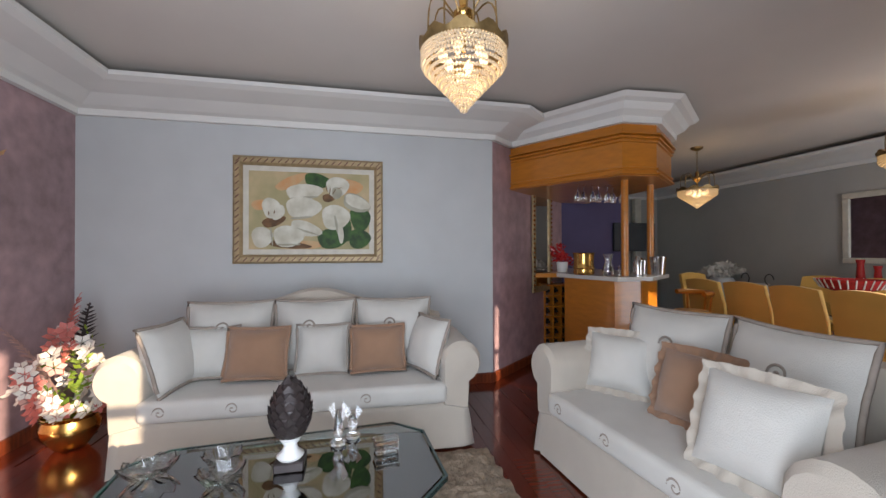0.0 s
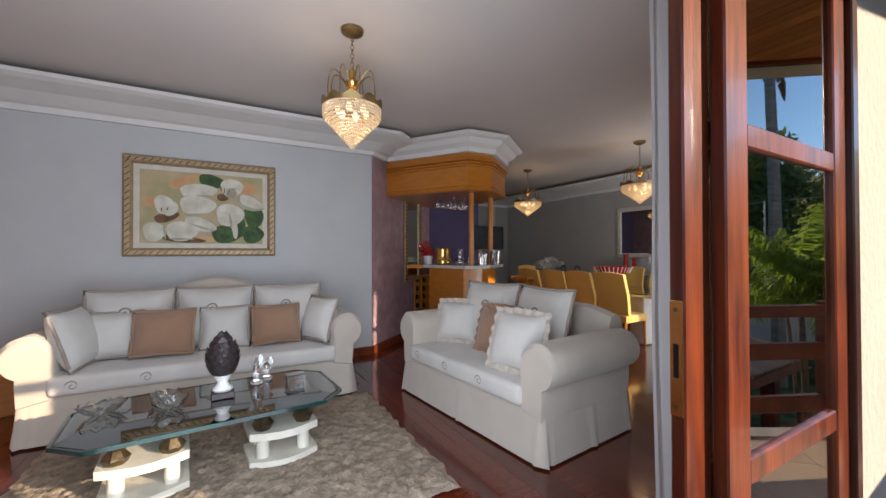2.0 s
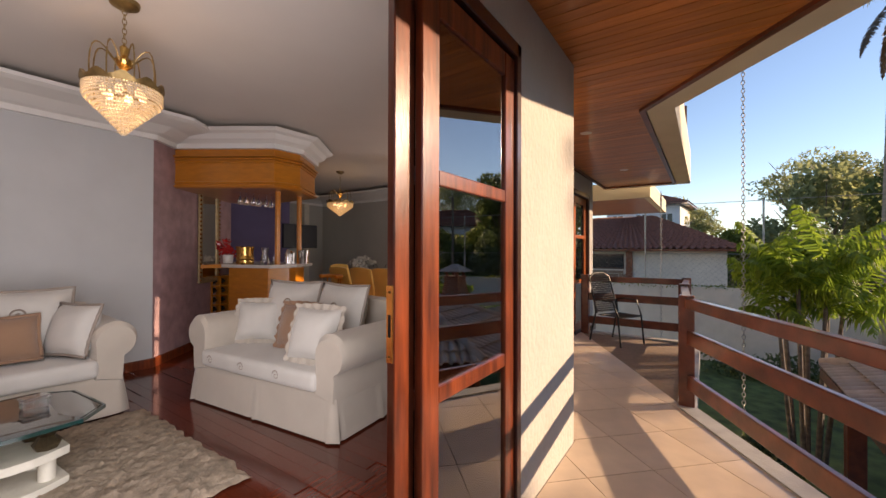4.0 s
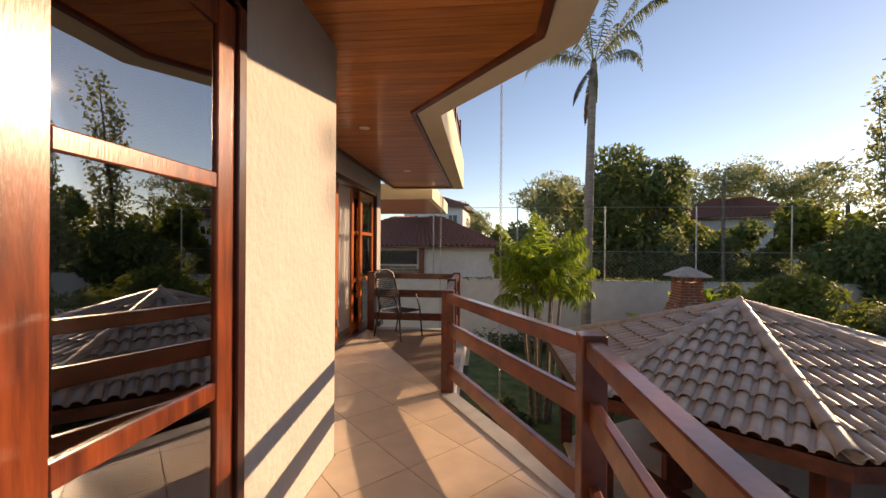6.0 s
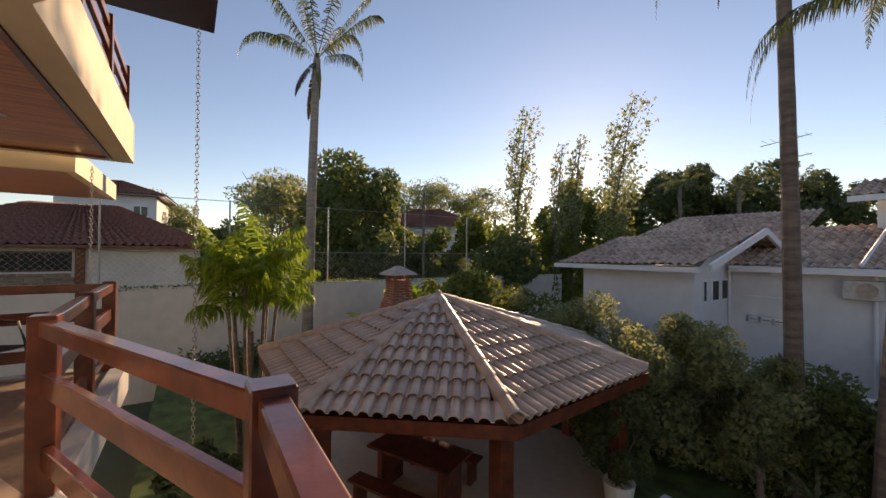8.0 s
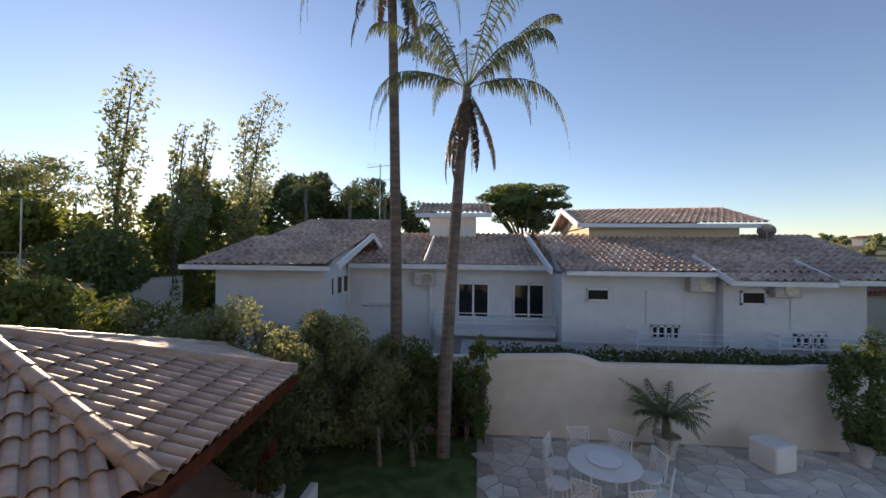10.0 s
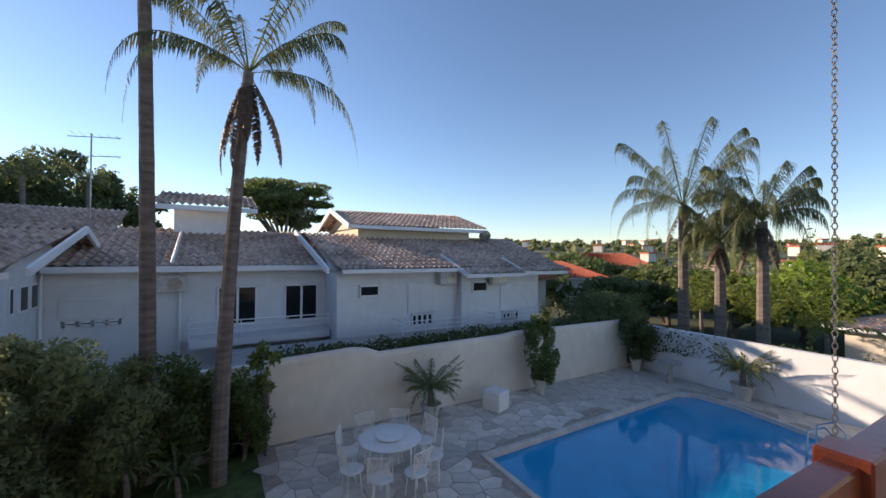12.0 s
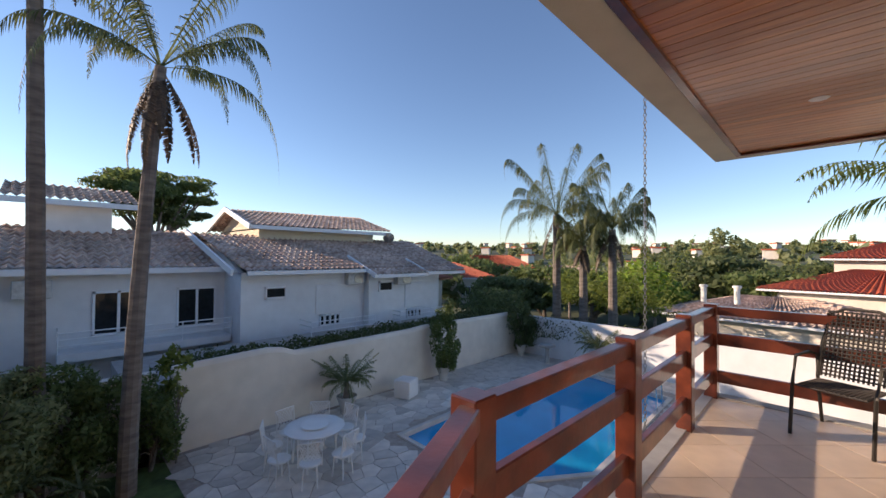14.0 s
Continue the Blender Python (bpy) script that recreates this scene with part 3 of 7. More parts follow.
# left wing with its gable towards the pool
hp("roof", tile_sheet((5.85, -13.7, 1.02), (10.6, -13.7, 0.95), (9.9, -16.6, 2.0), (5.3, -16.6, 2.05)), "rooffar")
hp("roof", tile_sheet((5.2, -19.6, 1.02), (9.9, -19.6, 0.95), (9.9, -16.6, 2.0), (5.2, -16.6, 2.05)), "rooffar")
hp("roof", tile_sheet((10.7, -13.7, 0.95), (11.7, -19.0, 0.95), (9.9, -16.7, 2.0), (9.9, -16.6, 2.0)), "rooffar")
hp("fascia_board", B(5.8, 10.9, -13.75, -13.62, 0.80, 0.95), "whitetrim")
bm = bmesh.new()
v = [bm.verts.new(p) for p in ((6.16, -14.2, 0.8), (6.16, -19.0, 0.8), (6.16, -16.6, 1.95))]
bm.faces.new(v)
r = bmesh.ops.extrude_face_region(bm, geom=list(bm.faces))
for q in r["geom"]:
    if isinstance(q, bmesh.types.BMVert):
        q.co.x += 0.2
hp("gable", bm, "whitewash")
barge((5.5, -13.6, 0.95), (5.2, -16.6, 2.05))
barge((5.2, -16.6, 2.05), (5.2, -19.6, 0.95))
barge((-1.2, -14.2, 0.85), (-0.9, -18.6, 2.28))
for x_, w_, z0, z1, y_, l_ in ((1.27, 1.2, -1.04, 0.28, -16.5, 2), (-0.8, 1.17, -1.04, 0.28, -16.5, 2), (-2.8, 0.75, -0.12, 0.3, -14.8, 1), (-7.3, 0.75, -0.1, 0.33, -14.42, 1), (-4.9, 0.9, -1.3, -0.85, -14.8, 4), (-8.9, 0.9, -1.35, -0.95, -14.42, 4), (5.0, 1.3, -0.75, -0.6, -16.5, 4)):
    f = window_unit(hs, x_, y_ + 0.01, z0, z1, w_, l_)
    f.matrix_basis = H0.copy()
    for cc in f.children:
        cc.matrix_basis = Matrix()
# upper storeys


def gable(x_, y0_, y1_, z0_, ya, za, mt):
    bm_ = bmesh.new()
    bm_.faces.new([bm_.verts.new(p) for p in ((x_, y0_, z0_), (x_, y1_, z0_), (x_, ya, za))])
    r_ = bmesh.ops.extrude_face_region(bm_, geom=list(bm_.faces))
    for q_ in r_["geom"]:
        if isinstance(q_, bmesh.types.BMVert):
            q_.co.x -= 0.15
    hp("gable", bm_, mt)


gable(-3.45, -18.2, -23.4, 2.5, -20.8, 3.42, "cream")
gable(-1.66, -14.8, -22.4, 0.75, -18.6, 2.1, "whitewash")
hp("roof", tile_sheet((-2.95, -24.0, 2.55), (-10.3, -24.0, 2.65), (-10.0, -20.8, 3.62), (-2.95, -20.8, 3.5)), "rooffar")
hp("roof", tile_sheet((-1.0, -23.0, 0.86), (-11.2, -23.0, 0.86), (-10.9, -18.6, 2.25), (-1.0, -18.6, 2.25)), "rooffar")
hp("wall", P([(1.2, -19.6), (3.35, -19.6), (3.35, -23), (1.2, -23)], 1.5, 3.1), "whitewash")
hp("roof", tile_sheet((3.9, -19.0, 3.18), (0.5, -19.0, 3.18), (0.6, -21.5, 3.95), (3.9, -21.5, 3.95)), "rooffar")
hp("fascia_board", B(0.5, 3.9, -19.1, -18.98, 3.0, 3.18), "whitetrim")
hp("roof", tile_sheet((11.5, -20.0, 2.05), (5.2, -20.0, 2.05), (5.2, -23.0, 3.2), (10.5, -23.0, 3.2)), "rooffar")
hp("wall", P([(-3.45, -18.2), (-9.3, -18.2), (-9.3, -23.4), (-3.45, -23.4)], 1.5, 2.56), "cream")
hp("roof", tile_sheet((-2.95, -17.7, 2.62), (-10.1, -17.7, 2.69), (-10.0, -20.8, 3.62), (-2.95, -20.8, 3.5)), "rooffar")
hp("fascia_board", B(-10.1, -2.95, -17.78, -17.66, 2.48, 2.64), "whitetrim")
barge((-2.88, -17.6, 2.56), (-2.88, -20.8, 3.5), 0.08, 0.22)
barge((-2.88, -20.8, 3.5), (-2.88, -24.0, 2.5), 0.08, 0.22)


# ---- plants ----
def leaves(n, size, spread, rng, squash=0.7, clumps=14, hollow=0.55):
    """Many small leaves in clumps inside an uneven crown; centre 0, radii spread."""
    c = rng.normal(size=(clumps, 3))
    c /= np.linalg.norm(c, axis=1)[:, None]
    c *= (rng.uniform(hollow, 1.0, (clumps, 1)))
    rad = rng.uniform(0.22, 0.42, clumps)
    k = rng.integers(0, clumps, n)
    d = rng.normal(size=(n, 3))
    d /= np.linalg.norm(d, axis=1)[:, None]
    p = (c[k] + d * (rad[k] * rng.uniform(0.55, 1.05, n) ** 0.6)[:, None]) * np.array(spread)
    u = rng.normal(size=(n, 3))
    u /= np.linalg.norm(u, axis=1)[:, None]
    u2 = np.cross(u, d)
    u2 /= np.linalg.norm(u2, axis=1)[:, None] + 1e-9
    s = size * rng.uniform(0.6, 1.4, n)[:, None]
    v = np.empty((n, 4, 3))
    v[:, 0], v[:, 1], v[:, 2], v[:, 3] = p - u * s, p - u2 * s * 0.45, p + u * s, p + u2 * s * 0.45
    V = v.reshape(-1, 3)
    return V.tolist(), [(4 * i, 4 * i + 1, 4 * i + 2, 4 * i + 3) for i in range(n)]


def limb_tree(name, x_, y_, z_, h, r, material, label, seed, n=2600, size=0.14, trunk=0.14, sq=0.75, stems=1, crown_z=0.65, clumps=16):
    rng = np.random.default_rng(seed)
    t = thing(name, pose(x_, y_, z_), label, "tree" if "tree" in name else "bush")
    bm = bmesh.new()
    for s_ in range(stems):
        o = rng.uniform(-0.3, 0.3, 2) * (stems > 1)
        top = Vector((rng.uniform(-0.2, 0.2) * r, rng.uniform(-0.2, 0.2) * r, h * crown_z))
        base = Vector((o[0], o[1], -0.2))
        mid = base.lerp(top, 0.5) + Vector((rng.uniform(-0.1, 0.1) * r, rng.uniform(-0.1, 0.1) * r, 0))
        tube(bm, [base, mid, top], [trunk, trunk * 0.75, trunk * 0.5], 7)
        for b_ in range(6):
            a = rng.uniform(0, 6.28)
            st = base.lerp(top, rng.uniform(0.5, 1))
            en = Vector((math.cos(a) * r * 0.7, math.sin(a) * r * 0.7, h * rng.uniform(crown_z, 0.95)))
            tube(bm, [st, st.lerp(en, 0.5) + Vector((0, 0, 0.1 * r)), en], [trunk * 0.4, trunk * 0.28, trunk * 0.1], 5)
    part("trunk", bm, "bark", t)
    part("crown", leaves(n, size, (r, r, h * (1 - crown_z) * 0.55 * sq + 0.15), rng, clumps=clumps), material, t, at=pose(0, 0, h * (crown_z + (1 - crown_z) * 0.45)))
    return t


def frond_mesh(L, droop, rise, leaflet, n, rng, width=0.03, vee=0.5, ragged=0.0):
    """A palm leaf along +x: an arching midrib with leaflets on both sides."""
    V, F = [], []
    pts = []
    for i in range(n + 1):
        s = i / n
        pts.append(Vector((L * (s - 0.30 * droop * s ** 3), 0, rise * L * s - droop * L * (0.25 * s * s + 0.5 * s ** 3))))
    for i in range(n):
        p, q = pts[i], pts[i + 1]
        k = len(V)
        wd = 0.02 * (1 - i / n) + 0.004
        V += [p + Vector((0, -wd, 0)), p + Vector((0, wd, 0)), q + Vector((0, wd * 0.8, 0)), q + Vector((0, -wd * 0.8, 0))]
        F.append((k, k + 1, k + 2, k + 3))
        s = (i + 0.5) / n
        if s < 0.12:
            continue
        l_ = leaflet * math.sin(math.pi * min(1, 0.15 + s * 0.85)) ** 0.7 * rng.uniform(0.8, 1.1)
        d = (q - p).normalized()
        for sg in (-1, 1):
            if ragged and rng.random() < ragged:
                continue
            o = p.lerp(q, rng.random())
            t1 = o + (d * 0.45 + Vector((0, sg * 0.9, -vee * rng.uniform(0.3, 1.2)))).normalized() * l_ * 0.55
            t2 = t1 + (d * 0.4 + Vector((0, sg * 0.5, -vee * 2.2 * rng.uniform(0.6, 1.3)))).normalized() * l_ * 0.45
            k = len(V)
            V += [o - d * width * 0.5, o + d * width * 0.5, t1 + d * width * 0.5, t1 - d * width * 0.5, t2]
            F += [(k, k + 1, k + 2, k + 3), (k + 3, k + 2, k + 4)]
    return V, F


def palm(name, x_, y_, z_, h, lean, r, L, label, seed, count=16, hang=0, leaflet=0.4, droop=(0.5, 1.0), material="frond", rise=(0.2, 1.2), n=26, width=0.035, shaft=0.0, category="palm tree", vee=0.6):
    rng = np.random.default_rng(seed)
    t = thing(name, pose(x_, y_, z_), label, category)
    top = Vector((lean[0], lean[1], h))
    bm = bmesh.new()
    N_ = 24
    tube(bm, [Vector((lean[0] * (i / N_) ** 1.6, lean[1] * (i / N_) ** 1.6, -0.2 + (h + 0.2) * i / N_)) for i in range(N_ + 1)], [r * (1.18 - 0.42 * i / N_) * (1.03 if i % 2 else 1.0) for i in range(N_ + 1)], 10)
    part("trunk", bm, "palebark" if shaft else "bark", t)
    if shaft:
        part("crownshaft", TU([top - Vector((0, 0, shaft)), top - Vector((0, 0, shaft * 0.5)), top + Vector((0, 0, 0.2))], [r * 0.8, r * 1.0, r * 0.45], 10), "frond", t)
    for i in range(count + hang):
        dead = i >= count
        a = i * 2.399963 + rng.uniform(-0.2, 0.2)
        f = (i + 0.5) / count
        rs = rise[1] + (rise[0] - rise[1]) * min(f, 1)
        dr = droop[0] + (droop[1] - droop[0]) * min(f, 1)
        m_ = Matrix.Translation(top) @ Matrix.Rotation(a, 4, "Z")
        if dead:
            v, fc = frond_mesh(L * rng.uniform(0.5, 0.8), 0.3, 0.3, leaflet * 0.42, n, rng, width * 1.4, 0.35, 0.06)
            m_ = m_ @ Matrix.Rotation(radians(rng.uniform(56, 84)), 4, "Y")
        else:
            v, fc = frond_mesh(L * rng.uniform(0.85, 1.1), dr, rs, leaflet, n, rng, width, vee, 0.03)
        part("frond", (v, fc), "frondbrown" if dead else material, t, at=m_)
    return t


palm("tall_palm", 2.92, -10.4, GZ, 10.85, (0.20, 0.1), 0.122, 3.2, "tall slim palm with hanging dead fronds", 3, 17, 9, leaflet=0.42, droop=(1.0, 1.25), rise=(0.15, 1.5), n=74, vee=1.5, width=0.024)
palm("tall_palm", 1.80, -9.72, GZ, 7.75, (-0.43, -0.45), 0.128, 3.15, "tall leaning palm with hanging dead fronds", 4, 18, 8, leaflet=0.42, droop=(0.9, 1.15), rise=(0.2, 1.6), n=74, vee=1.5, width=0.024)
palm("royal_palm", 14.5, -5.22, GZ, 10.9, (0.2, -0.28), 0.17, 3.5, "very tall grey palm with a small crown", 5, 13, 2, shaft=1.4, leaflet=0.5, n=70, droop=(0.75, 1.0), rise=(0.45, 2.0), width=0.034, vee=1.3)
for i, (x_, y_, h_, L_) in enumerate(((-14.7, -10.4, 7.2, 4.3), (-14.6, -9.0, 5.7, 2.3), (-14.8, -7.75, 6.4, 3.0))):
    palm("queen_palm", x_, y_, GZ - 1, h_, (0.1, 0), 0.2, L_, "green queen palm with drooping fronds", 10 + i, 24, 3, leaflet=0.62, droop=(1.45, 1.35), rise=(0.35, 1.75), n=110, width=0.017, vee=2.2)

# ---- the gazebo roof ----
GA = (6.86, -5.72, 0.42)
GV = [(5.5, -2.84), (3.86, -4.84), (4.15, -8.0), (6.3, -9.3), (9.4, -8.3), (10.2, -5.4), (8.6, -2.9)]
gz = thing("gazebo", pose(GA[0], GA[1], GZ), "open garden gazebo with a hipped clay tile roof on red posts", "gazebo")
G0 = Matrix.Translation((-GA[0], -GA[1], -GZ))
bm = bmesh.new()
sweep_out(bm, GV + [GV[0]], [(-0.03, -0.78), (0.03, -0.78), (0.03, -0.62), (-0.03, -0.62)])
part("fascia_board", bm, "railwood", gz, at=G0.copy())
bm = bmesh.new()
for i in range(7):
    a, b = GV[i], GV[(i + 1) % 7]
    v = [bm.verts.new(q) for q in ((*a, -0.70), (*b, -0.70), (GA[0], GA[1], 0.33))]
    bm.faces.new(v)
part("roof_deck", bm, "roofdark", gz, at=G0.copy())
for i in range(7):
    a = Vector((*GV[i], 0)).lerp(Vector((GA[0], GA[1], 0)), 0.12)
    part("post", B(a.x - 0.11, a.x + 0.11, a.y - 0.11, a.y + 0.11, GZ, -0.72, 0.01), "railwood", gz, at=G0.copy())
solid("gazebo_floor", P([(x_ * 0.9 + 0.686, y_ * 0.9 - 0.572) for x_, y_ in GV], GZ - 0.3, GZ + 0.04), "tile")

# ---- doors of the living room and dining room ----
def door_leaf(parent, x0, x1, y_, z0=0.03, z1=2.25, wood="redwood"):
    """A glazed sliding leaf: stiles, three panes, bottom panel."""
    lf = part("door", bmesh.new(), wood, parent, "varnished red-brown glazed sliding leaf")
    w_ = x1 - x0
    s = min(0.10, w_ * 0.18)
    bm = bmesh.new()
    box(bm, x0, x0 + s, y_ - 0.016, y_ + 0.016, z0, z1, 0.004)
    box(bm, x1 - s, x1, y_ - 0.016, y_ + 0.016, z0, z1, 0.004)
    part("stile", bm, wood, lf)
    bm = bmesh.new()
    for a, b in ((z1 - 0.11, z1), (1.555, 1.61), (0.80, 0.86), (z0, 0.16)):
        box(bm, x0 + s, x1 - s, y_ - 0.014, y_ + 0.014, a, b, 0.004)
    part("rail", bm, wood, lf)
    for a, b in ((1.61, z1 - 0.11), (0.86, 1.555), (0.16, 0.80)):
        p_ = part("pane", B(x0 + s, x1 - s, y_ - 0.003, y_ + 0.003, a, b), "pane", lf)
        p_.visible_shadow = False
    return lf


def sliding_door(name, x0, x1, y_, op0, op1, label, wood="redwood"):
    t = thing(name, pose(0, 0, 0), label, "door")
    t["kind"] = "structure"
    bm = bmesh.new()
    box(bm, x0, x0 + 0.05, y_ - 0.02, y_ + 0.14, 0, 2.33, 0.004)
    box(bm, x1 - 0.05, x1, y_ - 0.02, y_ + 0.14, 0, 2.33, 0.004)
    box(bm, x0, x1, y_ - 0.02, y_ + 0.14, 2.26, 2.33, 0.004)
    box(bm, x0, x1, y_ + 0.0, y_ + 0.14, -0.01, 0.03, 0.004)
    part("frame", bm, "darkwood", t)
    return t


D1 = sliding_door("door_1", -1.38, 1.38, -0.5, -0.47, 0.5, "open glazed sliding door of dark red wood to the living room")
for a, b, yy in ((0.60, 1.335, -0.487), (0.505, 1.27, -0.452), (-1.33, -0.50, -0.487), (-1.27, -0.525, -0.452)):
    door_leaf(D1, a, b, yy)
D2 = sliding_door("door_2", 4.0, 6.75, 0.45, 4.8, 5.9, "open glazed sliding door to the dining room, wood coloured sunlit orange-brown")
for a, b, yy in ((4.05, 5.0, 0.50), (5.95, 6.7, 0.50), (5.74, 6.45, 0.57)):
    door_leaf(D2, a, b, yy, wood="redwoodlight")

# ---- balcony railing ----
POSTS = [(-2.0, -0.62), (-2.0, -1.92), (-0.93, -1.92), (0.40, -1.92), (1.80, -1.95), (3.56, -1.13), (4.95, -1.06), (6.25, -1.04), (6.25, 0.38)]
rl = thing("balcony_railing", pose(2, -1.9, 0), "brown varnished wooden railing with square posts round the balcony", "railing")
R0 = pose(-2, 1.9, 0)
for x_, y_ in POSTS:
    bm = bmesh.new()
    box(bm, x_ - 0.058, x_ + 0.058, y_ - 0.058, y_ + 0.058, -0.2, 0.955, 0.006)
    part("post", bm, "railwood", rl, at=R0.copy())
for a, b in zip(POSTS, POSTS[1:]):
    for z_, h_ in ((0.89, 0.085), (0.60, 0.12), (0.22, 0.12)):
        bm = bmesh.new()
        d = (Vector(b) - Vector(a)).normalized() * 0.05
        beam(bm, (a[0] + d.x, a[1] + d.y, z_), (b[0] - d.x, b[1] - d.y, z_), 0.045 if z_ < 0.8 else 0.075, h_, 0.006)
        part("rail", bm, "railwood", rl, at=R0.copy())


# ---- living room ----
def pillow(w_, h_, t_, ruffle=0.0, n=14, seed=0):
    """A stuffed cushion standing in the x-z plane, its front to -y."""
    rng = np.random.default_rng(seed)
    V, F = [], []
    for side in (-1, 1):
        for j in range(n + 1):
            for i in range(n + 1):
                u, v = i / n * 2 - 1, j / n * 2 - 1
                k = (1 - abs(u) ** 2.6) * (1 - abs(v) ** 2.6)
                edge = 1 - 0.06 * (1 - abs(u) ** 2) * abs(v) - 0.06 * (1 - abs(v) ** 2) * abs(u)
                V.append(Vector((u * w_ / 2 * edge, side * t_ / 2 * max(0, k) ** 0.5 + rng.normal() * 0.002, v * h_ / 2 * edge)))
    m = n + 1
    for s in (0, 1):
        o = s * m * m
        for j in range(n):
            for i in range(n):
                q = (o + j * m + i, o + j * m + i + 1, o + (j + 1) * m + i + 1, o + (j + 1) * m + i)
                F.append(q if s == 0 else q[::-1])
    return V, F


def ruffle_ring(w_, h_, out, n=120, seed=0, thick=0.03):
    rng = np.random.default_rng(seed)
    V, F = [], []
    for i in range(n):
        s = i / n * 4
        k, f = int(s), s - int(s)
        cs = [(-1, -1), (1, -1), (1, 1), (-1, 1)]
        a, b = cs[k % 4], cs[(k + 1) % 4]
        u, v = a[0] + (b[0] - a[0]) * f, a[1] + (b[1] - a[1]) * f
        L_ = math.hypot(u, v)
        wv = math.sin(i * 1.1) * thick * 0.4 + rng.normal() * 0.003
        edge = 0.95
        V += [Vector((u * w_ / 2 * edge, 0.004, v * h_ / 2 * edge)), Vector((u * w_ / 2 + u / L_ * out * (1 + 0.12 * rng.random()), wv, v * h_ / 2 + v / L_ * out * (1 + 0.12 * rng.random())))]
        F.append((2 * i, 2 * i + 1, (2 * i + 3) % (2 * n), (2 * i + 2) % (2 * n)))
    return V, F


def cushion(m, w_, h_, t_, material, label, ruffle=0.03, seed=0, group="throw cushions", trimmat=None):
    t = thing("throw_cushion", m, label, "cushion", group)
    part("cover", pillow(w_, h_, t_, 0, seed=seed), material, t, smooth="all")
    if ruffle and ruffle <= 0.02:
        V_, F_ = pillow(w_, h_, t_, 0, seed=seed)
        k_ = 15
        ring = list(range(0, k_)) + [j * k_ + k_ - 1 for j in range(1, k_)] + [(k_ - 1) * k_ + i for i in range(k_ - 2, -1, -1)] + [j * k_ for j in range(k_ - 2, 0, -1)]
        part("rope_trim", TU([V_[i] * 1.02 + Vector((0, -0.006, 0)) for i in ring], 0.0125, 6), trimmat or material, t, smooth="all")
    elif ruffle:
        part("ruffle", ruffle_ring(w_, h_, ruffle, seed=seed), trimmat or material, t, smooth="all")
    return t


def swirl(bm, c, r, n=22):
    """A flat spiral motif in the x-z plane."""
    pts = [Vector((c[0] + r * (i / n) * math.cos(i / n * 9.5), c[1], c[2] + r * (i / n) * math.sin(i / n * 9.5))) for i in range(2, n + 1)]
    tube(bm, pts, 0.007, 4)


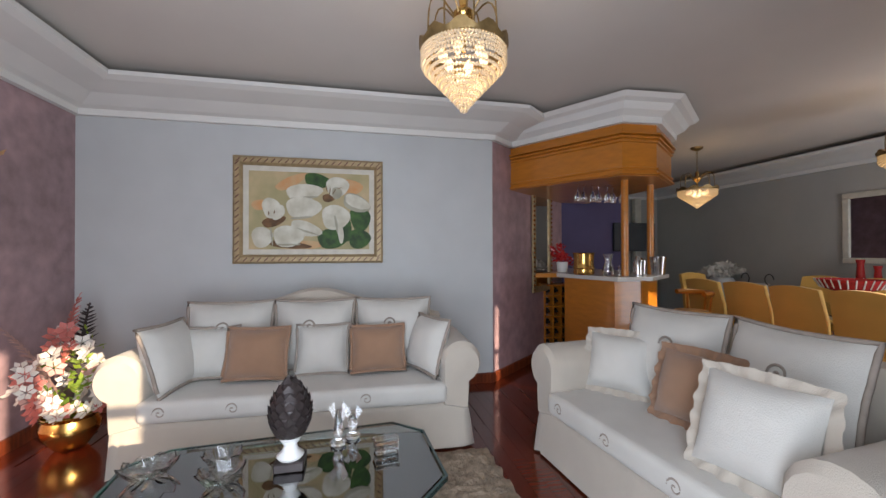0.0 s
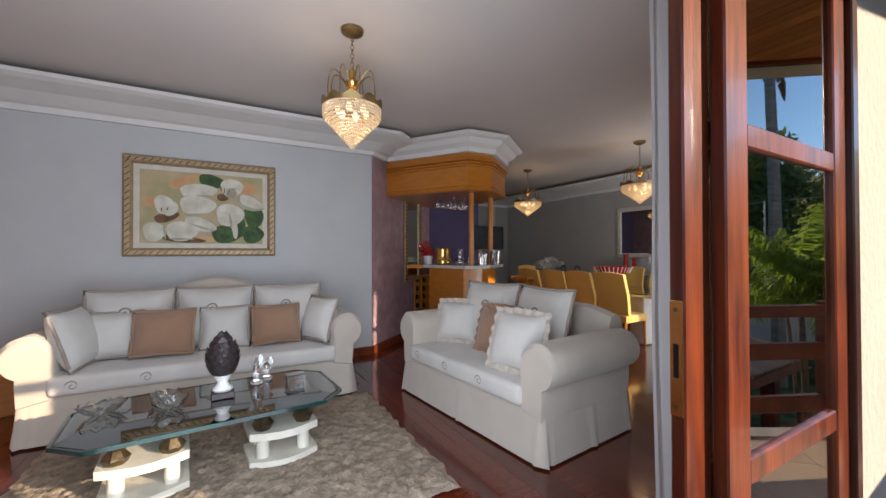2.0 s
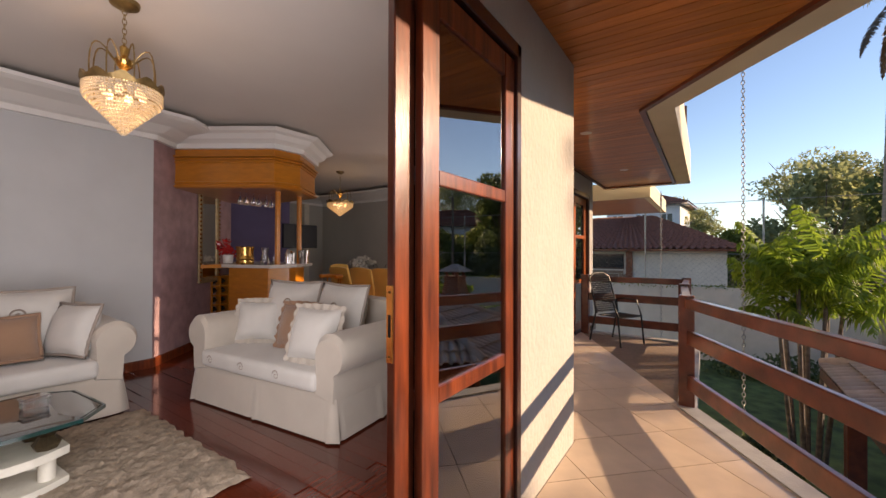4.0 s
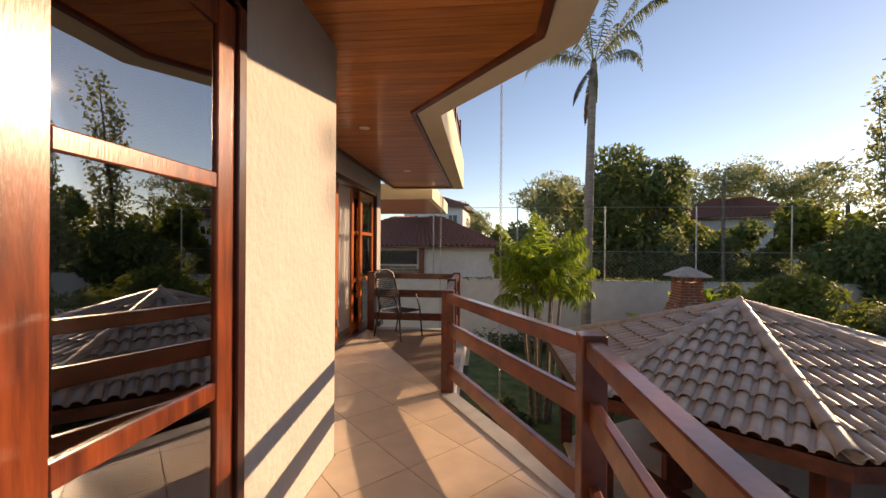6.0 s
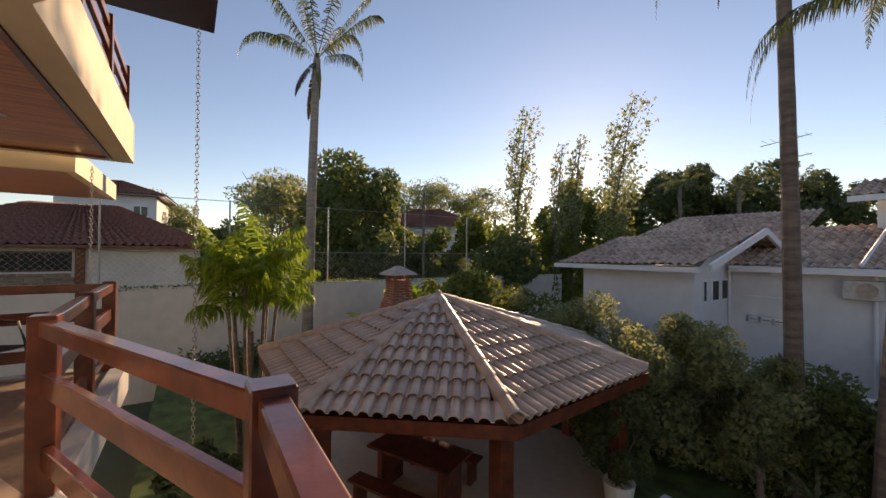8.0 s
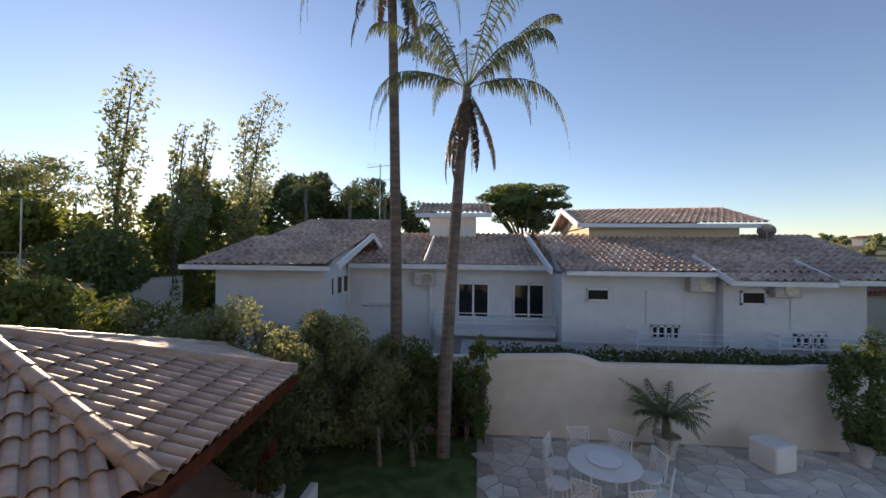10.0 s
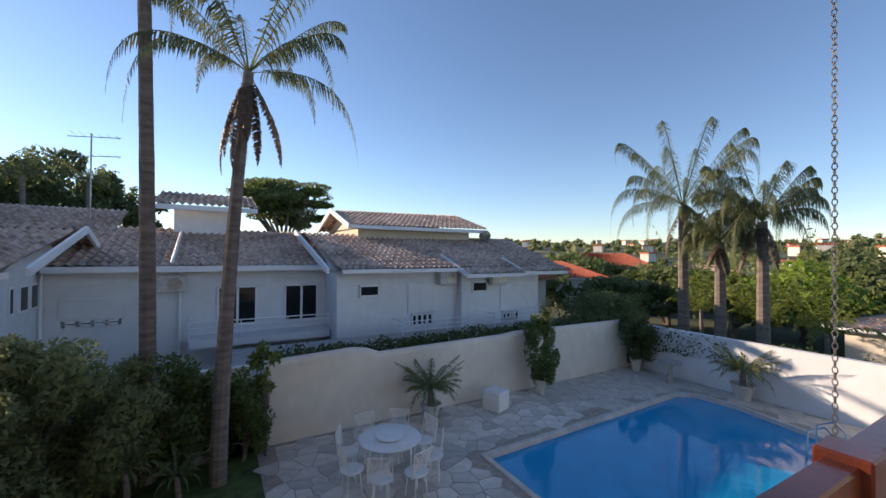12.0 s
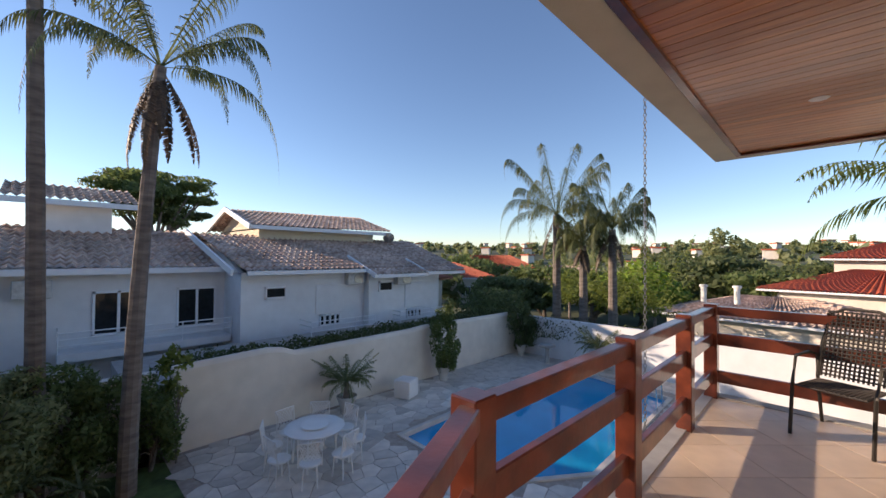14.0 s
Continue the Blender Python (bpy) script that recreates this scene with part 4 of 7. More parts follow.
def sofa(m, W, Dp, label, camel=0.15):
    """A skirted sofa with rolled arms; front to -y, standing on z 0."""
    t = thing("sofa", m, label, "sofa", "sofas")
    aw = 0.26
    bm = bmesh.new()
    n = int(W * 90)
    outl = []
    hw, hd = W / 2 - 0.09, Dp / 2
    path = [(-hw, -hd + 0.05), (hw, -hd + 0.05), (hw, hd - 0.1), (-hw, hd - 0.1)]
    tot = []
    for k in range(4):
        a, b = Vector(path[k]), Vector(path[(k + 1) % 4])
        L_ = (b - a).length
        cnt = int(L_ / 0.03)
        nrm = Vector(((b - a).y, -(b - a).x)).normalized()
        for i in range(cnt):
            f = i / cnt
            dist = min(f * L_, (1 - f) * L_)
            w0 = math.exp(-(dist / 0.05) ** 2) * math.cos(f * L_ * 95) * 0.018 + (math.exp(-((f - 0.5) * L_ / 0.035) ** 2) * math.cos(f * L_ * 140) * 0.02 if k in (0, 1, 3) else 0)
            tot.append((a.lerp(b, f), nrm, w0))
    rings = []
    for z_, k1, off in ((0.015, 1.0, 0.035), (0.15, 0.7, 0.02), (0.28, 0.25, 0.006), (0.34, 0, 0.0)):
        rings.append([bm.verts.new((p.x + q.x * (off + w_ * k1), p.y + q.y * (off + w_ * k1), z_)) for p, q, w_ in tot])
    for a, b in zip(rings, rings[1:]):
        for i in range(len(a)):
            bm.faces.new((a[i], a[(i + 1) % len(a)], b[(i + 1) % len(a)], b[i]))
    bm.faces.new(rings[-1])
    part("skirt", bm, "fabric", t, smooth="all")
    part("base", B(-hw + 0.02, hw - 0.02, -hd + 0.07, hd - 0.12, 0.20, 0.42, 0.03, seg=2), "fabric", t, smooth=True)
    sw = W / 2 - aw
    part("seat", B(-sw - 0.02, sw + 0.02, -hd - 0.0, hd - 0.25, 0.33, 0.47, 0.045, seg=3), "fabricwhite", t, smooth=True)
    for i in range(int(W * 2.0)):
        bm = bmesh.new()
        swirl(bm, (-sw + 0.12 + i * 0.42, -hd + 0.003, 0.40), 0.04)
        part("swirl", bm, "swirl", t)
    for sg in (-1, 1):
        bm = bmesh.new()
        prof_ = [(0.0, 0.08)]
        cx, cz, rr = sg * (W / 2 - 0.13), 0.61, 0.145
        pts = [(sg * (sw - 0.01), 0.30), (sg * (sw - 0.01), 0.58)]
        for i in range(13):
            a = math.pi - math.pi * 1.38 * i / 12
            pts.append((cx + sg * rr * math.cos(a), cz + rr * math.sin(a)))
        pts += [(sg * (W / 2 - 0.075), 0.42), (sg * (W / 2 - 0.085), 0.26)]
        ys = [-hd + 0.03, -hd + 0.06, -hd + 0.3, 0.05, hd - 0.25, hd - 0.1]
        sc = [0.88, 1.0, 1.0, 1.0, 1.0, 0.96]
        rings = [[bm.verts.new((cx + (px - cx) * s_, yy, 0.45 + (pz - 0.45) * s_)) for px, pz in pts] for yy, s_ in zip(ys, sc)]
        for a, b in zip(rings, rings[1:]):
            for i in range(len(a)):
                bm.faces.new((a[i], a[(i + 1) % len(a)], b[(i + 1) % len(a)], b[i]))
        bm.faces.new(rings[0][::-1])
        bm.faces.new(rings[-1])
        part("arm", bm, "fabric", t, smooth=True)
    bm = bmesh.new()
    cols = 28
    grid = []
    for i in range(cols + 1):
        s = i / cols * 2 - 1
        xx = s * (sw + 0.1)
        topz = 0.90 + camel * math.exp(-(s / 0.42) ** 2) - 0.05 * max(0, abs(s) - 0.75) * 4
        rr = 0.07
        col_ = []
        for yy, zz in ((hd - 0.24, 0.3), (hd - 0.22, topz - 0.08), (hd - 0.19, topz - 0.02), (hd - 0.13, topz), (hd - 0.07, topz - 0.03), (hd - 0.04, topz - 0.1), (hd - 0.08, 0.3)):
            col_.append(bm.verts.new((xx, yy, zz)))
        grid.append(col_)
    for a, b in zip(grid, grid[1:]):
        for i in range(6):
            bm.faces.new((a[i], a[i + 1], b[i + 1], b[i]))
    bm.faces.new(grid[0])
    bm.faces.new(grid[-1][::-1])
    part("back", bm, "fabric", t, smooth=True)
    return t


S1 = pose(-0.35, 3.18, 0, 0, 0, -2)
sofa(S1, 2.44, 0.98, "cream three-seat sofa with rolled arms and pleated skirt by the wall", 0.19)
for i, xx in enumerate((-0.63, 0.0, 0.63)):
    b = cushion(S1 @ pose(xx, 0.11, 0.735, -13, 0, (4, 0, -4)[i]), 0.615, 0.55, 0.27, "fabricwhite", "cream back cushion with swirl motifs on the sofa", 0.014, i, "back cushions", "swirl")
    for c_, r_ in (((-0.02, -0.139, 0.06), 0.05), ((0.20, -0.113, -0.12), 0.045), ((-0.21, -0.113, -0.10), 0.045)):
        bm = bmesh.new()
        swirl(bm, c_, r_)
        part("swirl", bm, "swirl", b)
for xx, yy, zz, rz, sz, mt in ((-0.90, -0.14, 0.66, 82, 0.46, "fabricwhite"), (-0.72, 0.02, 0.63, 4, 0.38, "fabricwhite"), (-0.36, -0.10, 0.64, -4, 0.42, "brownfab"), (0.08, 0.02, 0.62, 0, 0.38, "fabricwhite"), (0.50, -0.06, 0.63, 3, 0.40, "brownfab"), (0.88, -0.12, 0.66, -66, 0.42, "fabricwhite")):
    cushion(S1 @ pose(xx, yy - 0.07, zz + 0.03, -18, 0, rz), sz * 1.02, sz * (0.86 if mt == "brownfab" else 0.98), 0.20, mt, ("brown ribbed cushion on the sofa" if mt == "brownfab" else "white cushion with a frilled edge on the sofa"), 0.02, int(xx * 100) + 300, trimmat=None if mt == "brownfab" else "swirl")
S2 = pose(1.82, 1.73, 0, 0, 0, -85)
sofa(S2, 1.86, 1.10, "cream two-seat sofa with rolled arms and a pleated skirt", 0.04)
for i, xx in enumerate((-0.30, 0.30)):
    b = cushion(S2 @ pose(xx * 1.05, 0.10, 0.755, -13, 0, (7, -9)[i]), 0.62, 0.56, 0.25, "fabricwhite", "cream back cushion with swirl motifs on the small sofa", 0.014, 20 + i, "back cushions", "swirl")
    for c_, r_ in (((0.05, -0.128, 0.06), 0.05), ((-0.18, -0.112, -0.06), 0.045), ((0.20, -0.108, -0.13), 0.04)):
        bm = bmesh.new()
        swirl(bm, c_, r_)
        part("swirl", bm, "swirl", b)
for xx, yy, zz, rz, sz, mt in ((-0.52, -0.06, 0.64, 32, 0.42, "fabricwhite"), (0.0, -0.04, 0.64, 8, 0.42, "brownfab"), (0.47, -0.29, 0.66, 6, 0.46, "fabricwhite")):
    cushion(S2 @ pose(xx, yy - 0.05, zz + 0.03, -18, 0, rz), sz * 0.93, sz * 0.86, 0.20, mt, ("brown ribbed cushion on the small sofa" if mt == "brownfab" else "white cushion with a frilled edge on the small sofa"), 0.035, int(xx * 100) + 500, trimmat=None if mt == "brownfab" else "fabric")

# coffee table
ct = thing("coffee_table", pose(-0.33, 1.81, 0, 0, 0, 4), "low glass-topped table with cut corners on two white pedestals", "table")
oct_ = [(-0.68, -0.22), (-0.54, -0.36), (0.54, -0.36), (0.68, -0.22), (0.68, 0.22), (0.54, 0.36), (-0.54, 0.36), (-0.68, 0.22)]
part("tabletop", P([(a * 0.985, b * 0.98) for a, b in oct_], 0.415, 0.432), "tableglass", ct, "thick greenish glass top")
bm = bmesh.new()
sweep_out(bm, oct_[::-1] + [oct_[-1]], [(0.0, 0.413), (0.0, 0.434), (-0.012, 0.434), (-0.012, 0.413)])
part("edge", bm, "glassedge", ct)
for sx in (-0.34, 0.36):
    pd = part("pedestal", bmesh.new(), "ivory", ct)
    arc = [(sx + 0.20 * s, -0.02 - 0.05 * math.cos(s * 1.8)) for s in (-1, -0.6, -0.2, 0.2, 0.6, 1)]
    outl = [(a, b - 0.13) for a, b in arc] + [(a, 0.19 - (b + 0.13) * 0.4) for a, b in arc[::-1]]
    part("plinth", P(outl, 0.03, 0.065), "ivory", pd)
    part("plinth", P(outl, 0.19, 0.235), "ivory", pd)
    for dx in (-0.12, 0.12):
        for dy in (-0.09, 0.12):
            part("column", LA([(0.046, 0.0), (0.046, 0.03), (0.038, 0.035), (0.038, 0.155), (0.046, 0.16), (0.046, 0.165)], 14, (sx + dx, dy, 0.0 if False else 0.03)), "ivory", pd, smooth=True)
            part("ornament", LA([(0.05, 0.0), (0.065, 0.03), (0.035, 0.07), (0.065, 0.11), (0.03, 0.15), (0.055, 0.178)], 7, (sx + dx, dy, 0.235)), "bronze", pd)

bm = bmesh.new()
rng = np.random.default_rng(8)
nx, ny = 150, 105
RW, RD = 2.22, 1.70
base_ = []
for j in range(ny + 1):
    for i in range(nx + 1):
        u, v = i / nx, j / ny
        p = Vector(((u - 0.5) * RW, (v - 0.5) * RD, 0))
        e = min(u, 1 - u, v * 0.7 + 0.0, (1 - v) * 0.7)
        z_ = 0.024 + 0.012 * noise.noise(p * 11) + 0.015 * noise.noise(p * 34) + 0.012 * rng.random()
        z_ *= min(1, 0.35 + e * 22)
        wob = 0.03 * noise.noise(p * 14) * (1 if e < 0.03 else 0)
        base_.append((p.x + wob, p.y + wob, max(0.004, z_)))
fcs = [(j * (nx + 1) + i, j * (nx + 1) + i + 1, (j + 1) * (nx + 1) + i + 1, (j + 1) * (nx + 1) + i) for j in range(ny) for i in range(nx)]
rg = new("rug", mesh("rug", (base_, fcs), "rug", "all"))
bm.free()
rg.matrix_basis = pose(-0.23, 1.80, 0, 0, 0, -1)
tagged(rg, "shaggy beige long-pile rug under the coffee table", "rug")


# chandeliers
def chandelier(x_, y_, r, label, drop=0.55, deep=1.34):
    t = thing("chandelier", pose(x_, y_, CZ), label, "chandelier", "chandeliers")
    part("ceiling_rose", LA([(0.03, -0.05), (0.075, -0.025), (0.08, 0.0)], 20), "oldgold", t, smooth=True)
    zr = -drop
    bm = bmesh.new()
    k = 0
    z_ = -0.05
    while z_ > zr + 0.26:
        ang = (k % 2) * 90
        pts = [Matrix.Rotation(radians(ang), 3, "Z") @ Vector((0.012 * math.cos(a), 0, 0.02 * math.sin(a))) + Vector((0, 0, z_ - 0.015)) for a in [i * math.pi / 4 for i in range(8)]]
        tube(bm, pts, 0.0028, 5, True)
        z_ -= 0.03
        k += 1
    part("chain", bm, "oldgold", t)
    part("stem", LA([(0.012, zr + 0.0), (0.014, zr + 0.12), (0.045, zr + 0.15), (0.05, zr + 0.18), (0.02, zr + 0.21), (0.025, zr + 0.26), (0.008, zr + 0.28)], 14), "gold", t, smooth=True)
    for i in range(8):
        a = i * math.pi / 4
        R_ = Matrix.Rotation(a, 3, "Z")
        pts = [R_ @ Vector((0.02 + r * 0.74 * math.sin(s * math.pi * 0.62) ** 0.8, 0, zr + 0.02 + 0.23 * (1 - (2 * s - 0.75) ** 2 * 0.9))) for s in [j / 9 for j in range(10)]]
        part("arm", TU(pts, 0.0045, 5), "oldgold", t)
    bm = bmesh.new()
    n = 48
    rings = []
    for rr, dz in ((r * 1.0, 0.0), (r * 1.04, 0.035), (r * 0.98, 0.04), (r * 0.94, 0.0)):
        rings.append([bm.verts.new((rr * math.cos(2 * math.pi * i / n), rr * math.sin(2 * math.pi * i / n), zr + (dz + 0.018 * math.cos(10 * 2 * math.pi * i / n) if dz else 0))) for i in range(n)])
    for a, b in zip(rings, rings[1:]):
        for i in range(n):
            bm.faces.new((a[i], a[(i + 1) % n], b[(i + 1) % n], b[i]))
    part("rim", bm, "oldgold", t, smooth=True)
    # strings of crystal beads in tiers down to a point
    V, F = [], []
    tiers = 15
    for j in range(tiers):
        f = j / (tiers - 1)
        rr = r * (0.97 - 0.02 * f) if j < 4 else r * (0.97 - (f - 0.25) ** 0.95 * 1.22)
        rr = max(rr, 0.012)
        zz = zr - 0.008 - f * r * deep
        cnt = max(5, int(2 * math.pi * rr / 0.0150))
        h_ = 0.0094
        for i in range(cnt):
            a = 2 * math.pi * (i + 0.5 * (j % 2)) / cnt
            c_ = Vector((rr * math.cos(a), rr * math.sin(a), zz))
            k = len(V)
            V += [c_ + Vector(q) * h_ for q in ((1, 0, 0), (-1, 0, 0), (0, 1, 0), (0, -1, 0), (0, 0, 1.25), (0, 0, -1.25))]
            F += [(k, k + 2, k + 4), (k + 2, k + 1, k + 4), (k + 1, k + 3, k + 4), (k + 3, k, k + 4), (k + 2, k, k + 5), (k + 1, k + 2, k + 5), (k + 3, k + 1, k + 5), (k, k + 3, k + 5)]
    part("bead_skirt", (V, F), "crystalbead", t, "strings of clear crystal beads", kind="stuff")
    for i in range(6):
        a = i * math.pi / 3
        part("bulb", LA([(0.006, -0.02), (0.02, 0.0), (0.022, 0.02), (0.01, 0.045)], 10, (r * 0.5 * math.cos(a), r * 0.5 * math.sin(a), zr - 0.04)), "bulb", t, smooth=True)
    l = new("lamp", bpy.data.lights.new("lamp", "POINT"))
    l.data.energy = 1.7
    l.data.color = (1, 0.72, 0.42)
    l.data.shadow_soft_size = 0.06
    l.location = (x_, y_, CZ + zr - 0.06)
    return t


M["crystalbead"] = mat("crystalbead", (0.72, 0.62, 0.46), 0.12, 0, var=0, bump=0, trans=0.4, ior=1.5)
# the beads emit faintly, standing in for lamplight caught in the crystal
b_ = M["crystalbead"].node_tree.nodes["Principled BSDF"]
b_.inputs["Emission Color"].default_value = (1.0, 0.62, 0.25, 1)
b_.inputs["Emission Strength"].default_value = 0.06
M["bulb"] = emit("bulb", (1.0, 0.72, 0.42), 0.7)
chandelier(0.48, 1.74, 0.20, "lit crystal bead chandelier with brass scroll arms over the sofas")
chandelier(4.80, 2.42, 0.25, "lit wide crystal chandelier over the dining table", 0.62, 0.95)
chandelier(4.72, 4.62, 0.25, "lit wide crystal chandelier at the end of the dining table", 0.62, 0.95)

# painting
pt = thing("painting", pose(-0.455, 3.985, 1.80), "painting of white lilies in a gilt rope-pattern frame", "painting")
bm = bmesh.new()
pw, ph, fw = 1.39, 1.02, 0.085
fr_prof = [(0.0, 0.0), (0.0, -0.03), (0.02, -0.045), (0.06, -0.045), (0.075, -0.03), (0.085, -0.02), (0.085, 0.0)]
cs = [(-1, -1), (1, -1), (1, 1), (-1, 1)]
rings = [[bm.verts.new((sx * (pw / 2 - o), yy, sz * (ph / 2 - o))) for o, yy in fr_prof] for sx, sz in cs]
for i in range(4):
    a, b = rings[i], rings[(i + 1) % 4]
    for k in range(len(fr_prof) - 1):
        bm.faces.new((a[k], a[k + 1], b[k + 1], b[k]))
part("frame", bm, "framegold", pt)
bm = bmesh.new()
for sgn in (-1, 1):
    for i in range(22):
        xx = -pw / 2 + 0.05 + i * (pw - 0.1) / 21
        beam(bm, (xx - 0.018, -0.046, sgn * (ph / 2 - 0.04) - 0.018), (xx + 0.018, -0.046, sgn * (ph / 2 - 0.04) + 0.018), 0.004, 0.009, 0)
    for i in range(15):
        zz = -ph / 2 + 0.07 + i * (ph - 0.14) / 14
        beam(bm, (sgn * (pw / 2 - 0.04) - 0.018, -0.046, zz - 0.018), (sgn * (pw / 2 - 0.04) + 0.018, -0.046, zz + 0.018), 0.004, 0.009, 0)
part("rope_pattern", bm, "frameline", pt)
part("mount", B(-pw / 2 + 0.08, pw / 2 - 0.08, -0.010, -0.004, -ph / 2 + 0.08, ph / 2 - 0.08), "ivory", pt)
part("canvas", B(-0.56, 0.56, -0.013, -0.0105, -0.375, 0.375), "canvas", pt)


def blob(bm, c, rx, rz, rot, y_, n=20, pinch=0.35):
    vs = []
    for i in range(n):
        a = 2 * math.pi * i / n
        k = 1 + pinch * math.cos(a) ** 3 * 0.5 + 0.05 * math.sin(3 * a)
        u, v = rx * math.cos(a) * k, rz * math.sin(a)
        vs.append(bm.verts.new((c[0] + u * math.cos(rot) - v * math.sin(rot), y_, c[1] + u * math.sin(rot) + v * math.cos(rot))))
    bm.faces.new(vs)


M["lily"] = mat("lily", (0.70, 0.68, 0.58), 0.6, 0, 9, 0.12, 0.1, 120, col2=(0.50, 0.47, 0.36))
M["lilyshade"] = mat("lilyshade", (0.42, 0.40, 0.30), 0.6, 0, 9, 0.12, 0.1, 120)
M["paintgreen"] = mat("paintgreen", (0.055, 0.13, 0.02), 0.6, 0, 14, 0.3, 0.1, 120, col2=(0.015, 0.035, 0.01))
M["paintorange"] = mat("paintorange", (0.60, 0.28, 0.10), 0.6, 0, 8, 0.15, 0.1, 120, col2=(0.55, 0.38, 0.2))
M["paintbrown"] = mat("paintbrown", (0.22, 0.11, 0.04), 0.6, 0, 14, 0.3, 0.1, 120)
SH = (("paintorange", [(-0.20, 0.27, 0.16, 0.05, 0.5), (0.36, 0.24, 0.12, 0.08, 0), (-0.46, 0.05, 0.09, 0.05, 0.1), (-0.02, -0.33, 0.12, 0.04, 0)]),
      ("paintgreen", [(0.46, -0.07, 0.10, 0.13, 0.2), (0.19, -0.27, 0.15, 0.10, 0.1), (0.45, -0.27, 0.11, 0.10, 0), (0.05, 0.30, 0.13, 0.07, -0.2), (0.33, -0.16, 0.05, 0.14, 0.1)]),
      ("paintbrown", [(-0.35, -0.11, 0.11, 0.05, 0.3), (0.16, 0.13, 0.06, 0.04, 0), (-0.22, -0.33, 0.20, 0.035, -0.1)]),
      ("lily", [(-0.08, 0.18, 0.17, 0.08, 0.1), (-0.37, 0.02, 0.08, 0.10, 0.2), (0.24, 0.24, 0.11, 0.10, 0.2), (-0.30, -0.02, 0.05, 0.08, -0.5)]),
      ("lilyshade", [(-0.08, 0.125, 0.14, 0.012, 0.1), (0.24, 0.18, 0.05, 0.06, 0.0), (0.42, 0.09, 0.14, 0.085, -0.4)]),
      ("lily", [(-0.086, 0.03, 0.165, 0.105, 0), (0.43, 0.10, 0.13, 0.06, -0.4), (-0.06, -0.17, 0.15, 0.07, -0.3)]),
      ("lilyshade", [(-0.06, -0.195, 0.12, 0.010, -0.3), (-0.10, -0.07, 0.10, 0.012, 0.1)]),
      ("lily", [(0.22, -0.06, 0.135, 0.125, 0), (0.28, -0.22, 0.028, 0.10, 0.1), (-0.45, -0.26, 0.095, 0.10, 0.1), (-0.22, -0.25, 0.14, 0.105, 0)]),
      ("lilyshade", [(0.24, -0.13, 0.012, 0.09, 0.15), (-0.355, -0.25, 0.008, 0.09, 0.1), (-0.22, -0.33, 0.11, 0.010, 0)]),
      ("paintbrown", [(0.15, 0.22, 0.005, 0.03, 0.2), (0.18, 0.20, 0.005, 0.035, -0.1), (0.22, 0.19, 0.005, 0.03, -0.5), (0.27, 0.23, 0.02, 0.004, 0.1), (-0.38, -0.03, 0.005, 0.02, 0.1), (-0.33, -0.02, 0.005, 0.02, -0.2)]))
yy = -0.0135
for mt, items in SH:
    for a, b, c_, d, e in items:
        bm = bmesh.new()
        blob(bm, (a, b), c_, d, e, yy)
        part("painted_shape", bm, mt, pt)
        yy -= 0.0006

# bar with its canopy
bar = thing("bar_counter", pose(2.9, 4.3, 0), "orange wood bar counter with a pale stone top", "bar")
A0 = pose(-2.9, -4.3, 0)
CB = [(2.31, 4.05), (2.44, 3.34), (2.75, 3.36), (3.20, 3.66), (3.20, 5.1), (2.9, 5.1)]
part("body", P(CB, 0.0, 1.11), "orangewood", bar, at=A0.copy())
part("worktop", P([(2.21, 4.05), (2.40, 3.24), (2.80, 3.25), (3.32, 3.62), (3.32, 5.2), (2.9, 5.2)], 1.11, 1.15), "marble", bar, at=A0.copy())
cn = thing("bar_canopy", pose(2.9, 4.3, 2.0), "orange wood canopy over the bar with moulded edges", "canopy")
C0 = pose(-2.9, -4.3, -2.0)
part("panel", P([(1.74, 4.25), (2.42, 3.19), (2.78, 3.17), (3.34, 3.60), (3.34, 5.2), (2.9, 5.2)], 2.115, 2.62), "orangewood", cn, at=C0.copy())
for z_, o in ((2.135, 0.03), (2.185, 0.018), (2.44, 0.018), (2.475, 0.03), (2.51, 0.045)):
    bm = bmesh.new()
    sweep_out(bm, BAR, [(0.0, z_ - 0.014), (o, z_ - 0.008), (o, z_ + 0.008), (0.0, z_ + 0.014)])
    part("moulding", bm, "orangewood", cn, at=C0.copy())
for x_, y_ in ((2.62, 3.42), (3.09, 3.62)):
    part("post", LA([(0.035, 1.15), (0.035, 2.12)], 16, (x_, y_, 0)), "orangewood", bar, at=A0.copy(), smooth=True)

# more of the bar
def angled(x0, y0, x1, y1, z):
    """Pose at the middle of a plan line, local x along it, local -y off its right side."""
    return pose((x0 + x1) / 2, (y0 + y1) / 2, z, 0, 0, math.degrees(math.atan2(y1 - y0, x1 - x0)))


mi = thing("wall_mirror", angled(2.14, 4.575, 2.59, 4.95, 1.59), "tall narrow mirror in a beaded gilt frame on the pink wall", "mirror")
part("mirror_glass", B(-0.21, 0.21, -0.022, -0.014, -0.64, 0.64), "mirror", mi)
bm = bmesh.new()
for a, b, c_, d in ((-0.29, 0.29, 0.64, 0.72), (-0.29, 0.29, -0.72, -0.64), (-0.29, -0.21, -0.64, 0.64), (0.21, 0.29, -0.64, 0.64)):
    box(bm, a, b, -0.04, -0.005, c_, d, 0.008)
part("frame", bm, "framegold", mi)
for i in range(24):
    for sx in (-0.275, 0.275):
        part("bead", LA([(0.004, -0.016), (0.017, 0.0), (0.004, 0.016)], 6, (sx, -0.042, -0.68 + i * 1.36 / 23)), "gold", mi)
wr = thing("wine_rack", pose(2.75, 4.95, 0), "dark wooden wine rack filled with bottles under the bar shelf", "wine rack")
bm = bmesh.new()
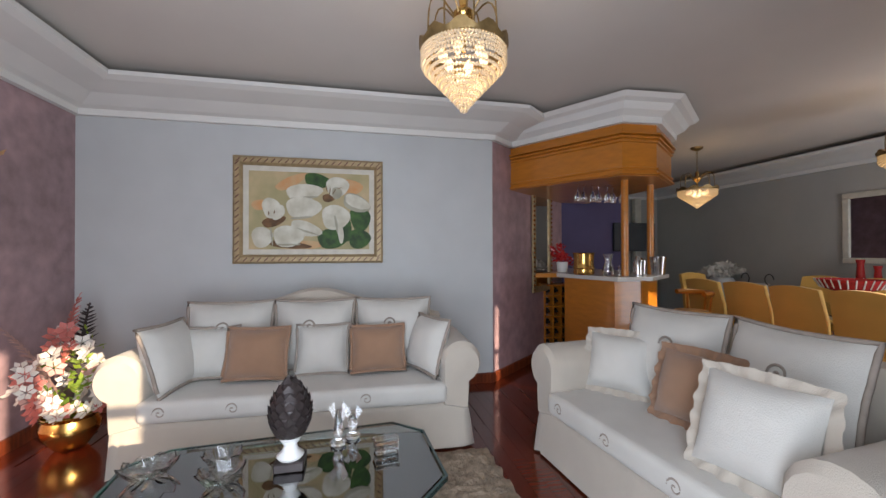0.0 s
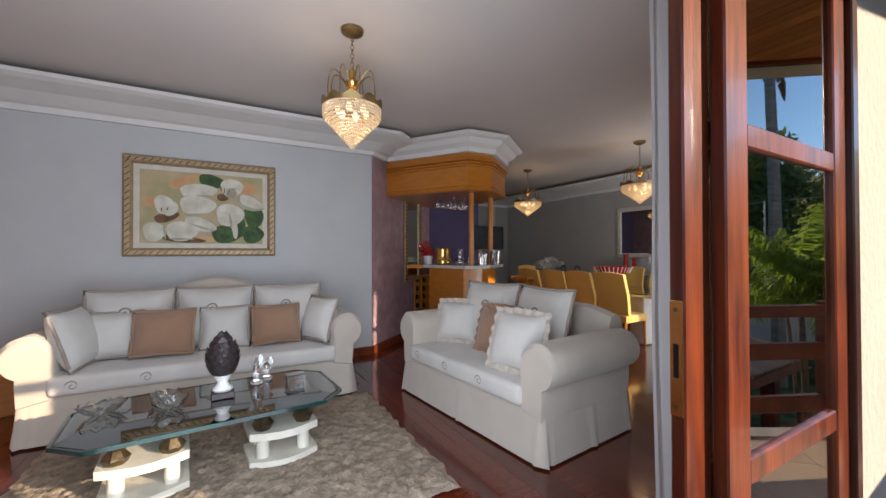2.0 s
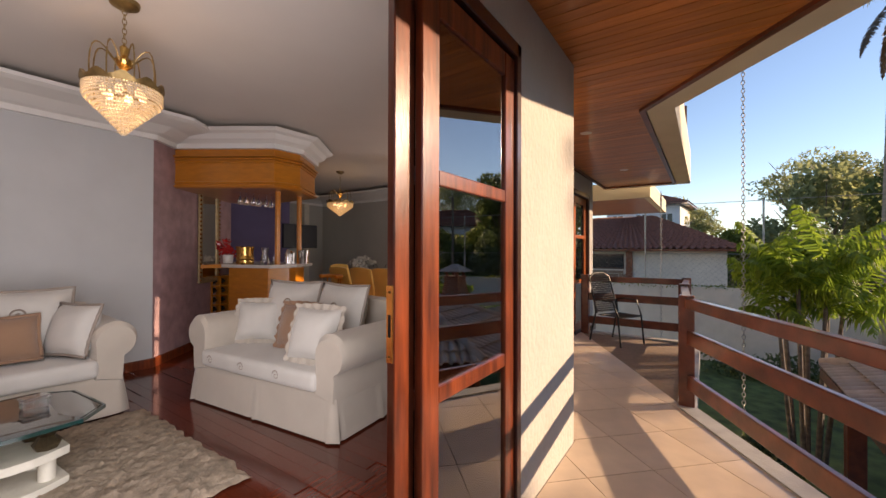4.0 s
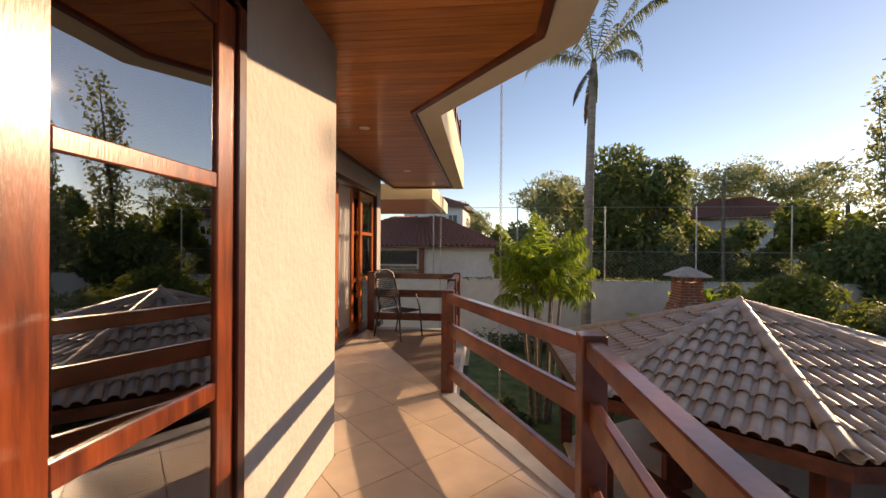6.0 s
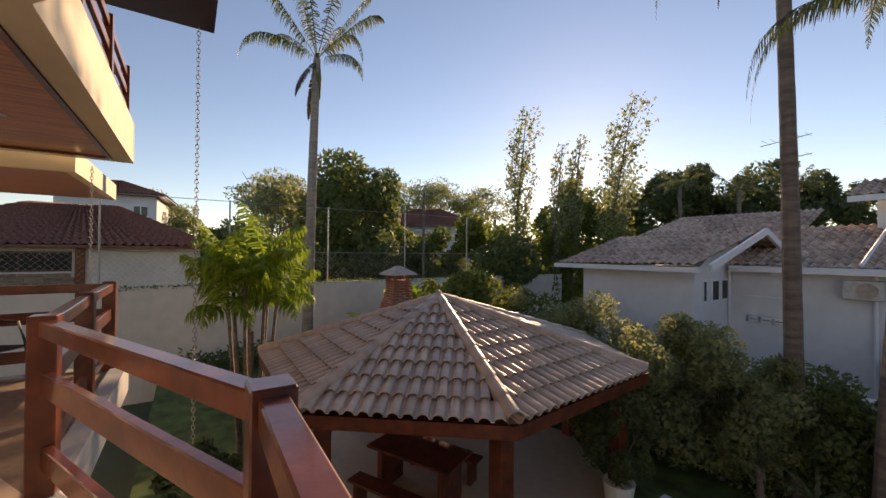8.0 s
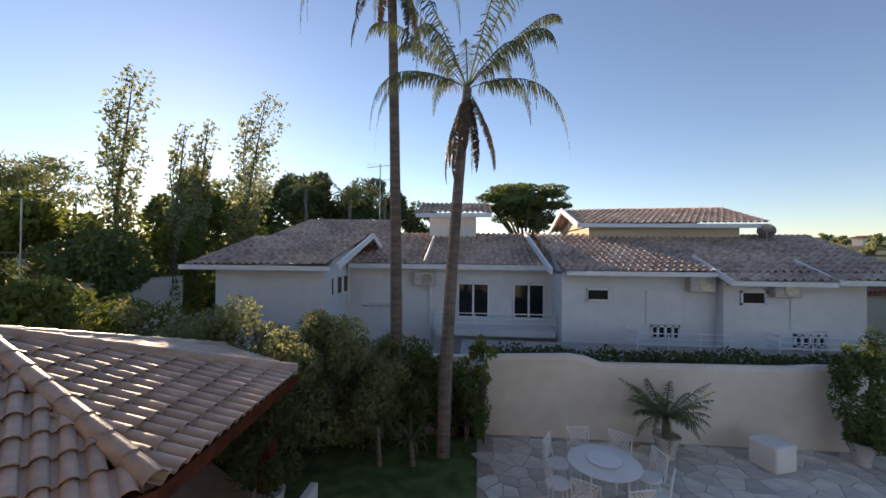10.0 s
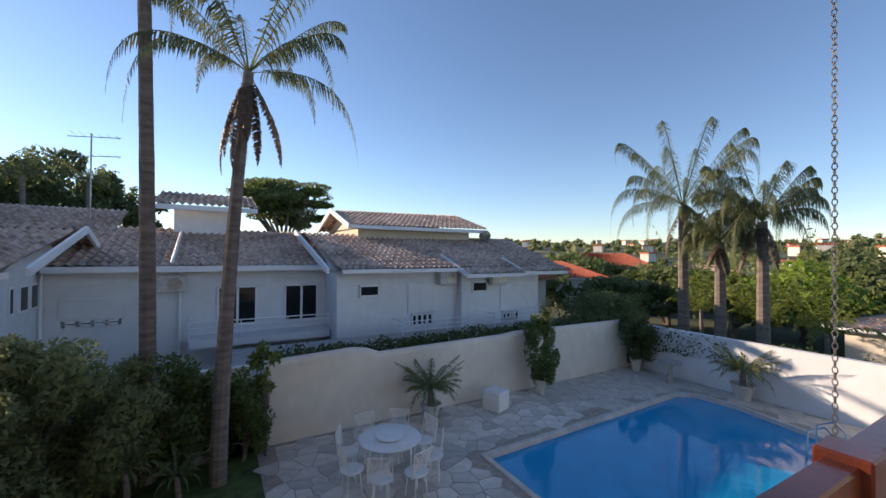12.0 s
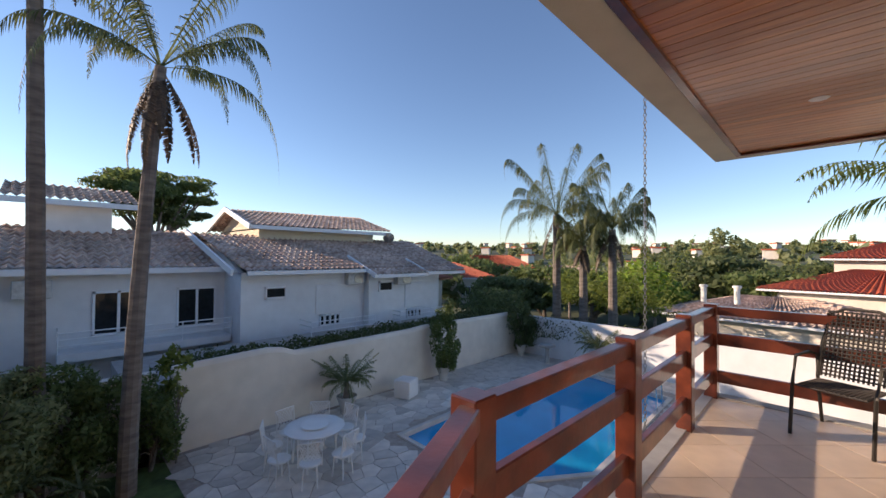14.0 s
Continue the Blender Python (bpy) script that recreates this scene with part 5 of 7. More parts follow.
for i in range(5):
    box(bm, -0.3 + i * 0.12 - 0.008, -0.3 + i * 0.12 + 0.008, -0.15, 0.15, 0.1, 0.95)
for j in range(7):
    box(bm, -0.31, 0.19, -0.15, 0.15, 0.1 + j * 0.14 - 0.008, 0.1 + j * 0.14 + 0.008)
part("frame", bm, "orangewood", wr)
part("back", B(-0.31, 0.19, 0.14, 0.16, 0.0, 0.95), "black", wr)
for i in range(4):
    for j in range(6):
        part("bottle", LA([(0.04, 0.0), (0.04, 0.2), (0.014, 0.24), (0.014, 0.27)], 8, (0, 0, 0)), "black", wr, at=pose(-0.24 + i * 0.12, 0.12, 0.17 + j * 0.14, 90, 0, 0))


def vessel(name, x_, y_, z_, prof, material, label, cat, n=18, group=""):
    t = thing(name, pose(x_, y_, z_), label, cat, group)
    part("body", LA(prof, n), material, t, smooth=True)
    return t


BZ = 1.151
vessel("ice_bucket", 2.36, 3.74, BZ, [(0.10, 0), (0.11, 0.02), (0.105, 0.06), (0.115, 0.07), (0.105, 0.09), (0.10, 0.21), (0.118, 0.235), (0.11, 0.235), (0.09, 0.03)], "gold", "polished brass ice bucket on the bar counter", "bucket")
vessel("carafe", 2.52, 3.55, BZ, [(0.05, 0), (0.06, 0.05), (0.03, 0.14), (0.05, 0.22), (0.045, 0.22), (0.026, 0.14), (0.05, 0.05)], "crystal", "clear glass carafe on the bar counter", "carafe")
vessel("cocktail_shaker", 2.80, 3.46, BZ, [(0.04, 0), (0.045, 0.13), (0.03, 0.17), (0.015, 0.2)], "chrome", "chrome cocktail shaker on the bar counter", "shaker")
vessel("ice_bucket", 3.12, 3.55, BZ, [(0.065, 0), (0.085, 0.19), (0.08, 0.19), (0.06, 0.02)], "chrome", "silver ice bucket on the bar counter", "bucket")
vessel("glass_tumbler", 2.64, 3.50, BZ, [(0.03, 0), (0.036, 0.10), (0.033, 0.10), (0.027, 0.01)], "crystal", "clear tumbler on the bar counter", "glass")
vessel("cocktail_shaker", 2.93, 3.56, BZ, [(0.038, 0), (0.045, 0.15), (0.02, 0.18)], "chrome", "small chrome shaker on the bar counter", "shaker")
for i in range(7):
    vessel("wine_glass", 2.30 + 0.09 * i, 3.75 + 0.03 * (i % 2), 1.93, [(0.028, 0), (0.036, 0.05), (0.02, 0.10), (0.004, 0.12), (0.004, 0.18), (0.03, 0.187)], "crystal", "stemmed glass hanging upside down under the canopy", "glass", 12, "hanging glasses")
fp = vessel("flower_pot", 2.45, 4.35, BZ - 0.0, [(0.06, 0), (0.07, 0.12), (0.06, 0.12)], "white", "white pot of dark red flowers at the back of the bar", "pot")
part("bloom", leaves(260, 0.03, (0.15, 0.12, 0.14), np.random.default_rng(5)), "redglass", fp, at=pose(0, 0, 0.22), kind="stuff")
bs = thing("bar_shelf", pose(2.35, 4.35, 1.06), "wooden shelf at the back of the bar", "shelf")
part("board", P([(-0.35, -0.2), (0.2, -0.35), (0.5, 0.1), (0.3, 0.35)], 0.04, 0.088), "orangewood", bs)
tv = thing("television", pose(5.15, 6.48, 1.67), "black flat television on the violet wall", "television")
part("screen", B(-0.45, 0.45, -0.05, 0, -0.27, 0.27, 0.008), "black", tv)
dp = thing("door_frame", pose(6.2, 7.75, 0), "cream door frame at the end of the dining room", "door frame")
part("jamb", B(-0.08, 0.08, -0.12, 0, 0, 2.6, 0.01), "ivory", dp)

# dining room
dt = thing("dining_table", pose(5.2, 3.3, 0), "long dining table with a glass top on two stone pedestals", "table")
part("tabletop", B(-0.55, 0.55, -1.35, 1.35, 0.735, 0.752, 0.004), "tableglass", dt)
part("border", B(-0.56, -0.40, -1.35, 1.35, 0.70, 0.733, 0.004), "ivory", dt)
part("border", B(0.40, 0.56, -1.35, 1.35, 0.70, 0.733, 0.004), "ivory", dt)
for sy in (-0.75, 0.75):
    part("pedestal", B(-0.3, 0.3, sy - 0.12, sy + 0.12, 0, 0.70, 0.03, seg=2), "ivory", dt)


def dining_chair(m, label, group="chairs round the dining table"):
    """Upholstered chair with a tall curved back; front to +x."""
    t = thing("dining_chair", m, label, "chair", group)
    part("seat", B(-0.22, 0.24, -0.235, 0.235, 0.40, 0.50, 0.03, seg=2), "orangefab", t, smooth=True)
    bm = bmesh.new()
    V = []
    for i in range(9):
        s = i / 8 * 2 - 1
        for side in (0, 1):
            for zz, xx in ((0.42, -0.20), (0.75, -0.235), (1.03 + 0.03 * (1 - s * s), -0.31)):
                V.append(bm.verts.new((xx + 0.035 * s * s + side * 0.05, s * (0.235 if zz < 1 else 0.225), zz)))
    for i in range(8):
        a, b = i * 6, (i + 1) * 6
        for q in ((a, a + 1, b + 1, b), (a + 1, a + 2, b + 2, b + 1), (a + 3, b + 3, b + 4, a + 4), (a + 4, b + 4, b + 5, a + 5), (a + 2, a + 5, b + 5, b + 2), (a, b, b + 3, a + 3)):
            bm.faces.new([V[k] for k in q])
    for o in (0, 48):
        for q in ((o, o + 1, o + 4, o + 3), (o + 1, o + 2, o + 5, o + 4)):
            bm.faces.new([V[k] for k in q])
    part("backrest", bm, "orangefab", t, smooth=True)
    for x_ in (-0.19, 0.21):
        for y_ in (-0.2, 0.2):
            part("leg", TU([(x_, y_, 0.41), (x_ * 1.08, y_, 0.0)], [0.022, 0.015], 6), "orangewood", t)
    return t


dc = dining_chair(pose(4.42, 2.46, 0), "orange upholstered dining chair with a tall back, lit by the sun")
for i, y_ in enumerate((2.98, 3.50, 4.02)):
    copy_thing(dc, pose(4.42, y_, 0, 0, 0, (-1, 2, 0)[i]))
for i, y_ in enumerate((2.3, 2.9, 3.5, 4.1)):
    c_ = copy_thing(dc, pose(5.98, y_, 0, 0, 0, 180))
    tagged(c_, "pale upholstered dining chair with a tall back on the window side")
c_ = copy_thing(dc, pose(5.2, 4.95, 0, 0, 0, -90))
tagged(c_, "upholstered dining chair at the head of the table")
st = thing("bar_stool", pose(3.75, 3.75, 0), "orange wooden bar stool with a low curved back", "stool")
part("seat", LA([(0.18, 0.66), (0.2, 0.69), (0.18, 0.72)], 20), "orangefab", st, smooth=True)
part("backrest", TU([(0.19 * math.cos(a), 0.19 * math.sin(a), 0.92 + 0.0 * a) for a in [radians(-100 + 20 * i) for i in range(11)]], 0.03, 8), "orangewood", st, smooth=True)
for a in (45, 135, 225, 315):
    part("leg", TU([(0.13 * math.cos(radians(a)), 0.13 * math.sin(radians(a)), 0.67), (0.2 * math.cos(radians(a)), 0.2 * math.sin(radians(a)), 0)], 0.018, 6), "orangewood", st)
for a in (-60, 0, 60):
    part("spindle", TU([(0.17 * math.cos(radians(a)), 0.17 * math.sin(radians(a)), 0.7), (0.19 * math.cos(radians(a)), 0.19 * math.sin(radians(a)), 0.92)], 0.012, 6), "orangewood", st)
bw_ = thing("glass_bowl", pose(5.15, 3.12, 0.753), "footed red and white striped glass bowl on the dining table", "bowl")
part("foot", LA([(0.10, 0), (0.03, 0.03), (0.025, 0.14), (0.06, 0.18)], 16), "white", bw_, smooth=True)
part("bowl", LA([(0.06, 0.18), (0.24, 0.25), (0.29, 0.34), (0.28, 0.34), (0.22, 0.26), (0.05, 0.2)], 28), "redglass", bw_, smooth=True)
for i in range(28):
    a = i * 2 * math.pi / 28
    part("stripe", TU([(0.245 * math.cos(a), 0.245 * math.sin(a), 0.25), (0.295 * math.cos(a), 0.295 * math.sin(a), 0.34)], 0.007, 4), "white", bw_)
mw = thing("wall_mirror", pose(6.845, 3.1, 1.72, 0, 0, 90), "wide mirror in a cream frame on the dining room wall", "mirror")
part("mirror_glass", B(-1.05, 1.05, 0.004, 0.012, -0.42, 0.42), "mirror", mw)
bm = bmesh.new()
for a, b, c_, d in ((-1.13, 1.13, 0.42, 0.50), (-1.13, 1.13, -0.50, -0.42), (-1.13, -1.05, -0.42, 0.42), (1.05, 1.13, -0.42, 0.42)):
    box(bm, a, b, 0.0, 0.035, c_, d, 0.008)
part("frame", bm, "ivory", mw)
sb = thing("sideboard", pose(6.6, 3.1, 0), "cream sideboard under the wide mirror", "sideboard")
part("body", B(-0.22, 0.22, -1.0, 1.0, 0.1, 0.86, 0.01), "ivory", sb)
part("worktop", B(-0.25, 0.24, -1.04, 1.04, 0.86, 0.90, 0.006), "marble", sb)
for y_ in (-0.75, -0.25, 0.25, 0.75):
    part("door", B(-0.235, -0.222, y_ - 0.22, y_ + 0.22, 0.16, 0.8, 0.004), "ivory", sb)
for i, (y_, h_, r_, mt) in enumerate(((3.9, 0.38, 0.05, "redglass"), (3.72, 0.30, 0.045, "redglass"), (3.4, 0.42, 0.035, "crystal"), (2.9, 0.34, 0.05, "redglass"), (2.6, 0.28, 0.05, "chrome"))):
    vessel("vase", 6.6, y_, 0.901, [(r_ * 0.8, 0), (r_, h_ * 0.3), (r_ * 0.7, h_ * 0.8), (r_, h_), (r_ * 0.8, h_)], mt, ("tall red glass vase" if mt == "redglass" else "slim decorative vase") + " on the sideboard", "vase", 14, "vases on the sideboard")
for (x_, y_, z_, sc) in ((6.5, 5.85, 0.62, 1.0), (6.55, 5.25, 0.55, 0.8)):
    ps = thing("plant_stand", pose(x_, y_, 0), "dark iron plant stand against the dining room wall", "plant stand")
    for a in (0, 120, 240):
        part("leg", TU([(0.16 * math.cos(radians(a)), 0.16 * math.sin(radians(a)), 0), (0.12 * math.cos(radians(a)), 0.12 * math.sin(radians(a)), z_ * 0.5), (0.17 * math.cos(radians(a)), 0.17 * math.sin(radians(a)), z_ - 0.01)], 0.01, 5), "iron", ps)
    part("ring", TU([(0.18 * math.cos(a), 0.18 * math.sin(a), z_ - 0.015) for a in [i * math.pi / 8 for i in range(16)]], 0.01, 5, True), "iron", ps)
    if sc < 1:
        for sg in (-1, 1):
            part("scroll", TU([(0, sg * (0.2 + 0.07 * math.cos(a)), z_ + 0.38 + 0.09 * math.sin(a)) for a in [i * 0.5 for i in range(10)]], 0.008, 5), "iron", ps)
    pot = vessel("flower_pot", x_, y_, z_, [(0.13, 0), (0.2, 0.12), (0.2, 0.24), (0.17, 0.30), (0.16, 0.29)], "white", "white ceramic pot on an iron stand", "pot", 20)
    if sc == 1.0:
        part("bloom", leaves(700, 0.045, (0.30, 0.30, 0.14), np.random.default_rng(3)), "petal", pot, "white flowers", at=pose(0, 0, 0.42), kind="stuff")

# curtains
def curtain(name, m, w_, h_, label, folds=7, depth=0.045, n=70, gather=0.0):
    rngc = np.random.default_rng(int(w_ * 100))
    V, F = [], []
    rows = 16
    for j in range(rows + 1):
        f = j / rows
        for i in range(n + 1):
            s = i / n
            ph_ = s * folds * 2 * math.pi
            amp = depth * (0.6 + 0.4 * f)
            V.append(((s - 0.5) * w_ * (1 + 0.12 * (1 - f)) + 0.006 * math.sin(j * 0.7), amp * math.sin(ph_ + 0.6 * math.sin(f * 2.2 + s * 3)), h_ * f))
    for j in range(rows):
        for i in range(n):
            k = j * (n + 1) + i
            F.append((k, k + 1, k + n + 2, k + n + 1))
    t = thing(name, m, label, "curtain", "curtains")
    part("cloth", (V, F), "curtain", t, smooth="all")
    return t


curtain("curtain", pose(1.28, -0.10, 0.02), 0.45, 2.4, "white sheer curtain drawn aside at the living room door", 5, 0.05)
curtain("curtain", pose(-1.35, -0.10, 0.02), 0.45, 2.4, "white sheer curtain drawn aside at the living room door", 6, 0.045)
curtain("curtain", pose(6.02, 0.78, 0.02), 0.70, 2.4, "white sheer curtain drawn aside at the dining room door", 6, 0.05)
# added curtain, spread wide behind the pane to keep sun off the pink wall
curtain("curtain", pose(4.55, 0.78, 0.02), 1.0, 2.4, "white sheer curtain drawn aside at the dining room door", 5, 0.05)

# brass lock strike on the leaf's edge
lk = part("lock_plate", B(0.5005, 0.5045, -0.465, -0.439, 0.98, 1.22, 0.001), "gold", D1, "brass lock plate")
for z_ in (1.0, 1.2):
    part("screw", LA([(0.005, 0), (0.004, 0.002)], 8), "oldgold", lk, at=pose(0.500, -0.452, z_, 0, -90, 0))
part("slot", B(0.4995, 0.501, -0.457, -0.447, 1.06, 1.13), "black", lk)
part("knob", LA([(0.008, 0), (0.01, 0.02), (0.022, 0.03), (0.02, 0.045), (0.008, 0.05)], 14), "white", D1, "white round door knob", smooth=True, at=pose(-0.56, -0.40, 0.98, 90, 0, 0))

# things on the coffee table
TZ = 0.4345
ar = thing("artichoke_finial", pose(-0.30, 1.86, TZ) @ Matrix.Scale(1.14, 4), "dark artichoke ornament on a white footed base", "ornament")
part("base", B(-0.055, 0.055, -0.055, 0.055, 0, 0.035, 0.004), "artichoke", ar)
part("stem", LA([(0.045, 0.035), (0.052, 0.045), (0.03, 0.065), (0.024, 0.085), (0.04, 0.11), (0.03, 0.12)], 20), "white", ar, smooth=True)
part("core", LA([(0.03, 0.115), (0.068, 0.15), (0.078, 0.20), (0.068, 0.26), (0.035, 0.32), (0.008, 0.34)], 20), "artichoke", ar, smooth=True)
lb = bmesh.new()
v = [lb.verts.new(q) for q in ((-0.016, 0, 0), (0.016, 0, 0), (0.022, -0.008, 0.022), (0.0, -0.013, 0.044), (-0.022, -0.008, 0.022), (0, 0.008, 0.018))]
for q in ((0, 1, 2, 3, 4), (1, 0, 5), (2, 1, 5), (3, 2, 5), (4, 3, 5), (0, 4, 5)):
    lb.faces.new([v[k] for k in q])
lm = mesh("leaf", lb, "artichoke")
for j in range(8):
    f = j / 7
    rr = 0.073 * math.sin(math.pi * (0.22 + 0.70 * f)) ** 0.8
    cnt = max(5, int(14 * rr / 0.073))
    for i in range(cnt):
        a = 2 * math.pi * (i + 0.5 * (j % 2)) / cnt
        o = new("leaf", lm)
        o.parent = ar
        o.matrix_basis = pose(rr * math.cos(a), rr * math.sin(a), 0.125 + f * 0.185, 0, 0, math.degrees(a) + 90) @ pose(0, 0, 0, 14 - 36 * f, 0, 0)


def crystal_dish(x_, y_, r_, h_, label, star=8, rz=0):
    t = thing("crystal_dish", pose(x_, y_, TZ, 0, 0, rz), label, "dish")
    bm = bmesh.new()
    n = star * 4
    rings = []
    for rr, zz in ((0.4, 0.0), (0.7, 0.3), (1.0, 1.0), (0.93, 1.0), (0.6, 0.4), (0.2, 0.15)):
        rings.append([bm.verts.new((r_ * rr * (1 + 0.05 * math.cos(star * 2 * math.pi * i / n)) * math.cos(2 * math.pi * i / n), 0.8 * r_ * rr * (1 + 0.05 * math.cos(star * 2 * math.pi * i / n)) * math.sin(2 * math.pi * i / n), h_ * zz * (1 + 0.15 * math.cos(star * 2 * math.pi * i / n)))) for i in range(n)])
    for a, b in zip(rings, rings[1:]):
        for i in range(n):
            bm.faces.new((a[i], a[(i + 1) % n], b[(i + 1) % n], b[i]))
    bm.faces.new(rings[0][::-1])
    bm.faces.new(rings[-1])
    part("dish", bm, "crystal", t)
    return t


crystal_dish(-0.88, 1.90, 0.11, 0.055, "leaf-shaped cut crystal dish on the glass table", 10, 20)
crystal_dish(-0.60, 1.93, 0.085, 0.055, "round cut crystal dish on the glass table", 9)
crystal_dish(-0.56, 1.78, 0.095, 0.06, "oval cut crystal dish on the glass table", 8, 30)
for x_, y_, s_, h_ in ((-0.10, 2.02, 1.0, 0.17), (-0.03, 2.08, 0.8, 0.12)):
    t = thing("crystal_bird", pose(x_, y_, TZ), "frosted crystal bird figure with raised wings on the glass table", "figurine")
    part("body", LA([(0.035, 0), (0.04, 0.015), (0.015, 0.03), (0.03, 0.07), (0.022, 0.10), (0.008, h_)], 14), "crystal", t, smooth=True)
    bm = bmesh.new()
    for sg in (-1, 1):
        v = [bm.verts.new(q) for q in ((0.01, 0, 0.07), (sg * 0.05, 0.02, h_), (sg * 0.02, 0.03, h_ + 0.03), (0.0, 0.012, 0.075), (0.01, 0.012, 0.06))]
        bm.faces.new((v[0], v[1], v[2], v[3]))
        bm.faces.new((v[0], v[4], v[1]))
    part("wing", bm, "crystal", t)
cbx = thing("crystal_box", pose(0.13, 1.90, TZ, 0, 0, 8), "lidded rectangular cut crystal box on the glass table", "box")
part("box", B(-0.055, 0.055, -0.035, 0.035, 0, 0.045, 0.006), "crystal", cbx)
part("lid", B(-0.06, 0.06, -0.04, 0.04, 0.047, 0.065, 0.006), "crystal", cbx)
for i in range(5):
    part("facet", B(-0.05 + i * 0.022, -0.037 + i * 0.022, -0.038, -0.035, 0.006, 0.04), "crystal", cbx)

# flower arrangement in a brass bowl
rng = np.random.default_rng(21)
fa = vessel("brass_bowl", -2.02, 3.30, 0, [(0.07, 0), (0.10, 0.02), (0.16, 0.11), (0.17, 0.17), (0.15, 0.22), (0.17, 0.25), (0.155, 0.25), (0.14, 0.2)], "gold", "polished brass bowl holding an artificial flower arrangement", "bowl", 28)


def flower(parent, p, r_, mt, nm="flower"):
    V, F = [], []
    tilt = Euler((rng.uniform(0.6, 1.4), 0, rng.uniform(-0.9, 0.9))).to_matrix()
    for i in range(6):
        a = i * math.pi / 3
        d, e = Vector((math.cos(a), math.sin(a), 0)), Vector((-math.sin(a), math.cos(a), 0))
        k = len(V)
        V += [tilt @ q + Vector(p) for q in (d * 0.1 * r_, d * r_ * 0.6 + e * r_ * 0.32 + Vector((0, 0, 0.15 * r_)), d * r_ * 1.0 + Vector((0, 0, 0.28 * r_)), d * r_ * 0.6 - e * r_ * 0.32 + Vector((0, 0, 0.15 * r_)))]
        F.append((k, k + 1, k + 2, k + 3))
    fl = part(nm, (V, F), mt, parent)
    return fl


for i in range(70):
    a, hh = rng.uniform(0, 6.28), rng.uniform(0.28, 0.86)
    rr = 0.29 * math.sin(math.pi * min(1, (hh - 0.1) / 0.8)) * rng.uniform(0.4, 1.0)
    flower(fa, (rr * math.cos(a), rr * math.sin(a) - 0.02, hh), rng.uniform(0.045, 0.075) * (1.4 if i % 9 == 0 else 1), ("petalpink", "petal", "petal", "petalrose", "petal")[i % 5])
part("foliage", leaves(170, 0.03, (0.24, 0.22, 0.30), np.random.default_rng(4)), "leafD", fa, at=pose(0, 0, 0.48), kind="stuff")
for k, (dx, mt) in enumerate(((-0.14, "petalrose"), (0.08, "artichoke"), (-0.20, "petalpink"))):
    V, F = frond_mesh(0.62, 0.15, 0.1, 0.10, 22, rng, 0.016, 0.1)
    part("spray", (V, F), mt, fa, at=pose(dx * 0.4, 0, 0.52 - 0.06 * k, 0, -80 + 10 * k, 100 * k), kind="stuff")
bd = thing("wooden_panel", pose(-1.72, 3.62, 0, -8, 0, 10), "plain light wooden panel leaning behind the sofa", "panel")
part("board", B(-0.15, 0.15, -0.012, 0.012, 0, 0.52, 0.004), "orangewood", bd)
sc_ = thing("wall_arrangement", pose(-2.40, 2.55, 1.66), "dried flower arrangement on an iron holder on the pink wall", "wall ornament")
part("scroll", TU([(0.03 + 0.0 * a, 0.02 * a, 0.06 * math.sin(a)) for a in [i * 0.4 for i in range(12)]], 0.006, 5), "iron", sc_)
part("dried_foliage", leaves(420, 0.05, (0.20, 0.32, 0.30), np.random.default_rng(9)), "frondbrown", sc_, at=pose(0.16, 0, 0.05), kind="stuff")
for i in range(14):
    flower(sc_, (0.16 + rng.uniform(0, 0.2), rng.uniform(-0.28, 0.28), 0.05 + rng.uniform(-0.28, 0.28)), 0.075, "petalpink" if i % 2 else "paintorange")

# recessed spots in the board ceiling
for x_, y_ in ((4.0, -0.18), (6.3, -0.2), (1.2, -1.1), (-1.2, -1.1)):
    t = thing("ceiling_spot", pose(x_, y_, 2.628), "small round white recessed spotlight in the board ceiling", "spotlight", "balcony ceiling spots")
    part("ring", LA([(0.055, 0), (0.06, 0.004), (0.042, 0.004), (0.042, 0.0)], 20), "white", t)
    part("lens", LA([(0.042, 0.001), (0.02, -0.002)], 16), "spot", t)

# woven balcony chairs
def balcony_chair(m):
    t = thing("balcony_chair", m, "dark woven garden armchair with tubular metal legs on the balcony", "chair", "balcony chairs")
    fr = [(0.24, -0.25, 0.0), (0.24, -0.20, 0.42), (0.25, -0.12, 0.62), (0.25, 0.10, 0.63), (0.24, 0.22, 0.60), (0.23, 0.20, 0.42), (0.24, 0.30, 0.0)]
    for sg in (-1, 1):
        part("side_frame", TU([(sg * a, b, c_) for a, b, c_ in fr], 0.013, 6), "iron", t, smooth=True)
    part("back_frame", TU([(-0.22, 0.18, 0.42), (-0.22, 0.27, 0.7), (-0.20, 0.34, 0.95), (-0.1, 0.36, 1.0), (0.1, 0.36, 1.0), (0.20, 0.34, 0.95), (0.22, 0.27, 0.7), (0.22, 0.18, 0.42)], 0.014, 6), "iron", t, smooth=True)
    bm = bmesh.new()
    for i in range(15):
        x_ = -0.2 + i * 0.4 / 14
        tube(bm, [(x_, -0.24, 0.41), (x_, 0.17, 0.40)], 0.0075, 4)
        tube(bm, [(x_, 0.18, 0.43), (x_, 0.27, 0.7), (x_, 0.35, 0.98)], 0.0075, 4)
    for i in range(14):
        tube(bm, [(-0.21, -0.24 + i * 0.03, 0.405), (0.21, -0.24 + i * 0.03, 0.405)], 0.0075, 4)
    for i in range(18):
        f = i / 17
        tube(bm, [(-0.21, 0.19 + 0.16 * f, 0.45 + 0.52 * f), (0.21, 0.19 + 0.16 * f, 0.45 + 0.52 * f)], 0.0075, 4)
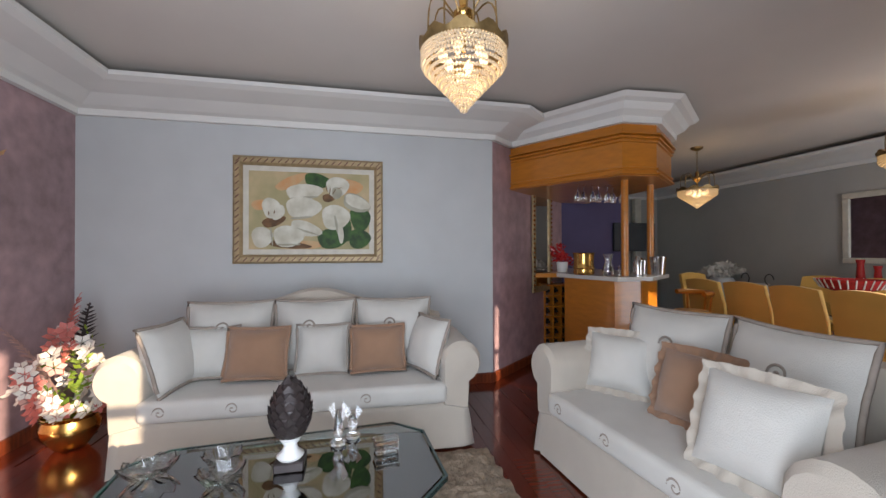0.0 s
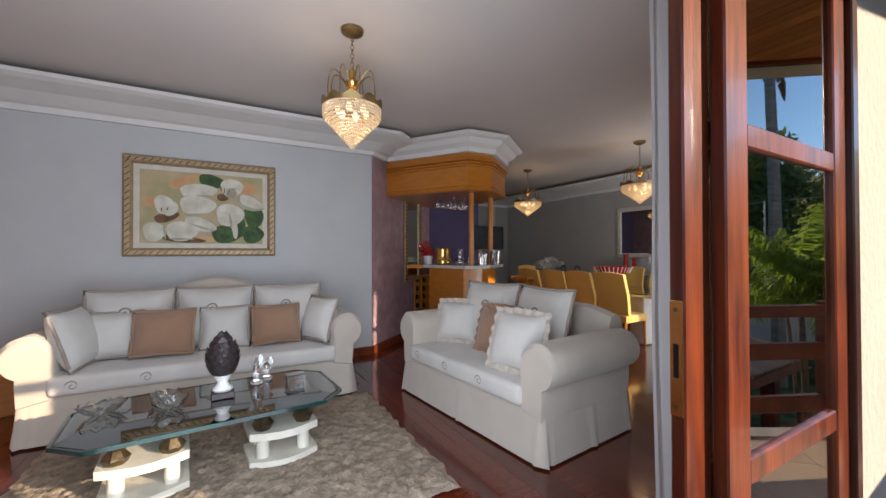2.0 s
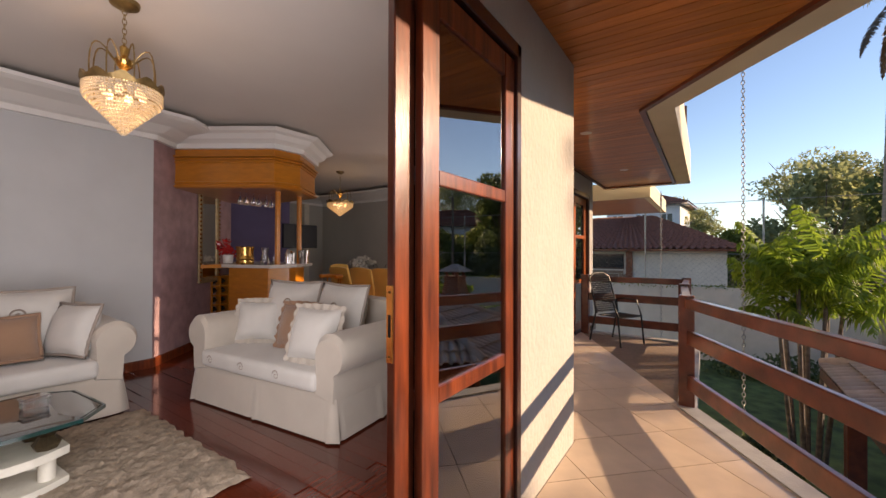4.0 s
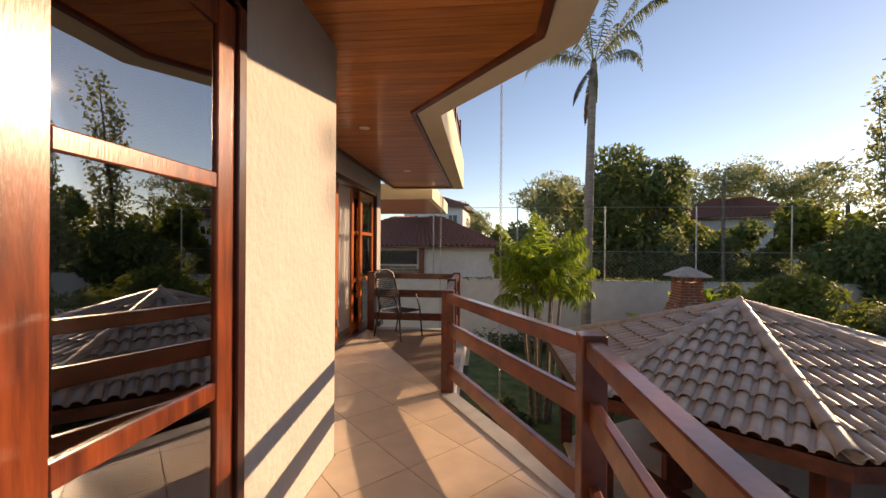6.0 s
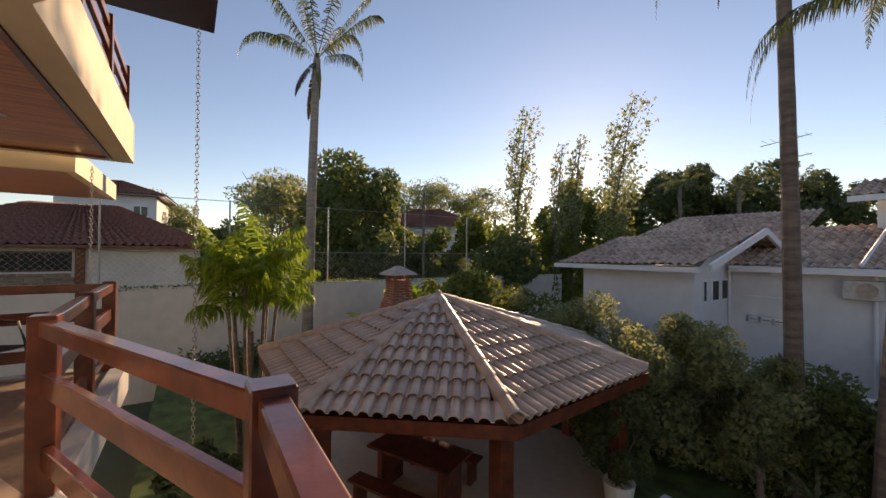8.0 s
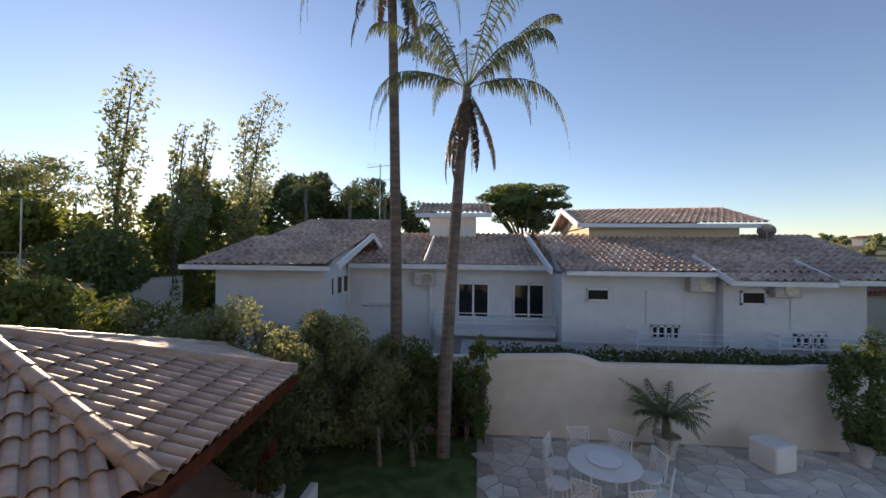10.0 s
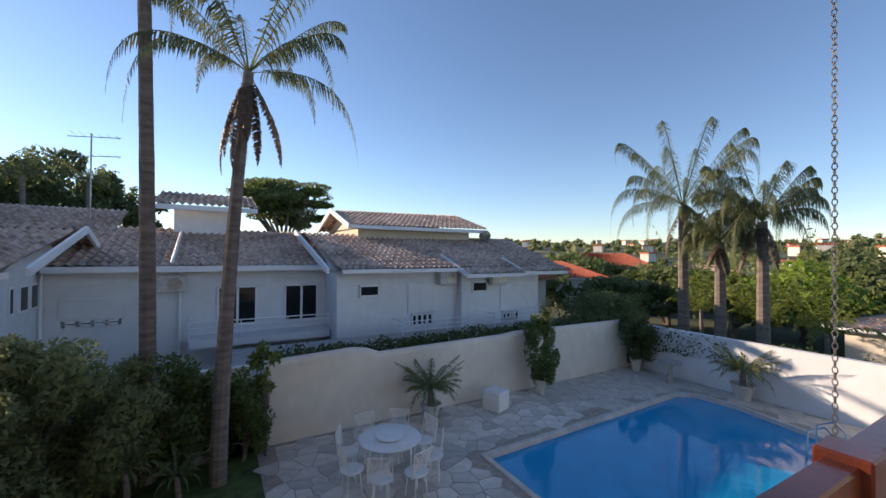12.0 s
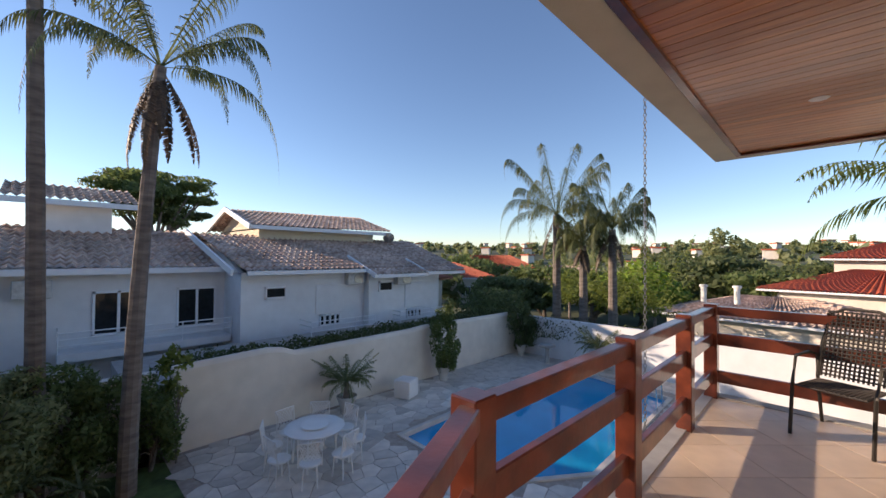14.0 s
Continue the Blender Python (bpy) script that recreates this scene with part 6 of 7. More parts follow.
    part("weave", bm, "chairweave", t, kind="stuff")
    return t


bc = balcony_chair(pose(5.76, -0.20, 0, 0, 0, -30))
copy_thing(bc, pose(-1.60, -0.98, 0, 0, 0, 70))

# rain chains
def chain(x_, y_, z0, z1, label="galvanised rain chain hanging from the eaves", s=1.0):
    t = thing("rain_chain", pose(x_, y_, z1), label, "chain", "rain chains")
    V, F = [], []
    n = int((z1 - z0) / (0.048 * s))
    for i in range(n):
        c_ = -i * 0.048 * s
        for k in range(8):
            a = k * math.pi / 4
            for q in range(4):
                b_ = q * math.pi / 2
                rr = 0.017 + 0.005 * math.cos(b_)
                p = Vector((s * rr * math.cos(a), s * 0.005 * math.sin(b_), s * (rr + 0.013) * math.sin(a) + c_))
                if i % 2:
                    p = Vector((p.y, p.x, p.z))
                V.append(p)
        o = i * 32
        for k in range(8):
            for q in range(4):
                F.append((o + k * 4 + q, o + k * 4 + (q + 1) % 4, o + ((k + 1) % 8) * 4 + (q + 1) % 4, o + ((k + 1) % 8) * 4 + q))
    part("chain_strand", (V, F), "steel", t, kind="stuff")


chain(8.75, -1.86, GZ, 5.2, s=1.6)
chain(-2.44, -2.69, GZ, 5.3)
chain(8.3, -0.55, GZ, 2.5)

# upper balcony railing
ur = thing("upper_railing", pose(6, -1, 3.2), "dark wooden railing of the upper balcony", "railing")
U0 = pose(-6, 1, -3.2)
UP = [(-2.85, -1.93), (-0.5, -1.93), (2.36, -1.93), (3.60, -0.94), (5.1, -0.94), (6.6, -0.94), (8.12, -0.94), (8.12, 0.3)]
for x_, y_ in UP:
    part("post", B(x_ - 0.05, x_ + 0.05, y_ - 0.05, y_ + 0.05, 3.2, 4.05, 0.005), "railwood", ur, at=U0.copy())
for a, b in zip(UP, UP[1:]):
    for z_ in (3.42, 3.68, 3.95):
        bm = bmesh.new()
        beam(bm, (*a, z_), (*b, z_), 0.045, 0.11, 0.005)
        part("rail", bm, "railwood", ur, at=U0.copy())

# ---- garden and pool ----
def bistro_chair(m):
    t = thing("garden_chair", m, "white painted cast metal garden chair with a lattice back", "chair", "garden chairs")
    part("seat", LA([(0.19, 0.40), (0.21, 0.42), (0.19, 0.44)], 14), "white", t)
    for a in (45, 135, 225, 315):
        part("leg", TU([(0.15 * math.cos(radians(a)), 0.15 * math.sin(radians(a)), 0.41), (0.19 * math.cos(radians(a)), 0.19 * math.sin(radians(a)), 0.0)], 0.013, 5), "white", t)
    part("back_frame", TU([(-0.2, 0.14, 0.42), (-0.21, 0.2, 0.85), (0.21, 0.2, 0.85), (0.2, 0.14, 0.42)], 0.014, 5), "white", t)
    bm = bmesh.new()
    for i in range(-3, 4):
        for sg in (-1, 1):
            x0_, x1_ = max(-0.2, min(0.2, i * 0.08 - sg * 0.16)), max(-0.2, min(0.2, i * 0.08 + sg * 0.16))
            tube(bm, [(x0_, 0.155, 0.52), (x1_, 0.195, 0.84)], 0.007, 4)
    part("lattice", bm, "white", t)
    return t


TX, TY = -1.0, -8.40
gt = thing("garden_table", pose(TX, TY, GZ), "round white garden table with a revolving centre tray", "table")
part("tabletop", LA([(0.56, 0.70), (0.58, 0.72), (0.56, 0.735)], 40), "white", gt, smooth=True)
part("tray", LA([(0.27, 0.755), (0.28, 0.765), (0.27, 0.775)], 32), "white", gt, smooth=True)
part("hub", LA([(0.05, 0.735), (0.05, 0.755)], 12), "white", gt)
for a in (45, 135, 225, 315):
    part("leg", TU([(0.4 * math.cos(radians(a)), 0.4 * math.sin(radians(a)), 0.70), (0.44 * math.cos(radians(a)), 0.44 * math.sin(radians(a)), 0)], 0.02, 6), "white", gt)
gc = None
for i in range(8):
    a = i * 45 + 12
    m_ = pose(TX + 0.80 * math.cos(radians(a)), TY + 0.80 * math.sin(radians(a)), GZ, 0, 0, a - 90 + (i * 37 % 13 - 6))
    gc = bistro_chair(m_) if gc is None else (copy_thing(gc, m_) and gc)
cu = thing("pool_stool", pose(-4.70, -9.95, GZ, 0, 0, 20), "white cube-shaped garden seat by the garden wall", "stool")
part("body", B(-0.27, 0.27, -0.27, 0.27, 0.0, 0.52, 0.05, seg=3), "white", cu, smooth=True)


def urn(x_, y_, s_=1.0, label="white stone urn planter on the patio"):
    return vessel("planter", x_, y_, GZ, [(0.15 * s_, 0), (0.17 * s_, 0.04), (0.15 * s_, 0.07), (0.22 * s_, 0.32), (0.26 * s_, 0.42), (0.27 * s_, 0.46), (0.23 * s_, 0.46), (0.21 * s_, 0.40)], "marble", label, "planter", 24, "patio planters")


for x_, y_, z_, sc, sd in ((-2.78, -10.1, 0.5, 1.0, 31), (-11.45, -7.0, 0.5, 1.2, 32)):
    urn(x_, y_, sc)
    palm("cycad", x_, y_, GZ + 0.40, 0.42, (0.02, 0), 0.085, 0.95 * sc, "cycad with stiff dark feathery leaves in an urn", sd, 34, 0, leaflet=0.17, droop=(0.3, 0.8), rise=(0.15, 1.1), n=30, width=0.016, category="potted plant")
for x_, y_, h_, r_, sd, mt in ((-6.55, -10.2, 1.75, 0.50, 33, "leafA"), (-11.3, -10.25, 1.5, 0.60, 34, "leafC")):
    urn(x_, y_, 0.85)
    limb_tree("potted_bush", x_, y_, GZ + 0.38, h_, r_, mt, "bushy leafy shrub in a white planter", sd, 6500, 0.045, 0.03, crown_z=0.18, sq=1.25, clumps=24)
bb = thing("bird_bath", pose(-11.0, -8.85, GZ), "square white stone pedestal fountain by the pool", "fountain")
part("column", LA([(0.12, 0), (0.10, 0.2), (0.08, 0.5), (0.12, 0.62)], 4), "concrete", bb)
part("basin", B(-0.24, 0.24, -0.24, 0.24, 0.62, 0.74, 0.02), "concrete", bb)
ld = thing("pool_ladder", pose(-9.0, -4.6, GZ), "chrome pool ladder at the rim", "ladder")
for sx in (-0.25, 0.25):
    part("rail", TU([(sx, 0.3, 0), (sx, 0.28, 0.6), (sx, 0.1, 0.75), (sx, -0.15, 0.6), (sx, -0.2, -0.5)], 0.02, 6), "chrome", ld, smooth=True)

# shrubs in front of the white house
for i, (x_, y_, h_, r_, mt, n_, s_) in enumerate(((4.6, -9.7, 2.5, 1.25, "leafE", 11000, 0.055), (3.6, -10.0, 2.2, 1.0, "leafE", 8000, 0.05), (6.2, -10.1, 2.6, 1.3, "leafE", 10000, 0.055), (2.4, -10.3, 1.9, 0.75, "leafA", 5000, 0.05), (5.4, -9.0, 1.9, 0.9, "leafE", 8000, 0.055), (1.3, -10.5, 1.5, 0.5, "leafA", 3400, 0.045), (8.0, -10.2, 2.3, 1.2, "leafE", 6500, 0.06), (11.6, -10.6, 3.3, 2.2, "leafB", 9000, 0.09), (9.9, -10.4, 2.4, 1.1, "leafE", 6000, 0.06), (13.6, -10.0, 2.7, 1.4, "leafB", 4500, 0.09))):
    limb_tree("garden_shrub", x_, y_, GZ, h_, r_, mt, ("feathery green shrub in the garden bed", "dense green shrub in the garden bed")[mt in ("leafC", "leafA")], 40 + i, int(n_ * 1.3), s_, 0.05, crown_z=0.22, sq=1.05, stems=3, clumps=30)
for i, (x_, y_, h_) in enumerate(((2.35, -9.3, 0), (3.0, -9.2, 0))):
    palm("spiky_plant", x_, y_, GZ, 0.5 + 0.3 * i, (0.05, 0), 0.05, 0.5, "spiky dracaena in the shaded bed", 60 + i, 18, 0, leaflet=0.06, n=10, category="plant")
limb_tree("papaya_plant", 0.95, -10.35, GZ, 2.05, 0.36, "leafB", "young broad-leaved plant against the garden wall", 70, 260, 0.075, 0.025, crown_z=0.72, sq=1.0, clumps=8)
limb_tree("papaya_plant", 13.2, -8.2, GZ, 2.9, 0.6, "leafD", "young papaya plant by the garden wall", 71, 120, 0.2, 0.05, crown_z=0.75, sq=0.8, clumps=8)
# fan palm by the house
palm_t = thing("bamboo_palm", pose(9.4, -2.85, GZ), "bright green clustered palm with slender stems", "palm tree")
rng = np.random.default_rng(77)
for i in range(7):
    a = i * 0.9
    tp = Vector((0.45 * math.cos(a), 0.45 * math.sin(a), 3.40 + 0.55 * math.sin(i * 2.1)))
    part("stem", TU([(0.2 * math.cos(a), 0.2 * math.sin(a), -0.1), tp], [0.045, 0.03], 6), "bark", palm_t)
    for k in range(14):
        V, F = frond_mesh(1.05 * rng.uniform(0.8, 1.1), rng.uniform(0.5, 1.1), rng.uniform(0.3, 1.7), 0.42, 24, rng, 0.038, 0.8)
        part("frond", (V, F), "leafD", palm_t, at=Matrix.Translation(tp) @ Matrix.Rotation(k * 2.4 + i, 4, "Z"))
part("stem", TU([(0, 0, -0.1), (0.05, 0, 2.4)], 0.04, 6), "bark", palm_t)
limb_tree("garden_shrub", 7.4, -1.9, GZ, 1.1, 0.6, "leafC", "low dark shrub below the balcony", 80, 1500, 0.06, 0.03, crown_z=0.3)

pb = vessel("planter", 4.38, -7.62, GZ, [(0.17, 0), (0.2, 0.02), (0.24, 0.34), (0.25, 0.38), (0.22, 0.38), (0.2, 0.33)], "white", "white glazed pot on the gazebo terrace", "planter", 20, "patio planters")
limb_tree("potted_bush", 4.38, -7.62, GZ + 0.33, 1.25, 0.5, "leafC", "dense rounded shrub in a white pot by the gazebo", 91, 5200, 0.04, 0.03, crown_z=0.2, sq=1.1, clumps=20)
solid("terrace_kerb", P([(3.78, -6.7), (3.9, -6.7), (3.9, -8.1), (3.78, -8.1)], GZ - 0.2, GZ + 0.26), "whitetrim", "low white rendered kerb by the gazebo")
limb_tree("garden_shrub", 13.1, -9.3, GZ, 2.2, 1.35, "leafB", "broad light green shrub behind the gazebo", 92, 9000, 0.06, 0.05, crown_z=0.2, sq=1.05, stems=3, clumps=30)
# banana-like leaves by the chimney
bn_ = thing("banana_plant", pose(12.4, -7.1, GZ), "young banana plant with broad upright leaves by the chimney", "plant")
for k in range(7):
    a_ = k * 0.95
    L0 = 1.3 + 0.2 * (k % 3)
    V, F = [], []
    for i in range(9):
        f_ = i / 8
        wd = 0.22 * math.sin(math.pi * min(1, 0.08 + 0.92 * f_)) + 0.01
        x_, z_ = L0 * (0.25 * f_ + 0.55 * f_ ** 2), 1.3 + L0 * (1.05 * f_ - 0.55 * f_ ** 2)
        V += [(x_, -wd, z_ - 0.05), (x_, 0, z_), (x_, wd, z_ - 0.05)]
    for i in range(8):
        for q in (0, 1):
            F.append((3 * i + q, 3 * i + q + 1, 3 * i + q + 4, 3 * i + q + 3))
    part("leaf", (V, F), "leafD", bn_, at=pose(0, 0, 0, 0, 0, math.degrees(a_)), smooth="all")
part("stem", TU([(0, 0, -0.1), (0, 0, 1.5)], [0.09, 0.05], 8), "leafB", bn_)

# brick chimney of the barbecue
ch = thing("barbecue_chimney", pose(11.3, -7.1, GZ), "tapered red brick barbecue chimney with a tiled cap", "chimney")
part("core", LA([(0.72, 0), (0.72, 1.9), (0.36, 2.9), (0.36, 3.2)], 4), "mortar", ch, at=pose(0, 0, 0, 0, 0, 45))
bk = mesh("brick", B(-0.11, 0.11, -0.05, 0.05, -0.028, 0.028, 0.004), "brick")
for j in range(24):
    z_ = 1.45 + j * 0.075
    hw = (0.51 if z_ < 1.9 else (0.51 - (z_ - 1.9) * 0.256 if z_ < 2.9 else 0.255)) + 0.012
    for sd in range(4):
        cnt = max(2, int(2 * hw / 0.235))
        for i in range(cnt):
            o = new("brick", bk)
            o.parent = ch
            u = (i + 0.5 + (0.25 if j % 2 else -0.25)) / cnt * 2 * hw - hw
            o.matrix_basis = pose(0, 0, 0, 0, 0, sd * 90) @ pose(max(-hw + 0.08, min(hw - 0.08, u)), -hw + 0.035, z_, 0, 0, 0)
part("cap", LA([(0.62, 3.36), (0.60, 3.40), (0.1, 3.62)], 4), "rooftile", ch, at=pose(0, 0, 0, 0, 0, 45))
for a in range(4):
    part("cap_post", B(0.17, 0.25, 0.17, 0.25, 3.2, 3.38), "brick", ch, at=pose(0, 0, 0, 0, 0, a * 90))

# gazebo roof: tiles and hips
tm = bmesh.new()
L_, R1, R2 = 0.38, 0.068, 0.059
rows_ = []
for k, (yy, rr) in enumerate(((0, R1), (L_, R2))):
    rows_.append([tm.verts.new((0.0 + rr * math.cos(a), yy, rr * 0.9 * math.sin(a) + (0.035 if k == 0 else 0))) for a in [math.pi * i / 6 for i in range(7)]] + [tm.verts.new((-0.113, yy, 0.0 + (0.035 if k == 0 else 0)))])
for i in range(7):
    tm.faces.new((rows_[0][i], rows_[0][i + 1], rows_[1][i + 1], rows_[1][i]))
r_ = bmesh.ops.extrude_face_region(tm, geom=list(tm.faces))
for q in r_["geom"]:
    if isinstance(q, bmesh.types.BMVert):
        q.co.z -= 0.014
tilem = mesh("roof_tile", tm, "rooftile", True)
apx = Vector((GA[0], GA[1], 0.42))
for fi in (6, 0, 1, 2):
    a, b = Vector((*GV[fi], -0.62)), Vector((*GV[(fi + 1) % 7], -0.62))
    ex = (b - a).normalized()
    foot = a + ex * (apx - a).dot(ex)
    ey = (apx - foot)
    hlen = ey.length
    ey.normalize()
    ez = ex.cross(ey)
    if ez.z < 0:
        ez = -ez
    R_ = Matrix((ex, ey, ez)).transposed().to_4x4()
    if ex.cross(ey).z < 0:
        R_ = Matrix((-ex, ey, ez)).transposed().to_4x4()
    nr = int(hlen / 0.33)
    for j in range(nr):
        y0 = j * hlen / nr
        f = y0 / hlen
        f2 = min(1, (y0 + 0.14) / hlen)
        xa = (a - foot).dot(ex) * (1 - f2)
        xb = (b - foot).dot(ex) * (1 - f2)
        k0, k1 = int(math.ceil(xa / 0.174)), int(math.floor(xb / 0.174))
        for k in range(k0, k1 + 1):
            o = new("roof_tile", tilem)
            o.parent = gz
            o.matrix_basis = G0 @ Matrix.Translation(foot + ex * (k * 0.174) + ey * (y0 - 0.03) + ez * 0.022) @ R_
hm = bmesh.new()
lathe(hm, [(0.105, 0.0), (0.09, 0.42)], 12, cap=False)
hipm = mesh("ridge_tile", hm, "rooftile", True)
for p in GV:
    a = Vector((*p, -0.60))
    d = apx - a
    cnt = int(d.length / 0.36)
    q = d.to_track_quat("Z", "Y").to_matrix().to_4x4()
    for i in range(cnt):
        o = new("ridge_tile", hipm)
        o.parent = gz
        o.matrix_basis = G0 @ Matrix.Translation(a + d * (i / cnt) + Vector((0, 0, 0.045))) @ q
part("finial", LA([(0.10, 0.40), (0.09, 0.50), (0.02, 0.60)], 12, (GA[0], GA[1], 0)), "rooftile", gz, at=G0.copy(), smooth=True)

# picnic set under the gazebo
pc = thing("picnic_table", pose(6.3, -5.0, GZ + 0.04, 0, 0, 25), "dark red wooden table under the gazebo", "table")
part("tabletop", B(-0.8, 0.8, -0.4, 0.4, 0.71, 0.76, 0.01), "railwood", pc)
for x_ in (-0.6, 0.6):
    part("leg", B(x_ - 0.05, x_ + 0.05, -0.3, 0.3, 0, 0.71, 0.01), "railwood", pc)
for dy in (-0.75, 0.75):
    bn = thing("bench", pose(6.3, -5.0, GZ + 0.04, 0, 0, 25) @ pose(0, dy, 0), "dark red wooden bench under the gazebo", "bench", "benches")
    part("seat", B(-0.75, 0.75, -0.15, 0.15, 0.40, 0.44, 0.008), "railwood", bn)
    for x_ in (-0.6, 0.6):
        part("leg", B(x_ - 0.04, x_ + 0.04, -0.12, 0.12, 0, 0.40, 0.008), "railwood", bn)
bh = thing("barbecue", pose(9.6, -6.6, GZ + 0.04, 0, 0, 0), "plastered barbecue counter under the gazebo", "barbecue")
part("body", B(-0.4, 0.4, -1.2, 1.2, 0, 0.95, 0.02), "brick", bh)

# ---- beyond the walls ----
CAMX, CAMY = 0.9, -1.9


def far(bearing, d):
    """A plan point by compass bearing from the balcony (degrees clockwise from +y)."""
    a = radians(bearing)
    return CAMX + d * math.sin(a), CAMY + d * math.cos(a)


FAR = [(109.8, 30, 9.8, 3.9, "leafA", 7000, 0.20, "dense dark green tree beyond the garden wall"),
       (100.0, 33, 8.6, 3.6, "leafE", 2800, 0.20, "dark tree beyond the garden wall"),
       (105.5, 44, 11.0, 4.5, "leafC", 4500, 0.22, "dark tree beyond the garden wall"),
       (117.0, 36, 6.5, 3.0, "leafB", 3500, 0.18, "light green tree beyond the garden wall"),
       (123.0, 32, 6.3, 3.0, "leafA", 3500, 0.18, "green tree beyond the garden wall"),
       (128.5, 30, 7.0, 2.6, "leafB", 3500, 0.18, "light green tree beyond the garden wall"),
       (141.0, 33, 9.5, 3.4, "leafB", 5000, 0.18, "sunlit green tree behind the white house"),
       (146.0, 40, 10.5, 4.2, "leafA", 5000, 0.2, "green tree behind the white house"),
       (152.5, 42, 11.0, 4.2, "leafC", 6500, 0.2, "dark tree behind the white house"),
       (158.0, 42, 11.2, 4.4, "leafC", 6500, 0.2, "dark tree behind the white house"),
       (163.5, 44, 10.8, 4.4, "leafC", 6500, 0.2, "dark tree behind the white house"),
       (169.0, 46, 9.5, 3.6, "leafC", 5000, 0.2, "dark tree behind the white house"),
       (85.0, 50, 10.0, 4.0, "leafE", 3500, 0.22, "grey-green tree beyond the tiled house"),
       (80.0, 44, 7.0, 4.0, "leafA", 3000, 0.22, "green tree beyond the tiled house"),
       (93.5, 40, 6.5, 3.0, "leafB", 3000, 0.2, "light green tree beyond the garden wall"),
       (133.0, 24, 5.6, 2.0, "leafA", 3000, 0.14, "green tree beyond the garden wall"),
       (114.0, 28, 5.6, 2.2, "leafC", 3000, 0.14, "dark shrub beyond the garden wall"),
       (222, 42, 6.3, 3.5, "leafC", 3500, 0.2, "dark tree beyond the pool garden"),
       (228, 55, 7.2, 5.5, "leafA", 3500, 0.25, "green tree beyond the pool garden"),
       (240, 34, 5.6, 3.2, "leafA", 3000, 0.2, "green tree beyond the pool wall"),
       (247, 30, 5.6, 3.4, "leafB", 3000, 0.2, "light green tree beyond the pool wall"),
       (253, 32, 6.0, 3.2, "leafD", 2500, 0.22, "bright green tree beyond the pool wall"),
       (262, 46, 7.5, 6.0, "leafC", 4500, 0.22, "broad dark tree beyond the tiled shed"),
       (268, 38, 5.5, 4.0, "leafA", 3000, 0.2, "green tree beyond the tiled shed"),
       (275, 50, 7.5, 6.0, "leafC", 4000, 0.22, "dark tree by the red-roofed house"),
       (261.8, 75, 8.6, 2.8, "leafE", 1500, 0.3, "tall open-crowned tree on the slope"),
       (235, 30, 4.8, 3.0, "leafC", 3500, 0.16, "dark tree beyond the pool wall")]
for i, (be, d, h, r, mt, n_, s_, lb_) in enumerate(FAR):
    x_, y_ = far(be, d)
    if be > 215 and d < 70:
        h = h * 0.62
    elif h > 8 and (98 < be < 131 or 149 < be < 172):
        h = h * 1.12
    limb_tree("tree", x_, y_, GZ - 1.3, h + 0.9, r, mt, lb_, 100 + i, int(n_ * 1.5), s_ * 1.15, 0.2, crown_z=0.42, sq=0.95, stems=2, clumps=26)
# grey feathery trees on the skyline
for i, (be, d, h, r) in enumerate(((99, 70, 19.0, 6.0), (104.5, 74, 17.5, 6.0), (118, 75, 20.0, 7.0), (123, 78, 20.5, 6.5), (128, 75, 19.0, 6.0), (88, 70, 13.0, 5.0), (112, 80, 20.5, 7.0))):
    x_, y_ = far(be, d)
    limb_tree("tree", x_, y_, GZ - 1.3, h, r, "leafE", "pale feathery tree on the skyline", 140 + i, 4600, 0.24, 0.3, crown_z=0.60, sq=0.8, stems=3, clumps=34)
# tall wind-blown poplars in front of the sun
for i, (be, d, h, r, n_) in enumerate(((134.2, 26, 14.6, 1.5, 2300), (139.6, 26, 12.6, 0.9, 900), (147.2, 27, 15.0, 1.9, 2500), (141.9, 27, 13.2, 1.0, 1300))):
    x_, y_ = far(be, d)
    rng = np.random.default_rng(160 + i)
    t = thing("poplar_tree", pose(x_, y_, GZ - 1.3), "tall thin tree with sparse wind-blown leaves against the sky", "tree")
    bm = bmesh.new()
    V, F = [], []
    for k in range(16):
        a, f = k * 2.4, k / 15
        st_ = Vector((0.1 * f, 0.1 * f, h * (0.25 + 0.55 * f)))
        en = st_ + Vector((math.cos(a) * r * 0.55 - 1.1 * r * f, math.sin(a) * r * 0.55 + 0.5 * r * f, h * (0.24 - 0.06 * f)))
        tube(bm, [st_, st_.lerp(en, 0.5) + Vector((math.cos(a), math.sin(a), -0.3)) * 0.12, en], [0.035, 0.022, 0.008], 4)
        m_ = int(n_ / 16 * (1.25 - 0.6 * f))
        for q in range(m_):
            s_ = rng.uniform(0.1, 1.05)
            p = st_.lerp(en, s_) + Vector(rng.normal(size=3) * 0.17 * r * (1.2 - 0.5 * s_))
            u = Vector(rng.normal(size=3)).normalized() * rng.uniform(0.09, 0.16)
            w_ = u.cross(Vector(rng.normal(size=3))).normalized() * u.length * 0.6
            o = len(V)
            V += [p - u, p - w_, p + u, p + w_]
            F.append((o, o + 1, o + 2, o + 3))
    tube(bm, [(0, 0, -0.2), (0.05, 0.05, h * 0.5), (-0.9 * r, 0.4 * r, h * 0.97)], [0.12, 0.08, 0.02], 6)
    part("trunk", bm, "bark", t)
    part("crown", (V, F), "leafE", t)
    part("lower_foliage", leaves(2600, 0.10, (r * 1.0, r * 1.0, h * 0.24), rng, clumps=20), "leafB", t, at=pose(0, 0, h * 0.34))
